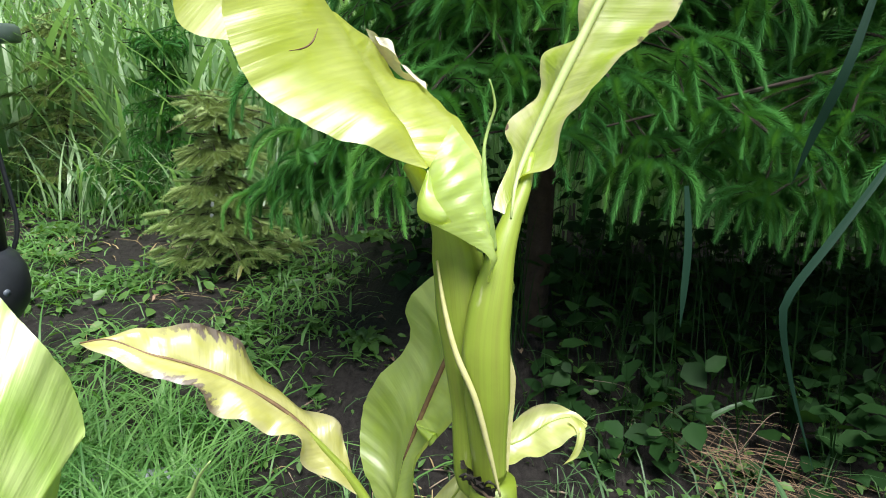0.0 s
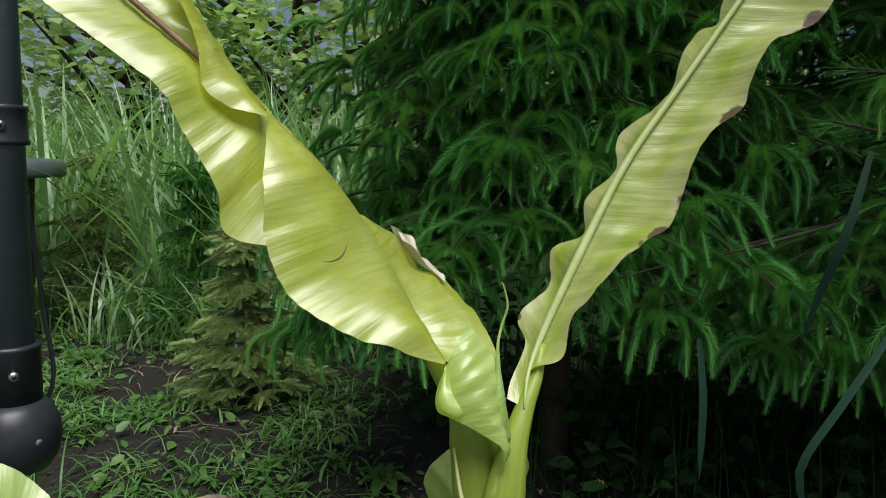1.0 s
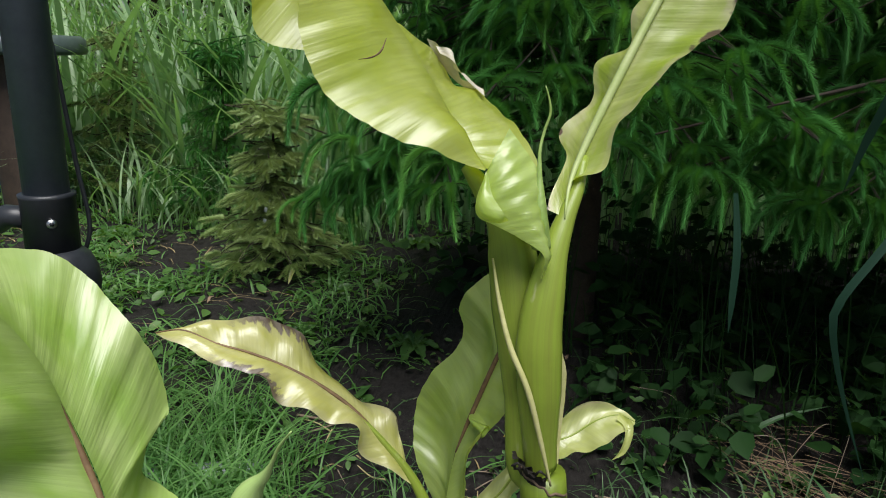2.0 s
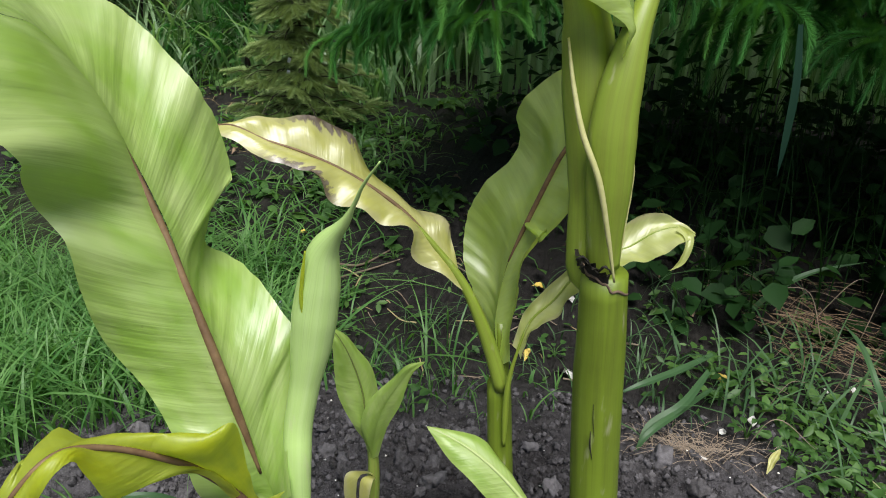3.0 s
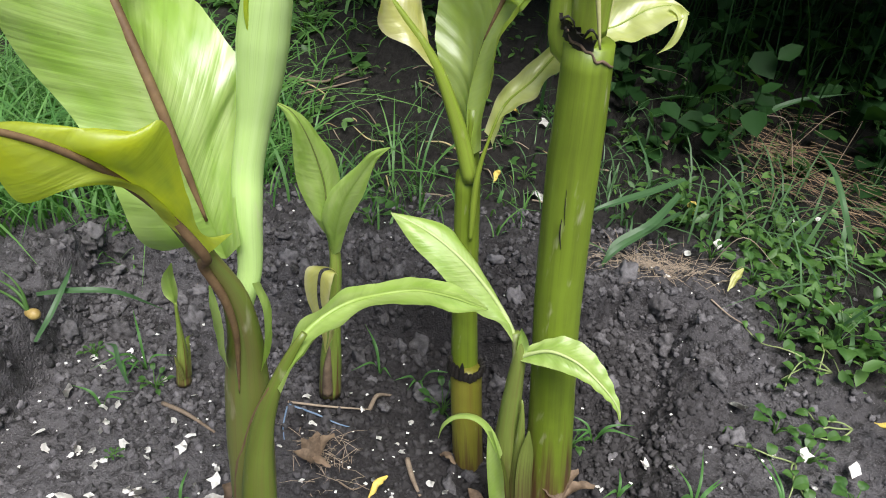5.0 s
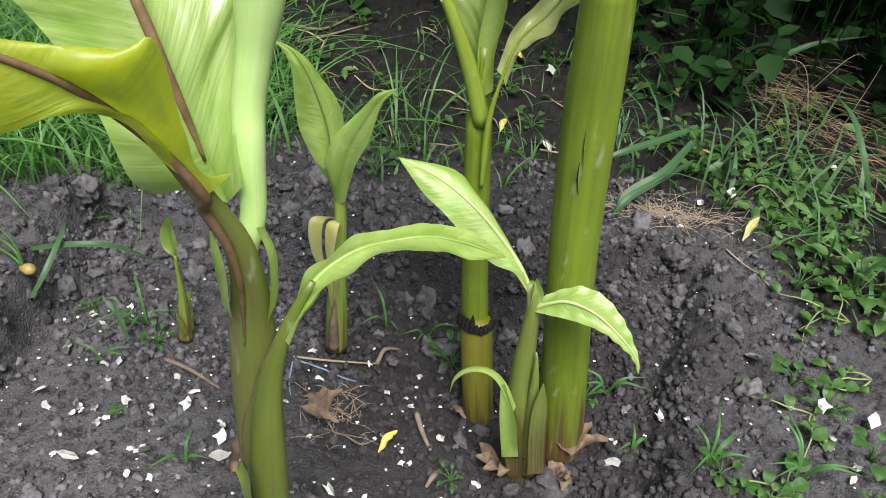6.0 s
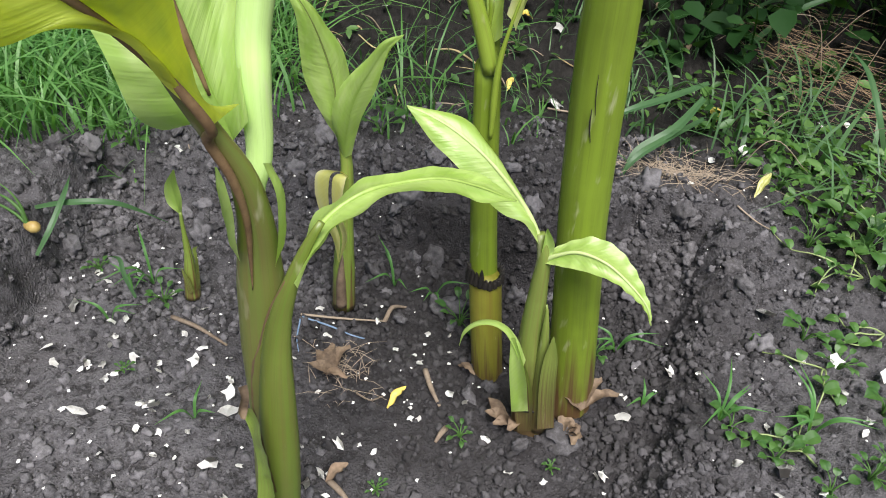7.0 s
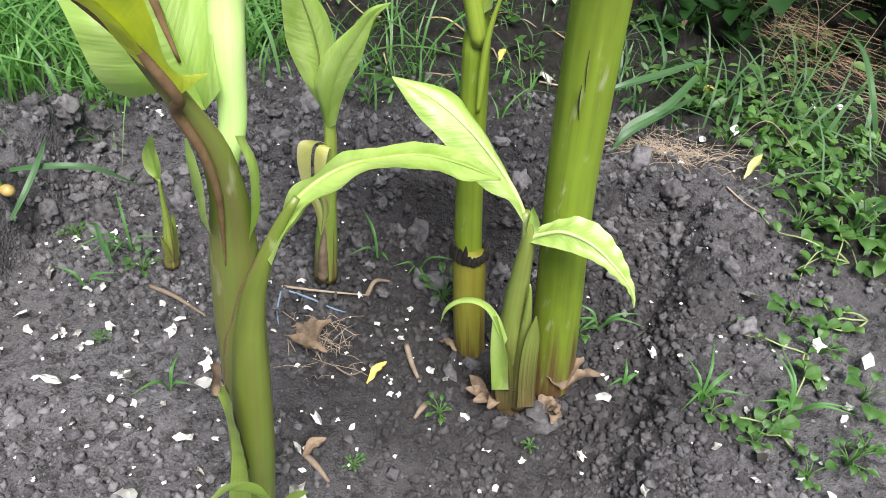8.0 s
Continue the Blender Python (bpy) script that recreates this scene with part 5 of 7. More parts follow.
for k in range(120):
    x, y = rng.uniform(-0.66, 0.36), rng.uniform(0.98, 1.3)
    clod((x, y), 0.006 + 0.013 * rng.random() ** 2.0, k + 14)

# ---- eggshell on the bed ----
shell_mesh = []
for k in range(6):
    bm = bmesh.new()
    r = 0.02
    pts = [(0, 0)] + [(math.cos(a) * (0.3 + 0.7 * rng.random()), math.sin(a) * (0.3 + 0.7 * rng.random())) for a in np.linspace(0, 6.283, 9)[:-1]]
    vs = [bm.verts.new((x * 0.5, y * 0.36, 0.1 * (1 - (x * x + y * y)) + 0.09 * rng.random())) for x, y in pts]
    for i in range(8):
        bm.faces.new((vs[0], vs[1 + i], vs[1 + (i + 1) % 8]))
    bmesh.ops.solidify(bm, geom=bm.faces[:], thickness=0.03)
    me = bpy.data.meshes.new("eggshell")
    bm.to_mesh(me)
    bm.free()
    me.materials.append(SHELL)
    shell_mesh.append(me)


def shell(x, y, size, k, z=None):
    ob = new("eggshell", shell_mesh[k % 6])
    ob.location = (x, y, (ground_height(x, y) if z is None else z) + 0.004 + size * 0.16)
    ob.rotation_euler = (rng.uniform(-0.5, 0.5), rng.uniform(-0.5, 0.5), rng.uniform(0, 6.28))
    ob.scale = (size * (1.4 if size < 0.03 else 1.0),) * 3
    return tagged(ob, "broken white eggshell fragment lying on the soil", "eggshell", "eggshell on the bed")


known = [((-0.3868, 0.8275, 0), .02), ((-0.3174, 0.8415, 0), .02), ((-0.4101, 0.7373, 0), .022), ((-0.3315, 0.7665, 0), .032), ((0.2109, 0.8902, -0.02), .024), ((0.3906, 1.069, 0.05), .045), ((0.265, 0.9614, -0.03), .018), ((0.4681, 1.006, 0.04), .024),
         ((0.5261, 0.997, 0.05), .035), ((0.4042, 1.467, 0.01), .035), ((0.6233, 1.507, 0.03), .05), ((0.6356, 1.669, 0.05), .02), ((0.0746, 1.58, 0.01), .045), ((0.0549, 1.835, 0.01), .04), ((-0.5107, 0.8978, 0), .03), ((-0.4446, 0.8726, 0), .018),
         ((-0.4397, 0.8089, 0), .014), ((-0.3974, 0.7984, 0), .013), ((-0.4203, 0.8098, 0), .013), ((-0.2579, 0.8074, 0), .03), ((-0.2481, 0.7809, 0), .03), ((-0.3365, 0.7351, 0), .014), ((-0.2397, 0.7101, 0), .03), ((-0.2658, 0.6342, 0), .028), ((-0.1149, 0.7722, -0.01), .02),
         ((-0.1338, 0.7188, -0.01), .014), ((-0.123, 0.7329, -0.01), .014), ((-0.0731, 0.7799, -0.02), .011), ((-0.0732, 0.866, -0.01), .012), ((0.2071, 0.9206, -0.02), .015), ((0.1803, 0.8058, -0.02), .012), ((0.1246, 0.7909, -0.02), .012), ((0.082, 0.7934, -0.02), .012),
         ((0.3248, 0.8234, 0.04), .015), ((0.3766, 0.8252, 0.04), .028), ((0.4069, 0.8646, 0.04), .01), ((-0.2087, 0.6768, 0), .013), ((-0.1031, 0.6847, -0.01), .026), ((-0.2105, 0.8441, 0), .012), ((-0.4905, 1.177, 0.01), .03), ((0.3039, 1.339, 0.02), .016),
         ((-0.5057, 0.8255, 0), .022), ((-0.208, 0.7168, 0), .01), ((-0.044, 0.8358, -0.02), .01), ((0.5726, 1.632, 0.03), .02), ((0.3516, 1.438, 0.02), .02), ((-0.3217, 1.816, 0), .035), ((-0.1537, 1.976, 0.02), .02), ((0.0621, 1.587, 0), .05)]
for k, (at, size) in enumerate(known):
    shell(at[0], at[1], size, k)
for k in range(110):
    shell(rng.uniform(-0.55, 0.0) if k < 75 else rng.uniform(0.0, 0.5), rng.uniform(0.62, 1.0), rng.uniform(0.007, 0.015), k)
# fine crumbs of shell
sx, sy = scatter(260, -0.56, 0.5, 0.58, 1.35, lambda x, y: 1.0 if x < 0 and y < 1 else 0.35)
sz = height_at(sx, sy)
verts, faces = [], []
for k in range(260):
    s, a = rng.uniform(0.001, 0.0028), rng.uniform(0, 6.28)
    first = len(verts)
    for dx, dy, dz in ((-1, -0.7, 0), (1, -0.6, 0.2), (0.8, 0.7, 0), (-0.7, 0.8, 0.3), (0, 0, 0.9)):
        verts.append((sx[k] + s * (dx * math.cos(a) - dy * math.sin(a)), sy[k] + s * (dx * math.sin(a) + dy * math.cos(a)), sz[k] + 0.004 + s * dz))
    faces += [tuple(first + i for i in t) for t in ((0, 1, 4), (1, 2, 4), (2, 3, 4), (3, 0, 4))]
tagged(from_arrays("eggshell_crumbs", verts, faces, SHELL), "tiny white eggshell crumbs scattered over the soil", "eggshell", kind="stuff")

# ---- twigs, dead leaves, string ----


def twig(line, r, mat=TWIG, name="twig", label="dry grey-brown twig lying on the soil", category="twig", group="twigs on the ground"):
    bm = bmesh.new()
    o = np.array(line[0])
    tube(bm, [np.array(p) - o for p in line], (r, r * 0.9, r * 0.5), 6)
    ob = finish(name, bm, mat)
    ob.location = o
    return tagged(ob, label, category, group)


def on_ground(p, lift=0.003):
    return (p[0], p[1], ground_height(p[0], p[1]) + lift)


for a, b, c, r in (((-0.3816, 0.9095, 0), (-0.3374, 0.8936, 0), (-0.2921, 0.8789, 0), 0.0032), ((-0.2185, 0.949, 0), (-0.1662, 0.9568, 0), (-0.1104, 0.9753, 0), 0.0018), ((-0.1104, 0.9753, 0), (-0.1065, 1.004, 0), (-0.0907, 1.025, 0), 0.0035),
                   ((-0.1124, 0.7299, -0.01), (-0.0965, 0.72, -0.01), (-0.0791, 0.7086, -0.01), 0.004), ((-0.1152, 0.8526, 0), (-0.0955, 0.8449, 0), (-0.0817, 0.8574, 0), 0.0012), ((-0.0411, 0.9126, -0.02), (-0.0273, 0.8839, -0.02), (-0.0126, 0.8657, -0.02), 0.004),
                   ((0.3664, 1.27, 0.02), (0.3941, 1.244, 0.02), (0.4195, 1.208, 0.03), 0.0014), ((0, 0.8392, -0.02), (-0.0039, 0.8258, -0.02), (-0.0082, 0.8141, -0.02), 0.004), ((-0.4877, 1.206, 0), (-0.4437, 1.143, 0), (-0.414, 1.102, 0), 0.001),
                   ((-0.5584, 1.869, 0), (-0.4709, 1.867, 0), (-0.4078, 1.945, 0), 0.004), ((-0.5109, 1.817, 0), (-0.4384, 1.855, 0), (-0.3721, 1.922, 0), 0.003), ((0.1804, 1.725, 0), (0.2001, 1.719, 0), (0.2172, 1.717, 0), 0.003)):
    twig([on_ground(a), on_ground(b, 0.006), on_ground(c)], r)
for k in range(34):
    x, y, a, ln = rng.uniform(-0.5, 0.15), rng.uniform(1.45, 2.0), rng.uniform(0, 6.28), rng.uniform(0.03, 0.11)
    d = (math.cos(a) * ln, math.sin(a) * ln * 0.5)
    twig([on_ground((x, y)), on_ground((x + d[0] * 0.5, y + d[1] * 0.5), 0.008), on_ground((x + d[0], y + d[1]))], rng.uniform(0.0008, 0.0025), STRAW if k % 2 else TWIG)
twig([on_ground((-0.2154, 0.9446, 0)), on_ground((-0.176, 0.9404, 0), 0.006), on_ground((-0.1448, 0.9371, 0), 0.004), on_ground((-0.1198, 0.9412, 0))], 0.0014, STRING, "string", "faded blue string lying on the soil", "string", "strings on the ground")
twig([on_ground((-0.2158, 0.9392, 0)), on_ground((-0.2103, 0.9102, 0), 0.004), on_ground((-0.2008, 0.8885, 0))], 0.0012, STRING, "string", "faded blue string lying on the soil", "string", "strings on the ground")


def flat_leaf(at, length, width, spin, mat, name, label, category, group, lift=0.0, tilt=0.25):
    bm = bmesh.new()
    d, s = np.array((math.cos(spin), math.sin(spin), tilt)), np.array((-math.sin(spin), math.cos(spin), 0))
    mid = [(0, 0, 0), d * length * 0.5 + (0, 0, 0.006), d * length]
    for sign in (1, -1):
        sheet(bm, mid, [s * 0.001 * sign, d * length * 0.45 + s * width * 0.5 * sign + (0, 0, 0.01), d * length + s * 0.001 * sign], n=12, m=4, ripple=0.0015, waves=3, bulge=0.002 * sign)
    ob = finish(name, bm, mat)
    ob.location = (at[0], at[1], ground_height(at[0], at[1]) + 0.004 + lift)
    return tagged(ob, label, category, group)


flat_leaf((-0.0736, 0.8415, -0.01), 0.035, 0.01, 1.1, YELLOW, "fallen_leaf", "narrow fallen yellow leaf on the soil", "leaf", "fallen leaves")
flat_leaf((0.4, 1.312, 0.03), 0.04, 0.014, 1.0, LEAF_DRY, "fallen_leaf", "pale yellow-green leaf standing among weeds", "leaf", "fallen leaves", 0.01, 0.7)
flat_leaf((-0.0231, 1.611, 0.01), 0.028, 0.014, 1.3, YELLOW, "fallen_leaf", "orange-yellow fallen leaf among the grass", "leaf", "fallen leaves", 0.01, 0.6)
flat_leaf((-0.8333, 2.495, 0.18), 0.05, 0.02, 1.3, LEAF_DRY, "fallen_leaf", "pale dry leaf caught upright on the path", "leaf", "fallen leaves", 0.01, 1.2)
flat_leaf((-0.1606, 0.8624, 0), 0.034, 0.012, -0.2, DEAD, "fallen_leaf", "curled dead brown leaf on the bed", "leaf", "fallen leaves", 0.006)
flat_leaf((-0.0022, 0.9379, -0.02), 0.03, 0.01, -0.6, DRY, "fallen_leaf", "curled straw-coloured leaf shred on the bed", "leaf", "fallen leaves", 0.003)
flat_leaf((-0.1142, 0.7259, -0.01), 0.03, 0.014, 0.9, DEAD, "fallen_leaf", "brown dead leaf scrap on the bed", "leaf", "fallen leaves", 0.003)
flat_leaf((0.5565, 1.06, 0.05), 0.06, 0.018, -0.9, YELLOW, "fallen_leaf", "yellow leaf among the weeds", "leaf", "fallen leaves", 0.02)
for k in range(22):
    x, y = rng.uniform(-1.6, 0.4), rng.uniform(1.5, 3.0)
    flat_leaf((x, y), rng.uniform(0.025, 0.05), rng.uniform(0.01, 0.025), rng.uniform(0, 6.28), (DEAD, YELLOW, DRY)[k % 3], "fallen_leaf", "dry fallen leaf lying on dark soil", "leaf", "fallen leaves", 0.004)

# fibrous root tuft and brown needle litter beside the weeds
verts, faces = [], []


def strand(p, q, lift, w0):
    a, b = np.array(p), np.array(q)
    c = (a + b) / 2 + (0, 0, lift)
    s = np.cross(b - a, (0, 0, 1.0))
    s = s / max(np.linalg.norm(s), 1e-6) * w0
    first = len(verts)
    verts.extend(tuple(v) for v in (a - s, a + s, c - s, c + s, c + (0, 0, w0), b, a + (0, 0, w0)))
    f = first
    faces.extend([(f, f + 6, f + 4, f + 2), (f + 6, f + 1, f + 3, f + 4), (f + 2, f + 4, f + 5), (f + 4, f + 3, f + 5)])


root_at = np.array(on_ground((0.2911, 1.367, 0.02)))
for k in range(240):
    p = root_at + (rng.normal(0, 0.05), rng.normal(0, 0.03), 0.003)
    q = p + (rng.normal(0, 0.04), rng.normal(0, 0.03), rng.uniform(-0.004, 0.012))
    p[2], q[2] = ground_height(p[0], p[1]) + 0.004, ground_height(q[0], q[1]) + rng.uniform(0.002, 0.02)
    strand(p, q, 0.008, 0.0005)
husk_at = np.array(on_ground((-0.142, 0.8814, 0)))
for k in range(90):
    p = husk_at + (rng.normal(0, 0.02), rng.normal(0, 0.02), 0.003)
    q = p + (rng.normal(0, 0.025), rng.normal(0, 0.015), rng.uniform(0, 0.01))
    strand(p, q, 0.006, 0.0004)
tagged(from_arrays("root_fibres", verts, faces, TWIG), "tangled dry brown root fibres on the soil", "roots", kind="stuff")
verts, faces = [], []
l0, l1 = np.array((0.447, 1.881, 0.06)), np.array((0.7684, 1.652, 0.06))
for k in range(210):
    f = rng.random()
    p = l0 + (l1 - l0) * f + (rng.normal(0, 0.03), rng.normal(0, 0.06), 0)
    p[2] = ground_height(p[0], p[1]) + rng.uniform(0.015, 0.07)
    d = (l1 - l0) / np.linalg.norm(l1 - l0)
    ln = rng.uniform(0.05, 0.12)
    q = p + d * ln + (rng.normal(0, 0.035), rng.normal(0, 0.04), rng.normal(-0.005, 0.012))
    q[2] = max(q[2], ground_height(q[0], q[1]) + 0.002)
    strand(p, q, 0.006, 0.0008)
tagged(from_arrays("needle_litter", verts, faces, LITTER), "heap of dry rust-brown pine needles", "needles", kind="stuff")

# ---- lawn, weeds and verge ----


def lawn_keep(x, y):
    edge = 1.27 + 0.06 * noise.noise((x * 8, 1.0, 0)) + 0.05 * ease(x, -0.4, -0.1)
    if x < -0.55:
        edge = 1.12 - 0.45 * ease(-x, 0.6, 1.0)
    near = ease(y, edge, edge + 0.07)
    far = 1 - ease(y + 0.22 * noise.noise((x * 5, y * 5, 9)), 1.6, 1.85)
    side = (1 - 0.8 * ease(x, -0.55, -0.4)) * (1 - ease(x, -0.6, -0.4) * ease(y, 1.5, 1.68))
    side *= 1 - ease(x, -0.1, 0.06) * ease(y, 1.5, 1.65)
    return near * far * side * (0.5 + 0.5 * patchy(x, y, 5.0, 1.0))


gx_, gy_ = scatter(11500, -2.0, 0.06, 0.6, 2.0, lawn_keep)
n = len(gx_)
tall_grass = 0.5 + 0.7 * np.array([ease(-a, 0.3, 0.8) for a in gx_])
blades("lawn_grass", gx_, gy_, rng.uniform(0.05, 0.17, n) * tall_grass, rng.uniform(0.003, 0.0065, n), rng.uniform(0.3, 1.1, n), GRASS, "lush long green lawn grass beside the bed", "grass")
gx_, gy_ = scatter(1900, -2.0, -0.1, 1.0, 2.1, lambda x, y: lawn_keep(x, y - 0.06))
blades("long_grass", gx_, gy_, rng.uniform(0.14, 0.27, 1900), rng.uniform(0.003, 0.006, 1900), rng.uniform(0.7, 1.5, 1900), GRASS, "long arching grass over the lawn", "grass", levels=6)
# trampled verge: short grass, straw and small leaves on dark soil
vx, vy = scatter(4600, -3.2, 0.0, 1.65, 3.7, lambda x, y: (0.05 + 0.95 * patchy(x, y, 2.6, 3.0, -0.15, 0.3)) * (1 - 0.85 * ease(x, -0.75, -0.3)))
blades("verge_grass", vx, vy, rng.uniform(0.03, 0.11, len(vx)), rng.uniform(0.003, 0.008, len(vx)), rng.uniform(0.7, 2.0, len(vx)), GRASS, "short trampled grass on the garden path", "grass", levels=3)
vx, vy = scatter(3500, -3.2, 0.15, 1.7, 3.8, lambda x, y: (0.1 + 0.9 * patchy(x, y, 2.6, 3.0, -0.2, 0.3)) * (1 - 0.85 * ease(x, -0.8, -0.4)))
small_leaves("verge_weeds", vx, vy, rng.uniform(0.018, 0.06, len(vx)), WEED, "small green weed leaves over dark soil", "weeds", 0.03)
vx, vy = scatter(160, -2.6, -0.5, 2.1, 3.4, lambda x, y: patchy(x, y, 2.0, 8.0, -0.2, 0.3))
blades("cut_straw", vx, vy, rng.uniform(0.03, 0.12, len(vx)), rng.uniform(0.002, 0.004, len(vx)), rng.uniform(1.4, 2.2, len(vx)), STRAW, "cut dry grass lying on the path", "straw", levels=3, flop=1.05)
# sparse growth in the bare soil behind the bed
vx, vy = scatter(420, -0.5, 0.4, 1.5, 2.3, lambda x, y: 0.15 + 0.85 * patchy(x, y, 6.0, 5.0, 0.0, 0.4))
small_leaves("bare_soil_weeds", vx, vy, rng.uniform(0.008, 0.03, len(vx)), WEED, "sparse seedlings on the bare dark soil", "weeds", 0.02)
vx, vy = scatter(240, -0.35, 0.35, 1.42, 1.9, lambda x, y: 0.1 + 0.9 * patchy(x, y, 7.0, 6.0, 0.05, 0.4))
blades("bare_soil_grass", vx, vy, rng.uniform(0.03, 0.1, len(vx)), rng.uniform(0.002, 0.005, len(vx)), rng.uniform(0.4, 1.4, len(vx)), GRASS_COOL, "thin grass tufts on the bare soil", "grass")


def right_keep(x, y):
    line = float(np.interp(y, (1.1, 1.26, 1.36, 1.56, 1.65), (0.53, 0.46, 0.39, 0.29, 0.2))) + 0.05 * noise.noise((y * 9, 2.0, 0))
    return ease(x, line, line + 0.07) * (0.3 + 0.7 * patchy(x, y, 7.0, 2.0, -0.25, 0.25)) * (0.025 + 0.975 * ease(y, 1.03, 1.17)) * (1 - 0.65 * ease(y, 1.5, 1.8))


vx, vy = scatter(2400, 0.18, 1.4, 0.6, 2.1, right_keep)
small_leaves("weed_mat", vx, vy, rng.uniform(0.013, 0.038, len(vx)), WEED, "dense mat of small-leaved green weeds", "weeds", 0.05)
vx, vy = scatter(620, 0.18, 1.4, 0.9, 2.3, right_keep)
blades("verge_blades", vx, vy, rng.uniform(0.06, 0.2, len(vx)), rng.uniform(0.003, 0.008, len(vx)), rng.uniform(0.5, 1.5, len(vx)), GRASS_COOL, "loose bluish green grass among the weeds", "grass")
# undergrowth whose dark leaf colour stands in for the spruce's shade
vx, vy = scatter(1900, 0.15, 2.2, 1.75, 3.0, lambda x, y: 0.3 + 0.7 * patchy(x, y, 4.0, 7.0, -0.2, 0.3))
small_leaves("shade_weeds", vx, vy, rng.uniform(0.03, 0.075, len(vx)), WEED_SHADED, "broad weed leaves under the spruce, coloured dark for its shade", "weeds", 0.22, wide=0.8)
vx, vy = scatter(2200, -0.35, 2.4, 2.45, 3.0, lambda x, y: 0.04 + 0.96 * patchy(x, y, 4.0, 17.0, -0.2, 0.2))
small_leaves("thicket", vx, vy, rng.uniform(0.035, 0.08, len(vx)), WEED_SHADED, "leafy thicket behind the spruce, coloured dark for the shade", "shrubs", 0.0, base=height_at(vx, vy) + rng.uniform(0.0, 1.0, len(vx)) ** 1.3 * 0.95, wide=0.8)
vx, vy = scatter(700, 0.0, 1.8, 1.8, 3.0, lambda x, y: 1.0)
blades("shade_stems", vx, vy, rng.uniform(0.15, 0.55, len(vx)), rng.uniform(0.002, 0.005, len(vx)), rng.uniform(0.1, 0.5, len(vx)), WEED_SHADED, "thin stems under the spruce, coloured dark for its shade", "weeds")


def weed(kind, at, size, spin):
    """A small weed: a few stalks, each with oval or round leaves."""
    x, y = at[0], at[1]
    names = {"rosette": ("dandelion-like rosette of toothed green leaves", 8, 0.32), "round": ("low weed with round pale green leaves", 7, 0.8), "oval": ("leafy weed with oval green leaves", 9, 0.5), "vine": ("broad-leaved vine, coloured dark for the spruce's shade", 6, 0.85)}
    label, count, wide = names[kind]
    ob = empty("weed", (x, y, ground_height(x, y)), label, "weed", "weeds")
    mat = WEED_SHADED if kind == "vine" else WEED
    for k in range(count):
        a = spin + k * 2.4
        up = 0.25 if kind == "rosette" else rng.uniform(0.3, 1.0)
        ln = size * rng.uniform(0.6, 1.1)
        d = np.array((math.cos(a), math.sin(a), 0))
        s = np.array((-math.sin(a), math.cos(a), 0))
        if kind == "rosette":
            root, leaf_len = np.array((0, 0, 0.002)), ln
        else:
            root, leaf_len = d * ln * 0.55 + (0, 0, ln * up), ln * 0.5
            bm = bmesh.new()
            tube(bm, [(0, 0, -0.003), d * ln * 0.2 + (0, 0, ln * up * 0.7), root], (0.0012, 0.001, 0.0007), 5, n=7)
            part("stem", bm, mat, ob)
        bm = bmesh.new()
        mid = [root, root + d * leaf_len * 0.5 + (0, 0, leaf_len * up * 0.3), root + d * leaf_len + (0, 0, leaf_len * (up * 0.3 - 0.15))]
        for sign in (1, -1):
            w0 = leaf_len * wide * 0.5 * sign
            edge = [root + s * 0.05 * w0, root + d * leaf_len * 0.22 + s * w0 * 0.9 + (0, 0, leaf_len * 0.12), root + d * leaf_len * 0.6 + s * w0 + (0, 0, leaf_len * up * 0.3 + leaf_len * 0.05), mid[2]]
            sheet(bm, mid, edge, n=12, m=4, ripple=0.06 * leaf_len if kind == "rosette" else 0.02 * leaf_len, waves=4, bulge=0.02 * leaf_len * sign)
        part("leaf", bm, mat, ob)
    return ob


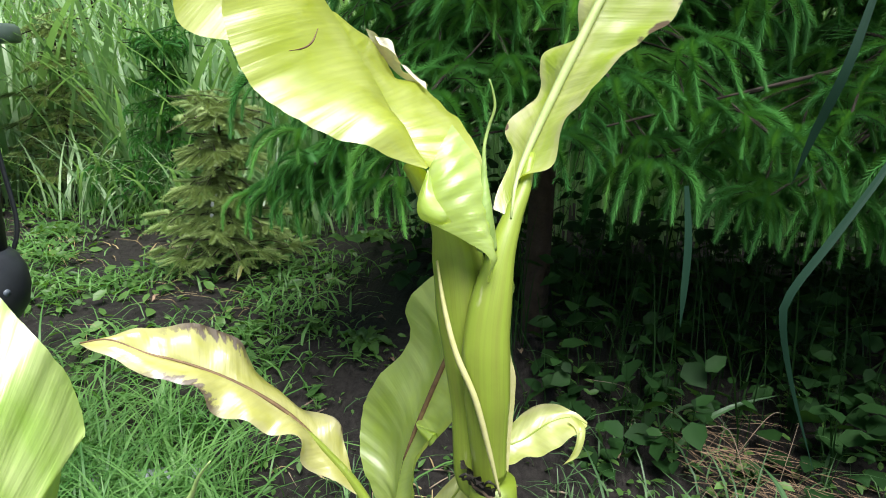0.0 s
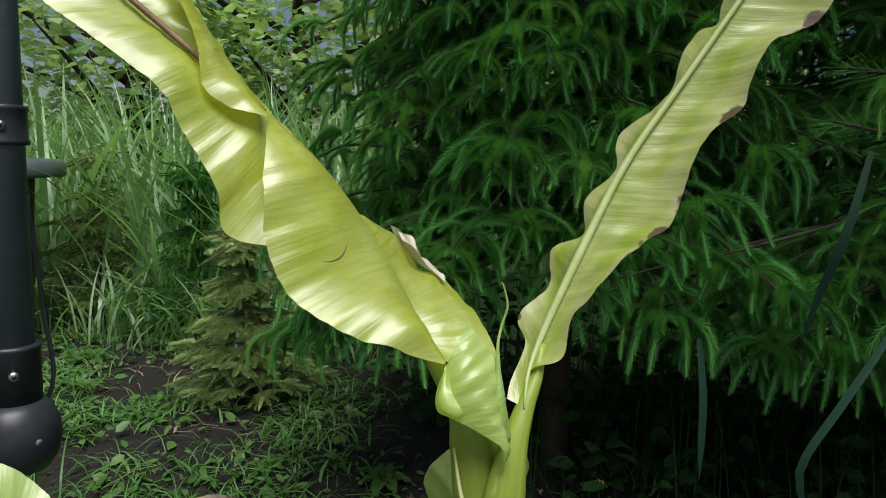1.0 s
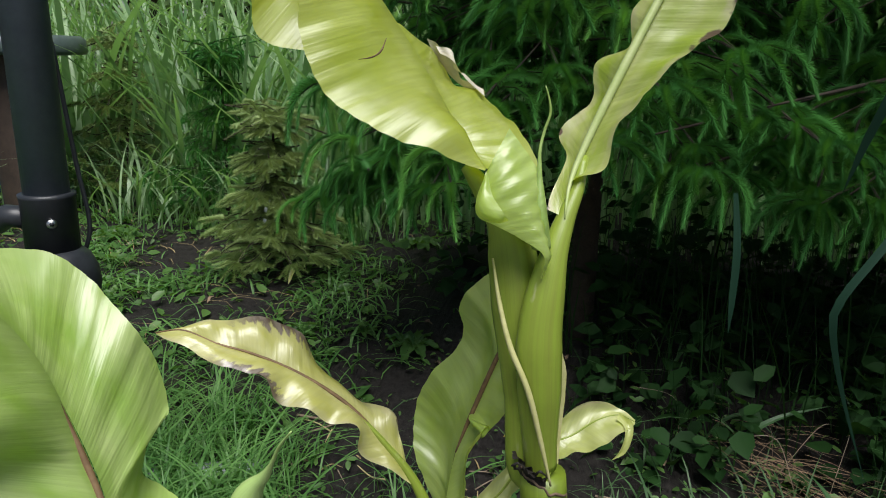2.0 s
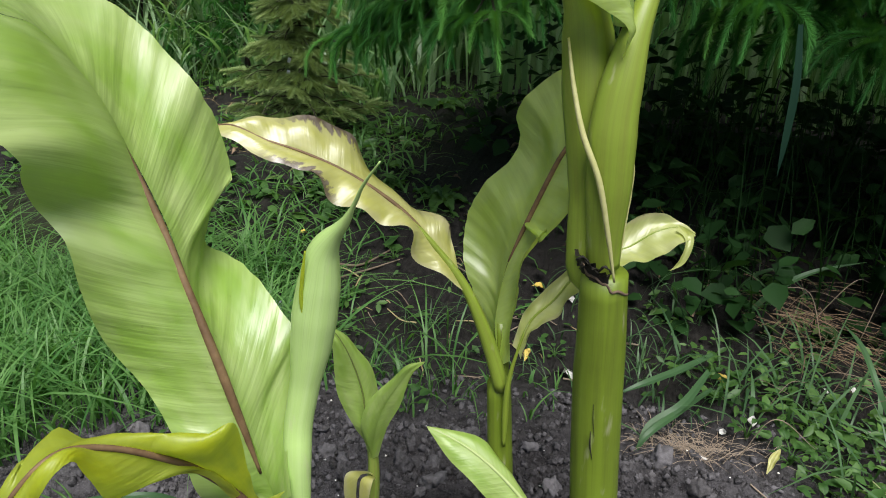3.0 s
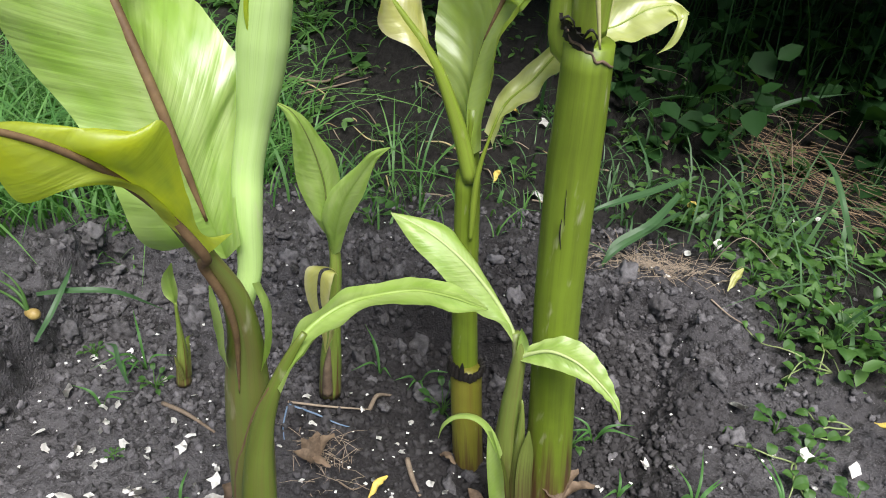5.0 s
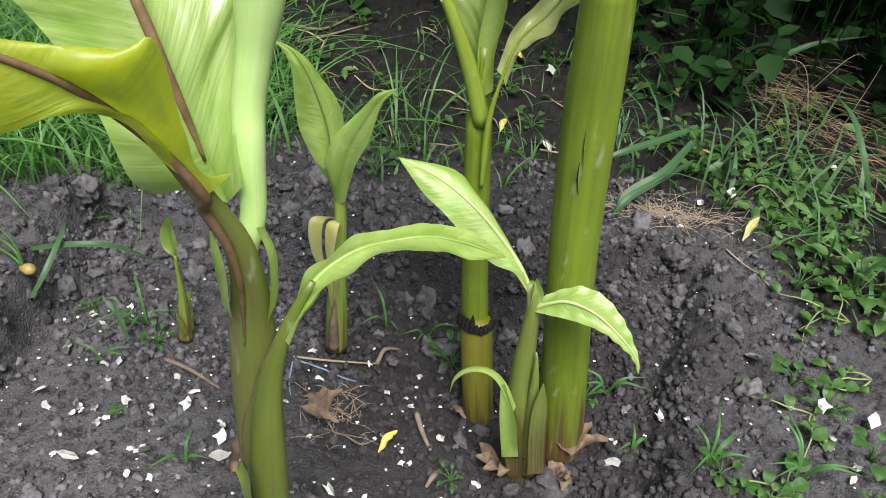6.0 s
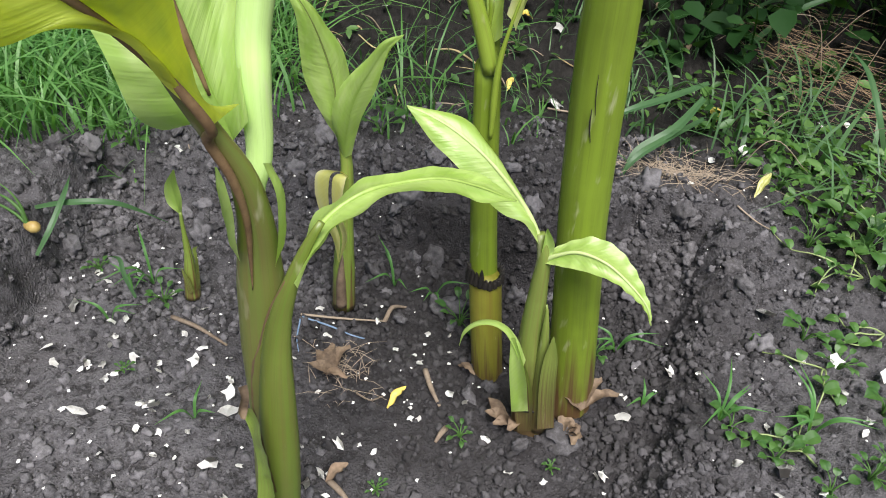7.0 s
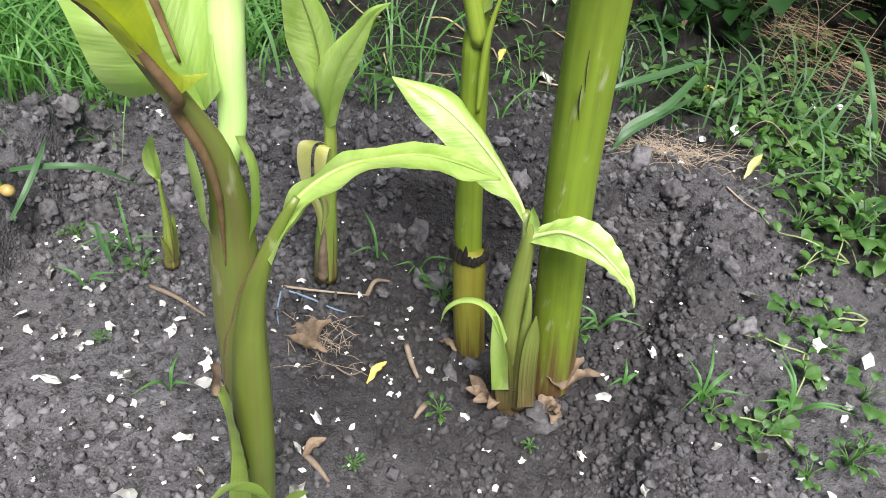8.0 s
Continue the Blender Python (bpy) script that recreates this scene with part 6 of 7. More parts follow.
for kind, at, size, spin in (("round", (0.4396, 1.048, 0.03), 0.08, 0.3), ("round", (0.3266, 0.8776, 0.03), 0.055, 2.0), ("round", (0.3706, 0.8431, 0.03), 0.05, 1.0), ("oval", (0.4787, 1.011, 0.04), 0.06, 0.5), ("oval", (0.4674, 0.8353, 0.03), 0.055, 0.1),
                             ("round", (0.4241, 0.814, 0.03), 0.05, 1.9), ("round", (0.5128, 0.9411, 0.05), 0.08, 2.6), ("oval", (0.4918, 0.8632, 0.03), 0.05, 4.0), ("round", (-0.2078, 1.331, 0.01), 0.06, 1.3), ("round", (0.0375, 1.645, 0.01), 0.055, 0.9),
                             ("round", (-0.022, 1.76, 0.01), 0.05, 2.2), ("round", (0.0637, 1.879, 0.01), 0.06, 0.2), ("oval", (-0.0127, 1.017, -0.03), 0.055, 1.0), ("oval", (-0.5648, 1.173, 0.02), 0.06, 0.2), ("oval", (-0.4001, 0.9275, 0), 0.035, 1.2),
                             ("oval", (-0.5227, 0.9762, 0), 0.03, 2.2), ("oval", (-0.3905, 0.8074, 0), 0.02, 2.0), ("oval", (-0.0605, 0.7361, -0.01), 0.02, 0.4), ("oval", (0.0187, 0.8317, -0.02), 0.028, 0.7), ("oval", (0.1713, 0.9864, -0.02), 0.04, 0.2),
                             ("oval", (0.1291, 0.8093, -0.02), 0.018, 1.7), ("oval", (0.4416, 1.348, 0.03), 0.07, 1.7), ("oval", (0.4657, 1.215, 0.03), 0.07, 0.7), ("round", (0.5426, 1.215, 0.04), 0.08, 3.7), ("oval", (0.5264, 1.347, 0.04), 0.07, 2.7),
                             ("oval", (0.389, 1.425, 0.02), 0.06, 3.1), ("rosette", (-0.3211, 2.155, 0.15), 0.16, 0.4), ("rosette", (-1.777, 2.979, 0.17), 0.2, 1.4), ("oval", (-0.5786, 2.042, 0.13), 0.07, 0.4), ("oval", (-0.6919, 2.582, 0.16), 0.1, 2.4),
                             ("oval", (-0.6091, 2.188, 0.1), 0.09, 0.4), ("rosette", (-0.4822, 2.195, 0.1), 0.1, 0.9), ("oval", (-0.3956, 1.919, 0.1), 0.06, 1.9), ("rosette", (-1.095, 2.671, 0.17), 0.14, 1.9)):
    weed(kind, at, size * (0.55 if at[0] > 0.25 and at[1] < 1.05 else 0.75), spin)
for k in range(18):
    weed("vine", (rng.uniform(0.38, 1.3), rng.uniform(1.72, 2.25)), rng.uniform(0.08, 0.17), rng.uniform(0, 6.28))
for k in range(30):
    weed(("oval", "round", "rosette")[k % 3], (rng.uniform(-2.3, -0.4), rng.uniform(2.0, 3.4)), rng.uniform(0.06, 0.14), rng.uniform(0, 6.28))


def creeper(at, heading, length):
    """A weed creeping over the soil: pale trailing stems with a few round leaves."""
    ob = empty("weed", (at[0], at[1], ground_height(at[0], at[1])), "creeping weed with pale trailing stems and round leaves", "weed", "weeds")
    o = np.array(ob.location)
    for k in range(3):
        a, ln = heading + rng.uniform(-1.1, 1.1), length * rng.uniform(0.5, 1.1)
        line = []
        for s in np.linspace(0, 1, 6):
            x, y = o[0] + math.cos(a + 0.9 * s * (k - 1)) * ln * s, o[1] + math.sin(a + 0.9 * s * (k - 1)) * ln * s
            line.append(np.array((x, y, ground_height(x, y) + 0.004 + 0.014 * math.sin(3.14 * s) * rng.uniform(0.3, 1.2))) - o)
        bm = bmesh.new()
        tube(bm, line, (0.0013, 0.0012, 0.0008), 5, n=14)
        stem = part("stem", bm, RUNNER, ob)
        for s in range(2, 6):
            b, lf = rng.uniform(0, 6.28), rng.uniform(0.009, 0.02)
            d, sd = np.array((math.cos(b), math.sin(b), 0.3)), np.array((-math.sin(b), math.cos(b), 0.1))
            bm = bmesh.new()
            mid = [line[s], line[s] + d * lf * 0.5 + (0, 0, 0.004), line[s] + d * lf]
            for sign in (1, -1):
                sheet(bm, mid, [line[s] + sd * 0.0005 * sign, line[s] + d * lf * 0.2 + sd * lf * 0.36 * sign + (0, 0, 0.004), line[s] + d * lf * 0.68 + sd * lf * 0.4 * sign + (0, 0, 0.005), line[s] + d * lf], n=10, m=3)
            part("leaf", bm, WEED, stem)
    return ob


RUNNER = plain_material("runner_stems", (0.16, 0.24, 0.07), (0.3, 0.34, 0.15), 60, 0.6)
for at, heading, length in (((0.5317, 1.163, 0.04), 3.6, 0.13), ((0.5405, 1.067, 0.04), 3.9, 0.14), ((0.4569, 0.9981, 0.04), 3.4, 0.1), ((0.416, 0.8447, 0.04), 3.0, 0.08), ((0.5336, 1.251, 0.04), 3.8, 0.12), ((0.6028, 1.299, 0.04), 3.2, 0.14)):
    creeper(at, heading, length)


for k in range(14):
    x, y, a = rng.uniform(0.32, 0.75), rng.uniform(1.35, 1.9), rng.uniform(0, 6.28)
    ln, up = rng.uniform(0.06, 0.2), rng.uniform(0.02, 0.14)
    g = ground_height(x, y)
    twig([(x, y, g), (x + math.cos(a) * ln * 0.4, y + math.sin(a) * ln * 0.3, g + up), (x + math.cos(a + 0.5) * ln, y + math.sin(a + 0.5) * ln * 0.6, g + up * rng.uniform(0.5, 1.3))], rng.uniform(0.0006, 0.0011), TWIG, "dry_stalk", "thin brownish dry stalk among the weeds", "stalk", "dry stalks in the weeds")


def long_blade(parent, line, width, mat=GRASS_COOL):
    bm = bmesh.new()
    p = np.array(line, float) - np.array(parent.location)
    side = np.cross(p[-1] - p[0], (0.15, -0.4, 1.0))
    side = side / np.linalg.norm(side) * width * 0.5
    env = np.interp(np.linspace(0, 1, len(p)), (0, 0.35, 0.75, 1), (0.6, 1, 0.8, 0.03))[:, None]
    sheet(bm, p, p + side * env + (0, 0, width * 0.12), n=24, m=3)
    sheet(bm, p, p - side * env + (0, 0, width * 0.12), n=24, m=3)
    return part("blade", bm, mat, parent)


tuft = empty("grass_tuft", (0.3, 1.5, 0.02), "tuft of long bluish grass arching beside the tall stalk", "grass", "grass tufts")
for line, wd in (([(0.3254, 1.521, 0.1), (0.2713, 1.415, 0.09), (0.2148, 1.374, 0.06), (0.1937, 1.327, 0.02)], 0.016), ([(0.3443, 1.603, 0.09), (0.2715, 1.511, 0.1), (0.2036, 1.447, 0.1), (0.1524, 1.425, 0.08)], 0.014),
                 ([(0.3421, 1.541, 0.05), (0.2607, 1.399, 0.08), (0.2088, 1.336, 0.07), (0.1855, 1.323, 0.02)], 0.012), ([(0.4665, 1.713, 0.03), (0.484, 1.638, 0.12), (0.5001, 1.59, 0.2), (0.5306, 1.602, 0.24)], 0.012),
                 ([(0.66, 1.519, 0.03), (0.6074, 1.504, 0.12), (0.5918, 1.581, 0.16), (0.5734, 1.65, 0.17)], 0.014), ([(0.4252, 1.833, 0.03), (0.4855, 1.842, 0.12), (0.563, 1.855, 0.18), (0.6822, 1.9, 0.2)], 0.014),
                 ([(0.4075, 1.914, 0.03), (0.4599, 1.924, 0.12), (0.5304, 1.937, 0.14), (0.5998, 1.889, 0.09)], 0.012)):
    long_blade(tuft, line, wd)
left_tuft = empty("grass_tuft", (-0.62, 1.02, 0.05), "long grass blades lying over the bed's rim", "grass", "grass tufts")
for line, wd in (([(-0.6138, 0.9829, 0.06), (-0.5389, 0.9789, 0.09), (-0.4864, 1.004, 0.08), (-0.4498, 1.05, 0.02)], 0.009), ([(-0.5546, 0.9128, 0.05), (-0.5418, 0.9369, 0.08), (-0.5453, 0.9816, 0.1), (-0.5613, 1.022, 0.1)], 0.008),
                 ([(-0.5935, 1.109, 0.03), (-0.6107, 1.103, 0.05), (-0.6432, 1.099, 0.05), (-0.6634, 1.085, 0.04)], 0.006), ([(-0.4335, 0.9176, -0), (-0.446, 0.9249, 0.03), (-0.4534, 0.9331, 0.05), (-0.4611, 0.9245, 0.06)], 0.006)):
    long_blade(left_tuft, line, wd)
for at, n_, hgt in (((0.2346, 0.9177, -0.03), 4, 0.03), ((-0.2824, 0.7652, 0), 3, 0.035), ((-0.434, 0.9621, -0), 5, 0.06), ((-0.4559, 0.944, 0), 4, 0.05), ((0.3142, 0.8871, 0.04), 6, 0.06), ((0.4173, 0.8905, 0.04), 6, 0.07), ((-0.1155, 1.053, 0), 4, 0.05), ((-0.0595, 1.066, -0.03), 4, 0.05), ((-0.4509, 0.8809, 0), 3, 0.04), ((0.2007, 1.005, -0.02), 5, 0.05)):
    t2 = empty("grass_tuft", (at[0], at[1], ground_height(at[0], at[1])), "small thin grass tuft growing in the soil", "grass", "grass tufts")
    for k in range(n_):
        a, ln = rng.uniform(0, 6.28), hgt * rng.uniform(0.7, 1.3)
        o = np.array(t2.location)
        long_blade(t2, [o - (0, 0, 0.003), o + (math.cos(a) * ln * 0.3, math.sin(a) * ln * 0.3, ln * 0.6), o + (math.cos(a) * ln, math.sin(a) * ln, ln * 0.7)], 0.004, GRASS)

flower = empty("dandelion", on_ground((-1.222, 1.765, 0.05)), "yellow dandelion flower in the long grass", "flower")
bm = bmesh.new()
tube(bm, [(0, 0, -0.01), (0.004, 0, 0.05), (0.002, -0.004, 0.1)], (0.002, 0.002, 0.0018), 7)
part("stem", bm, WEED, flower)
bm = bmesh.new()
for k in range(70):
    a, e = rng.uniform(0, 6.28), rng.uniform(0.15, 1.4)
    d = np.array((math.cos(a) * math.cos(e), math.sin(a) * math.cos(e), math.sin(e) * 0.7)) * 0.022
    s = np.array((-math.sin(a), math.cos(a), 0)) * 0.0018
    o = np.array((0.002, -0.004, 0.1))
    bm.faces.new([bm.verts.new(q) for q in (o - s * 0.4, o + s * 0.4, o + d + s, o + d - s)])
part("petals", bm, PETAL, flower, "dense yellow petals")

slab_at = on_ground((-0.7035, 1.621, 0.03), 0.0)
slab = finish("edging_strip", (lambda b: (bmesh.ops.create_cube(b, size=1, matrix=Matrix.Diagonal((0.3, 0.05, 0.012, 1))), bmesh.ops.bevel(b, geom=b.edges[:], offset=0.003, segments=2, affect="EDGES"), b)[2])(bmesh.new()), GREY)
slab.location, slab.rotation_euler = (slab_at[0], slab_at[1], slab_at[2] + 0.012), (0.05, 0, 0.35)
tagged(slab, "pale blue-grey strip lying in the long grass", "edging")

# ---- spruce ----


def needle_shoot(verts, faces, line, length, per_m, long=0.0155, thick=0.0011):
    """Needles in a spiral round a thin twig that follows the line, pointing forwards, longest on the upper side."""
    n = max(8, int(per_m * length))
    p = curve(line, n)
    tan = np.gradient(p, axis=0)
    tan /= np.maximum(np.linalg.norm(tan, axis=1), 1e-9)[:, None]
    for i in range(n):
        t = tan[i]
        s = np.cross(t, (0.1, 0.2, 1.0))
        s /= np.linalg.norm(s)
        u = np.cross(s, t)
        ang = i * 2.39996 + rng.uniform(-0.25, 0.25)
        r = s * math.cos(ang) + u * (math.sin(ang) * 0.8 + 0.12)
        f = i / n
        ln = long * rng.uniform(0.9, 1.08) * (1 - 0.35 * f ** 6) * min(1.0, 0.55 + 5 * f)
        d = t * (0.62 + 0.9 * f ** 6) + r * 0.9
        d = d / np.linalg.norm(d) * ln
        w0 = np.cross(d, r)
        w0 = w0 / max(np.linalg.norm(w0), 1e-9) * thick
        k = len(verts)
        verts.extend((tuple(p[i] - w0), tuple(p[i] + w0), tuple(p[i] + d)))
        faces.append((k, k + 1, k + 2))


def spray_mesh(seed, mat, dense=1750, whorl=4, sag=1.0, size=0.125, pairs=2):
    """A branch end: a needled twig with pairs of side shoots and a whorl of shoots at its tip, all arching over and hanging."""
    global rng
    keep, rng = rng, np.random.default_rng(seed)
    verts, faces, stems = [], [], []
    step = size * 0.72
    starts = []
    for k in range(whorl):
        yaw = (k - (whorl - 1) / 2) * 2.5 / whorl + rng.uniform(-0.15, 0.15)
        starts.append((np.zeros(3), yaw, size * rng.uniform(0.85, 1.2) * (1.1 - 0.22 * abs(yaw)), 0.75))
    for j in range(1, pairs + 1):
        for sign in (-1, 1):
            starts.append((np.array((-step * (j + rng.uniform(-0.25, 0.25)), 0, 0.012 * j)), sign * rng.uniform(0.95, 1.3), size * rng.uniform(0.75, 1.05), 1.15))
    for at, yaw, ln, hang in starts:
        d = np.array((math.cos(yaw), math.sin(yaw), 0.0))
        g = sag * hang * rng.uniform(0.75, 1.2)
        line = [at, at + d * ln * 0.3 + (0, 0, 0.05 * ln), at + d * ln * (0.62 - 0.06 * g) + (0, 0, -0.16 * ln * g), at + d * ln * (0.9 - 0.26 * g) + (0, 0, -0.58 * ln * g)]
        needle_shoot(verts, faces, line, ln, dense)
        stems.append(line)
    axis = [np.array((-step * (pairs + 0.9), 0, 0.0)), np.array((-step * pairs * 0.5, 0, 0.014 * pairs)), np.zeros(3)]
    needle_shoot(verts, faces, axis, step * (pairs + 0.9), dense * 0.7)
    bm = bmesh.new()
    tube(bm, axis, (0.0028, 0.0022, 0.0026), 5, n=7)
    for line in stems:
        tube(bm, line, (0.0014, 0.001, 0.0006), 3, n=5, caps=False)
    bm.verts.index_update()
    first = len(verts)
    verts += [tuple(v.co) for v in bm.verts]
    twigs = [tuple(first + v.index for v in f.verts) for f in bm.faces]
    bm.free()
    me = bpy.data.meshes.new("branchlet")
    me.from_pydata(verts, [], faces + twigs)
    me.materials.append(mat)
    me.materials.append(LIMB)
    me.polygons.foreach_set("material_index", np.array([0] * len(faces) + [1] * len(twigs), dtype=np.int32))
    rng = keep
    return me


SPRAYS = [spray_mesh(100 + k, NEEDLE_FRESH if k == 3 else NEEDLE, 2300, 3 + k % 3, 0.6 + 0.09 * k, 0.12 + 0.01 * (k % 3), 2) for k in range(6)]
SPRAYS_INNER = [spray_mesh(150 + k, NEEDLE, 420, 5, 0.9, 0.17, 1) for k in range(3)]
SPRAYS_PALE = [spray_mesh(200 + k, NEEDLE_PALE, 1500, 5, 0.15, 0.085, 2) for k in range(2)]


def put_spray(parent, sprays, k, at, heading, pitch, roll, size):
    ob = new("branchlet", sprays[k % len(sprays)])
    ob.parent = parent
    ob.matrix_basis = Matrix.Translation(at) @ Euler((roll, pitch, heading)).to_matrix().to_4x4() @ Matrix.Scale(size, 4)
    return ob


def conifer(name, at, height, radius, first, layers, per_layer, label, sprays, seed, arc=(0, 6.283), trunk=0.05, size=1.0, spread=3, sag=0.3, dense=None):
    """Trunk, tiers of drooping limbs and needle sprays on their outer halves."""
    global rng
    keep, rng = rng, np.random.default_rng(seed)
    z0 = ground_height(at[0], at[1])
    tree = empty(name, (at[0], at[1], z0), label, "tree")
    bm = bmesh.new()
    tube(bm, [(0, 0, -0.05), (0.01, 0, height * 0.4), (0, 0.01, height * 0.75), (0, 0, height)], (trunk * 1.15, trunk * 0.8, trunk * 0.45, 0.004), 14, n=30)
    part("trunk", bm, BARK, tree, "rough brown trunk")
    count = 0
    for i in range(layers):
        f = i / max(1, layers - 1)
        z = first + (height - first) * f ** 1.15
        if dense:
            z = first + dense[0] * i / dense[1] if i <= dense[1] else first + dense[0] + (height - first - dense[0]) * (i - dense[1]) / (layers - dense[1])
            f = (z - first) / (height - first)
        reach = radius * (1 - f ** 1.4 * 0.9) * (0.9 + 0.1 * math.sin(i * 2.3))
        for j in range(per_layer if not dense or i <= dense[1] else per_layer // 2):
            a = arc[0] + (arc[1] - arc[0]) * (j + 0.5 * (i % 2) + rng.uniform(-0.25, 0.25)) / (per_layer if not dense or i <= dense[1] else per_layer // 2)
            r = reach * rng.uniform(0.82, 1.1)
            d = np.array((math.cos(a), math.sin(a), 0))
            drop = -r * sag * rng.uniform(0.7, 1.2)
            line = [(0, 0, z), d * r * 0.35 + (0, 0, z + 0.03), d * r * 0.7 + (0, 0, z + drop * 0.5), d * r + (0, 0, z + drop)]
            bm = bmesh.new()
            tube(bm, line, (0.007 * trunk / 0.05, 0.003 * trunk / 0.05, 0.0018, 0.0012), 6, n=9)
            limb = part("limb", bm, LIMB, tree)
            c = curve(line, 11)
            for k in range(spread if not dense or i <= dense[1] else 2):
                g = 1.0 - 0.68 * k / spread * rng.uniform(0.8, 1.15)
                p = c[int(np.clip(g * 10, 0, 10))]
                turn = 0 if k == 0 else (1 if k % 2 else -1) * rng.uniform(0.3, 1.1)
                side = np.array((-d[1], d[0], 0)) * math.sin(turn) * 0.09 + (0, 0, rng.uniform(-0.03, 0.03))
                put_spray(limb, sprays, int(rng.integers(0, 60)), p + side * (k > 0), a + turn, rng.uniform(-0.05, 0.4) if sprays is SPRAYS else rng.uniform(-0.15, 0.4), rng.uniform(-0.3, 0.3), size * rng.uniform(0.85, 1.2))
                count += 1
            for k in range(2 if sprays is SPRAYS and spread > 2 else 0):
                p = c[int(rng.integers(2, 7))]
                put_spray(limb, SPRAYS_INNER, k, p + rng.normal(0, 0.03, 3), a + rng.uniform(-1.2, 1.2), rng.uniform(-0.3, 0.8), rng.uniform(-0.5, 0.5), size * rng.uniform(0.9, 1.2))
    rng = keep
    return tree


spruce = conifer("spruce", (0.13, 2.3), 3.0, 0.74, 0.74, 13, 12, "dense dark green spruce with drooping needle sprays", SPRAYS, 5, arc=(-3.9, 0.75), trunk=0.034, spread=3, size=1.15, dense=(0.95, 9), sag=0.26)
spruce_far = conifer("spruce", (1.2, 2.25), 3.2, 0.92, 0.7, 12, 10, "dark green spruce with drooping needle sprays at the bed's end", SPRAYS, 6, arc=(-4.2, 0.3), trunk=0.06, spread=3, size=1.15, dense=(1.0, 9), sag=0.26)
# low branches hanging in front of the shade
for at, heading in (((0.46, 1.87, 0.66), 4.2), ((0.33, 1.8, 0.73), 4.5), ((0.6, 1.75, 0.7), 4.3), ((0.76, 1.82, 0.64), 4.7), ((0.24, 1.74, 0.8), 4.6), ((0.9, 1.72, 0.74), 4.4), ((0.68, 1.62, 0.84), 4.2), ((0.42, 1.68, 0.86), 4.8), ((1.02, 1.66, 0.62), 4.5)):
    o = np.array(at) - np.array(spruce_far.location)
    bm = bmesh.new()
    tube(bm, [(0, 0, 0.85), o * 0.5 + (0, 0, 0.42), o], (0.012, 0.006, 0.002), 6, n=10)
    limb = part("limb", bm, LIMB, spruce_far)
    for k in range(4):
        put_spray(limb, SPRAYS, int(heading * 10) + k, o * (1 - 0.09 * k) + (0.05 * math.sin(5 * k + heading), 0.04 * math.cos(4 * k), 0.035 * k), heading + 0.7 * math.sin(2.1 * k), 0.25, 0.2 * math.sin(k), 1.1)
# low branches reaching over the path
for at, heading, pitch in (((-0.5124, 1.95, 0.6142), 2.6, 0.6), ((-0.5471, 1.93, 0.5898), 3.3, 0.9), ((-0.4253, 1.9, 0.6659), 2.9, 0.5), ((-0.357, 1.85, 0.7013), 3.4, 0.7), ((-0.4472, 1.88, 0.6044), 3.9, 0.8), ((-0.2946, 1.8, 0.6516), 4.2, 0.8), ((-0.15, 1.62, 0.6914), 4.4, 0.7)):
    o = np.array(at) - np.array(spruce.location)
    bm = bmesh.new()
    tube(bm, [(0, 0, 0.72), o * 0.5 + (0, 0, 0.34), o], (0.012, 0.007, 0.002), 6, n=10)
    limb = part("limb", bm, LIMB, spruce)
    for k in range(5):
        put_spray(limb, SPRAYS, int(heading * 10) + k, o * (1 - 0.06 * k) + (0.03 * math.sin(5 * k + heading), 0.05 * math.cos(4 * k), 0.045 * k), heading + 0.7 * math.sin(2.1 * k), pitch * 0.35, 0.2 * math.sin(k), 1.0)

sapling = conifer("conifer_sapling", (-0.92, 2.62), 0.52, 0.23, 0.08, 5, 7, "small pale green conifer sapling beside the path", SPRAYS_PALE, 7, trunk=0.012, size=1.0, spread=3, sag=-0.1)
conifer("conifer_sapling", (-2.1, 3.55), 0.75, 0.32, 0.1, 6, 6, "yellowish thin conifer sapling in front of the reeds", SPRAYS_PALE, 8, trunk=0.012, size=1.0, spread=2, sag=-0.15)
conifer("conifer_sapling", (-1.5, 3.4), 0.7, 0.34, 0.12, 6, 7, "small green conifer sapling in front of the reeds", SPRAYS, 9, trunk=0.012, size=0.75, spread=2, sag=0.0)

tag_at = np.array((-0.9222, 2.55, 0.4247))
label_tag = empty("plant_tag", tuple(tag_at), "small whitish printed plant tag hanging on the sapling", "tag")
for k, (dx, dz) in enumerate(((0.008, 0.03), (-0.004, 0.0), (-0.01, -0.04))):
    bm = bmesh.new()
    bmesh.ops.create_cube(bm, size=1, matrix=Matrix.Translation((dx, 0, dz)) @ Euler((0, 0.3, 0)).to_matrix().to_4x4() @ Matrix.Diagonal((0.011, 0.0015, 0.017, 1)))
    bmesh.ops.bevel(bm, geom=bm.edges[:], offset=0.0006, segments=1, affect="EDGES")
    part("label", bm, TAG, label_tag)

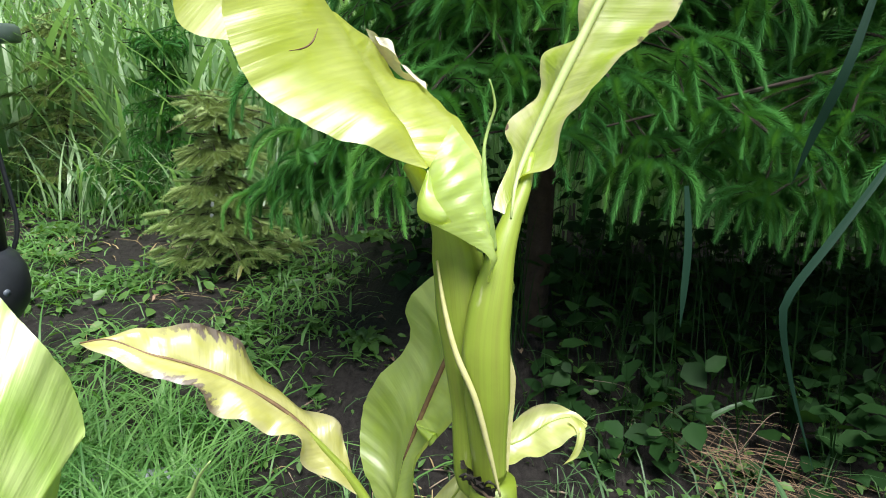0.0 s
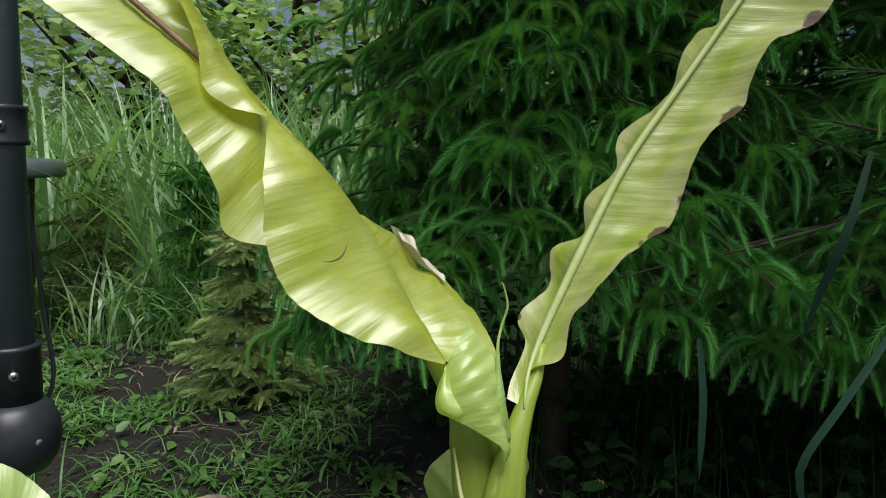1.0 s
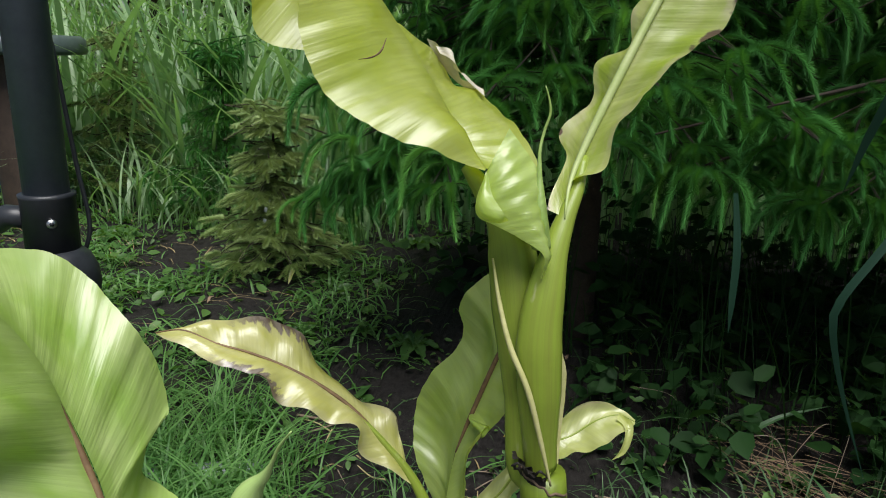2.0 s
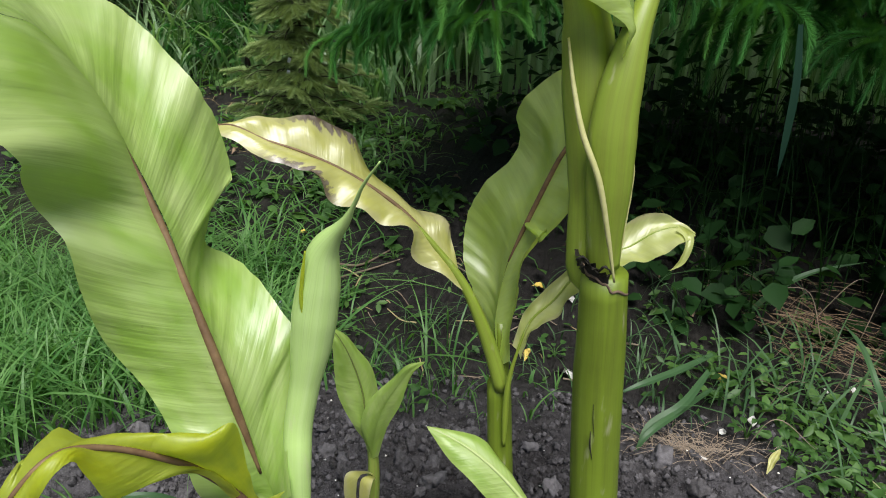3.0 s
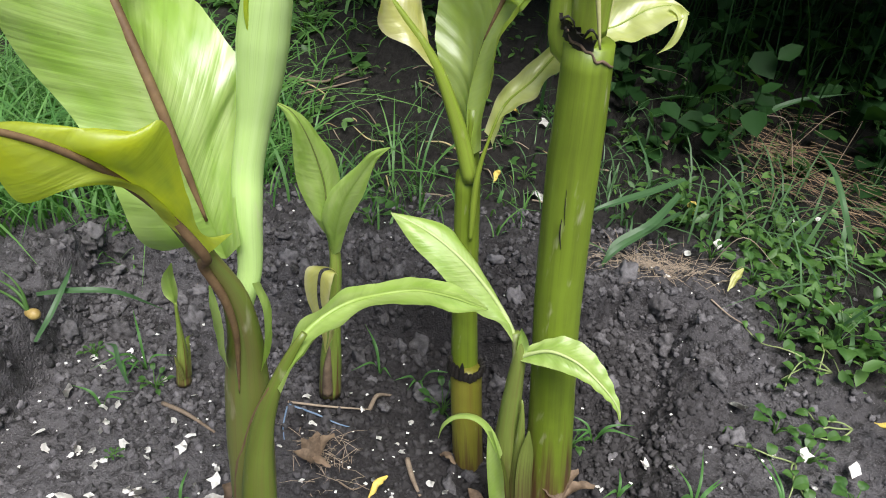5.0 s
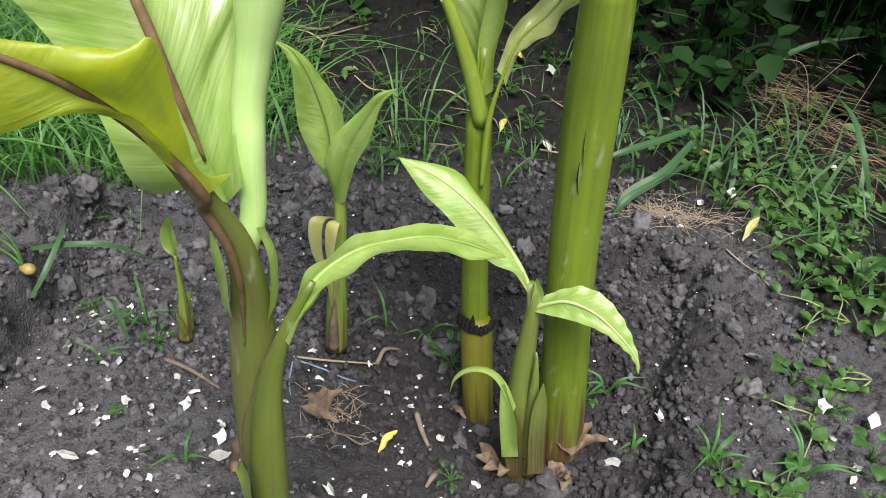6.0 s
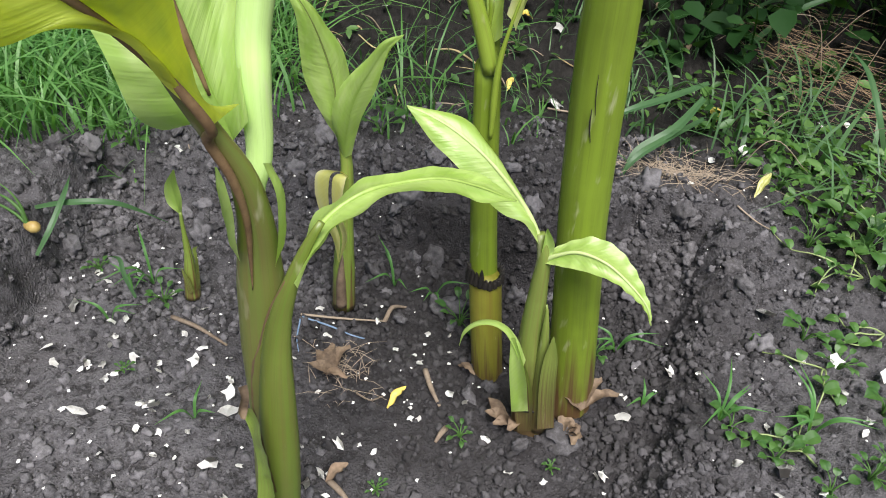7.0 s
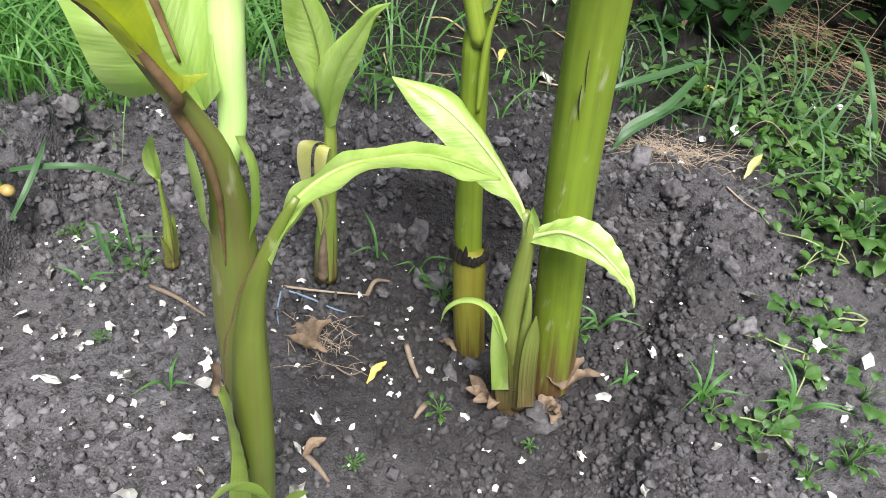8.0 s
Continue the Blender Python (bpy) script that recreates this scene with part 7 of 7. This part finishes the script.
# long-needled pine reaching in beside the spruce
pine = empty("pine", on_ground((1.75, 1.95), -0.02), "young pine with long thin blue-green needles", "tree")
bm = bmesh.new()
tube(bm, [(0, 0, -0.03), (0.02, 0, 0.8), (0, 0.02, 1.9)], (0.035, 0.028, 0.01), 10)
part("trunk", bm, BARK, pine)
for tip, low in (((0.6098, 1.75, 1.104), 0.75), ((0.6439, 1.8, 1.206), 0.95), ((0.6904, 1.85, 0.9835), 0.6)):
    q = np.array(tip) - np.array(pine.location)
    line = [np.array((0.0, 0.0, low)), q * 0.5 + (0, 0, low * 0.5 + 0.03), q]
    bm = bmesh.new()
    tube(bm, line, (0.01, 0.007, 0.003), 6, n=10)
    limb = part("limb", bm, LIMB, pine)
    verts, faces = [], []
    c = curve(line, 12)
    needle_shoot(verts, faces, [c[7], c[9], c[11]], 0.3, 900, 0.11, 0.0007)
    from_arrays("needles", verts, faces, NEEDLE, limb)

# ---- reeds, broad hanging leaves, trees behind ----
rx, ry = scatter(2000, -4.2, -0.35, 3.3, 5.4, lambda x, y: ease(y + 0.25 * x, 2.75, 3.1) * (0.4 + 0.6 * patchy(x, y, 2.0, 11.0, -0.4, 0.2)))
blades("reeds", rx, ry, rng.uniform(0.7, 1.6, len(rx)), rng.uniform(0.015, 0.034, len(rx)), rng.uniform(0.12, 0.85, len(rx)), REED, "tall stand of light green reed leaves", "reeds", levels=7)
rx, ry = scatter(1300, -0.4, 2.6, 3.1, 4.4, lambda x, y: 1.0)
blades("reeds", rx, ry, rng.uniform(0.6, 1.7, len(rx)), rng.uniform(0.012, 0.028, len(rx)), rng.uniform(0.08, 0.5, len(rx)), REED, "tall reeds glimpsed behind the spruce", "reeds", levels=7)
rx, ry = scatter(420, -3.4, -0.6, 3.0, 3.6, lambda x, y: ease(y + 0.25 * x, 2.5, 2.9))
blades("reed_margin", rx, ry, rng.uniform(0.25, 0.6, len(rx)), rng.uniform(0.008, 0.016, len(rx)), rng.uniform(0.4, 1.2, len(rx)), REED, "low arching reed leaves along the path", "reeds", levels=6)

reed_leaf = empty("reed_plant", on_ground((0.95, 1.75), -0.02), "reed plant with long dark grey-green hanging leaves", "plant")
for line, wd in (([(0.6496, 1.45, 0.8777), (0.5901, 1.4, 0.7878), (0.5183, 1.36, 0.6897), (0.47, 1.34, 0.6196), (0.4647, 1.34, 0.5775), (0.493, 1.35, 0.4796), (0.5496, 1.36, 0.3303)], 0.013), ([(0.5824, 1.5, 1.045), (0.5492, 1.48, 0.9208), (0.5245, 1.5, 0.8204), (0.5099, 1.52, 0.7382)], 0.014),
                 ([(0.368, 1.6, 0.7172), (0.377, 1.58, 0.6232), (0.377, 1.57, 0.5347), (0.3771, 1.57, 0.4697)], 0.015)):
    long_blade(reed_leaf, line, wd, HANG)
bm = bmesh.new()
tube(bm, [(0, 0, 0), (0.02, 0.02, 0.6), (0.05, 0.0, 1.2), tuple(np.array((0.6496, 1.45, 0.8777)) - np.array(reed_leaf.location))], (0.008, 0.007, 0.005, 0.003), 8)
part("stem", bm, WEED_SHADED, reed_leaf)


def leafy_tree(at, height, crown, label, seed, count, leaf=0.07):
    """A tapered trunk with limbs, and a loose crown of many small leaves."""
    global rng
    keep, rng = rng, np.random.default_rng(seed)
    tree = empty("tree", (at[0], at[1], ground_height(at[0], at[1])), label, "tree")
    bm = bmesh.new()
    tube(bm, [(0, 0, -0.1), (0.05, 0, height * 0.4), (-0.03, 0.05, height * 0.9)], (0.11, 0.08, 0.03), 12)
    part("trunk", bm, BARK, tree)
    ends = []
    for k in range(14):
        a, z = k * 2.4, height * (0.3 + 0.6 * k / 14)
        r = crown * rng.uniform(0.6, 1.0)
        end = np.array((math.cos(a) * r, math.sin(a) * r, z + rng.uniform(0.0, 0.7)))
        bm = bmesh.new()
        tube(bm, [(0, 0, z * 0.9), end * 0.5 + (0, 0, z * 0.5), end], (0.04, 0.025, 0.006), 7)
        part("limb", bm, BARK, tree)
        ends.append(end)
    xs, ys, zs = [], [], []
    for k in range(count):
        e = ends[k % 14] * rng.uniform(0.35, 1.1)
        q = e + rng.normal(0, 0.24, 3) + (0, 0, ends[k % 14][2] * 0.25)
        xs.append(q[0]), ys.append(q[1]), zs.append(q[2])
    ob = small_leaves("crown", np.array(xs), np.array(ys), rng.uniform(leaf * 0.7, leaf * 1.3, count), CROWN, "", "", 0.02, base=np.array(zs), wide=0.95)
    ob.parent = tree
    rng = keep
    return tree


leafy_tree((-3.5, 6.1), 2.6, 1.5, "fruit tree with rounded grey-green leaves behind the reeds", 21, 3600, 0.1)
leafy_tree((-0.9, 7.6), 3.0, 1.7, "leafy tree in the distance behind the reeds", 22, 4600, 0.1)
leafy_tree((-2.2, 6.6), 3.0, 1.7, "leafy tree with light green leaves behind the reeds", 24, 4200, 0.1)
leafy_tree((2.6, 7.0), 3.2, 1.8, "leafy tree behind the spruces", 23, 3600)

# far hedge that closes the garden
hx = np.concatenate([rng.uniform(-16, 16, 5200), rng.uniform(-13, -9, 1400)])
hy = np.concatenate([rng.uniform(10.0, 11.2, 5200), rng.uniform(-6, 10, 1400)])
hz = rng.uniform(0.1, 1.7, len(hx)) + 0.4 * np.sin(hx * 1.3)
small_leaves("hedge", hx, hy, rng.uniform(0.14, 0.3, len(hx)), WEED, "tall green hedge closing the garden", "hedge", 0.1, base=np.maximum(hz, 0.1), wide=0.9)

# ---- black frame post, bin and barrel by the path ----
post = empty("frame_post", (-0.773, 1.357, 0.44), "black tubular garden frame post with clamps and round joint", "post")
PX = np.array((-0.773, 1.357, 0.0)) - np.array(post.location)


def turned(profile, sides=28):
    """A body of revolution round the post's axis: (radius, height) pairs."""
    bm = bmesh.new()
    rings = []
    for r, z in profile:
        rings.append([bm.verts.new((PX[0] + r * math.cos(6.2832 * k / sides), PX[1] + r * math.sin(6.2832 * k / sides), z + PX[2])) for k in range(sides)])
    for a, b in zip(rings, rings[1:]):
        for k in range(sides):
            bm.faces.new((a[k], a[(k + 1) % sides], b[(k + 1) % sides], b[k]))
    bm.faces.new(list(reversed(rings[0])))
    bm.faces.new(rings[-1])
    return bm


part("tube", turned([(0.036, 0.6), (0.036, 2.4)]), TUBE, post, "dark grey metal tube")
part("collar", turned([(0.037, 1.033), (0.043, 1.034), (0.0435, 1.04), (0.0415, 1.044), (0.0415, 1.086), (0.0435, 1.09), (0.043, 1.096), (0.037, 1.097)]), BLACK, post, "black plastic clamp collar")
part("sleeve", turned([(0.037, 0.6), (0.043, 0.6), (0.043, 0.697), (0.0445, 0.7), (0.0445, 0.706), (0.037, 0.707)]), BLACK, post, "black plastic socket")
ball = part("joint", turned([(0.002, 0.482), (0.03, 0.484), (0.05, 0.493), (0.064, 0.515), (0.07, 0.545), (0.067, 0.575), (0.057, 0.598), (0.043, 0.61), (0.01, 0.613)]), BLACK, post, "rounded black plastic joint")
view = np.array((0.66, -0.75, 0.0))
for z, r in ((1.064, 0.0425), (0.661, 0.044)):
    bm = bmesh.new()
    rot = Vector((0, 0, 1)).rotation_difference(Vector(view)).to_matrix().to_4x4()
    bmesh.ops.create_cone(bm, cap_ends=True, segments=18, radius1=0.0085, radius2=0.0075, depth=0.005, matrix=Matrix.Translation(PX + view * r + (0, 0, z)) @ rot)
    part("screw", bm, STEEL, post, "shiny screw head")
    bm = bmesh.new()
    bmesh.ops.create_cone(bm, cap_ends=True, segments=6, radius1=0.004, radius2=0.004, depth=0.003, matrix=Matrix.Translation(PX + view * (r + 0.002) + (0, 0, z)) @ rot)
    part("screw_socket", bm, BLACK, post)
for dz, da in ((0.55, 0.45), (0.58, -0.5)):
    bm = bmesh.new()
    q = Vector(view)
    q.rotate(Euler((0, 0, da)))
    rot = Vector((0, 0, 1)).rotation_difference(q).to_matrix().to_4x4()
    bmesh.ops.create_cone(bm, cap_ends=True, segments=14, radius1=0.006, radius2=0.006, depth=0.004, matrix=Matrix.Translation(Vector(PX) + q * 0.068 + Vector((0, 0, dz))) @ rot)
    part("plug", bm, TUBE, post)
bm = bmesh.new()
tube(bm, [PX + (-0.03, 0, 0.66), PX + (-0.12, -0.01, 0.64), PX + (-0.3, 0.0, 0.4), PX + (-0.7, 0.05, -0.02)], (0.02, 0.02, 0.022, 0.022), 12)
part("leg", bm, BLACK, post, "black sloping leg")
bm = bmesh.new()
tube(bm, [PX + (-0.02, 0.08, 0.95), PX + (0.0, 0.08, 0.75), PX + (0.012, 0.08, 0.62), PX + (-0.02, 0.05, 0.53)], (0.004, 0.004, 0.004, 0.004), 8)
part("brace", bm, BLACK, post, "thin black brace rod")

bin_at = (-2.27, 3.1)
zb = ground_height(*bin_at)
garden_bin = empty("garden_bin", (bin_at[0], bin_at[1], zb), "dark round garden bin with flat grey-green lid", "bin")
PX = np.array((0.0, 0.0, 0.0))
part("body", turned([(0.11, -0.02), (0.12, 0.02), (0.13, 0.35), (0.15, 0.7), (0.15, 0.74)]), plain_material("bin_brown", (0.03, 0.02, 0.016), (0.075, 0.05, 0.035), 12, 0.7, 0.5, 0.004), garden_bin, "dark brown body")
part("lid", turned([(0.2, 0.725), (0.27, 0.73), (0.278, 0.742), (0.272, 0.79), (0.255, 0.806), (0.1, 0.812), (0.01, 0.814)]), LID, garden_bin, "flat grey-green plastic lid")
barrel_at = (-3.1, 3.6)
barrel = empty("barrel", (*barrel_at, ground_height(*barrel_at)), "blue plastic barrel behind the frame post", "barrel")
part("body", turned([(0.26, -0.02), (0.29, 0.03), (0.3, 0.3), (0.315, 0.32), (0.3, 0.34), (0.3, 0.75), (0.315, 0.77), (0.3, 0.79), (0.29, 0.88), (0.26, 0.91), (0.02, 0.92)]), BLUE, barrel)
part("rim", turned([(0.265, 0.91), (0.28, 0.915), (0.28, 0.94), (0.255, 0.945)]), BLACK, barrel, "dark clamp rim")
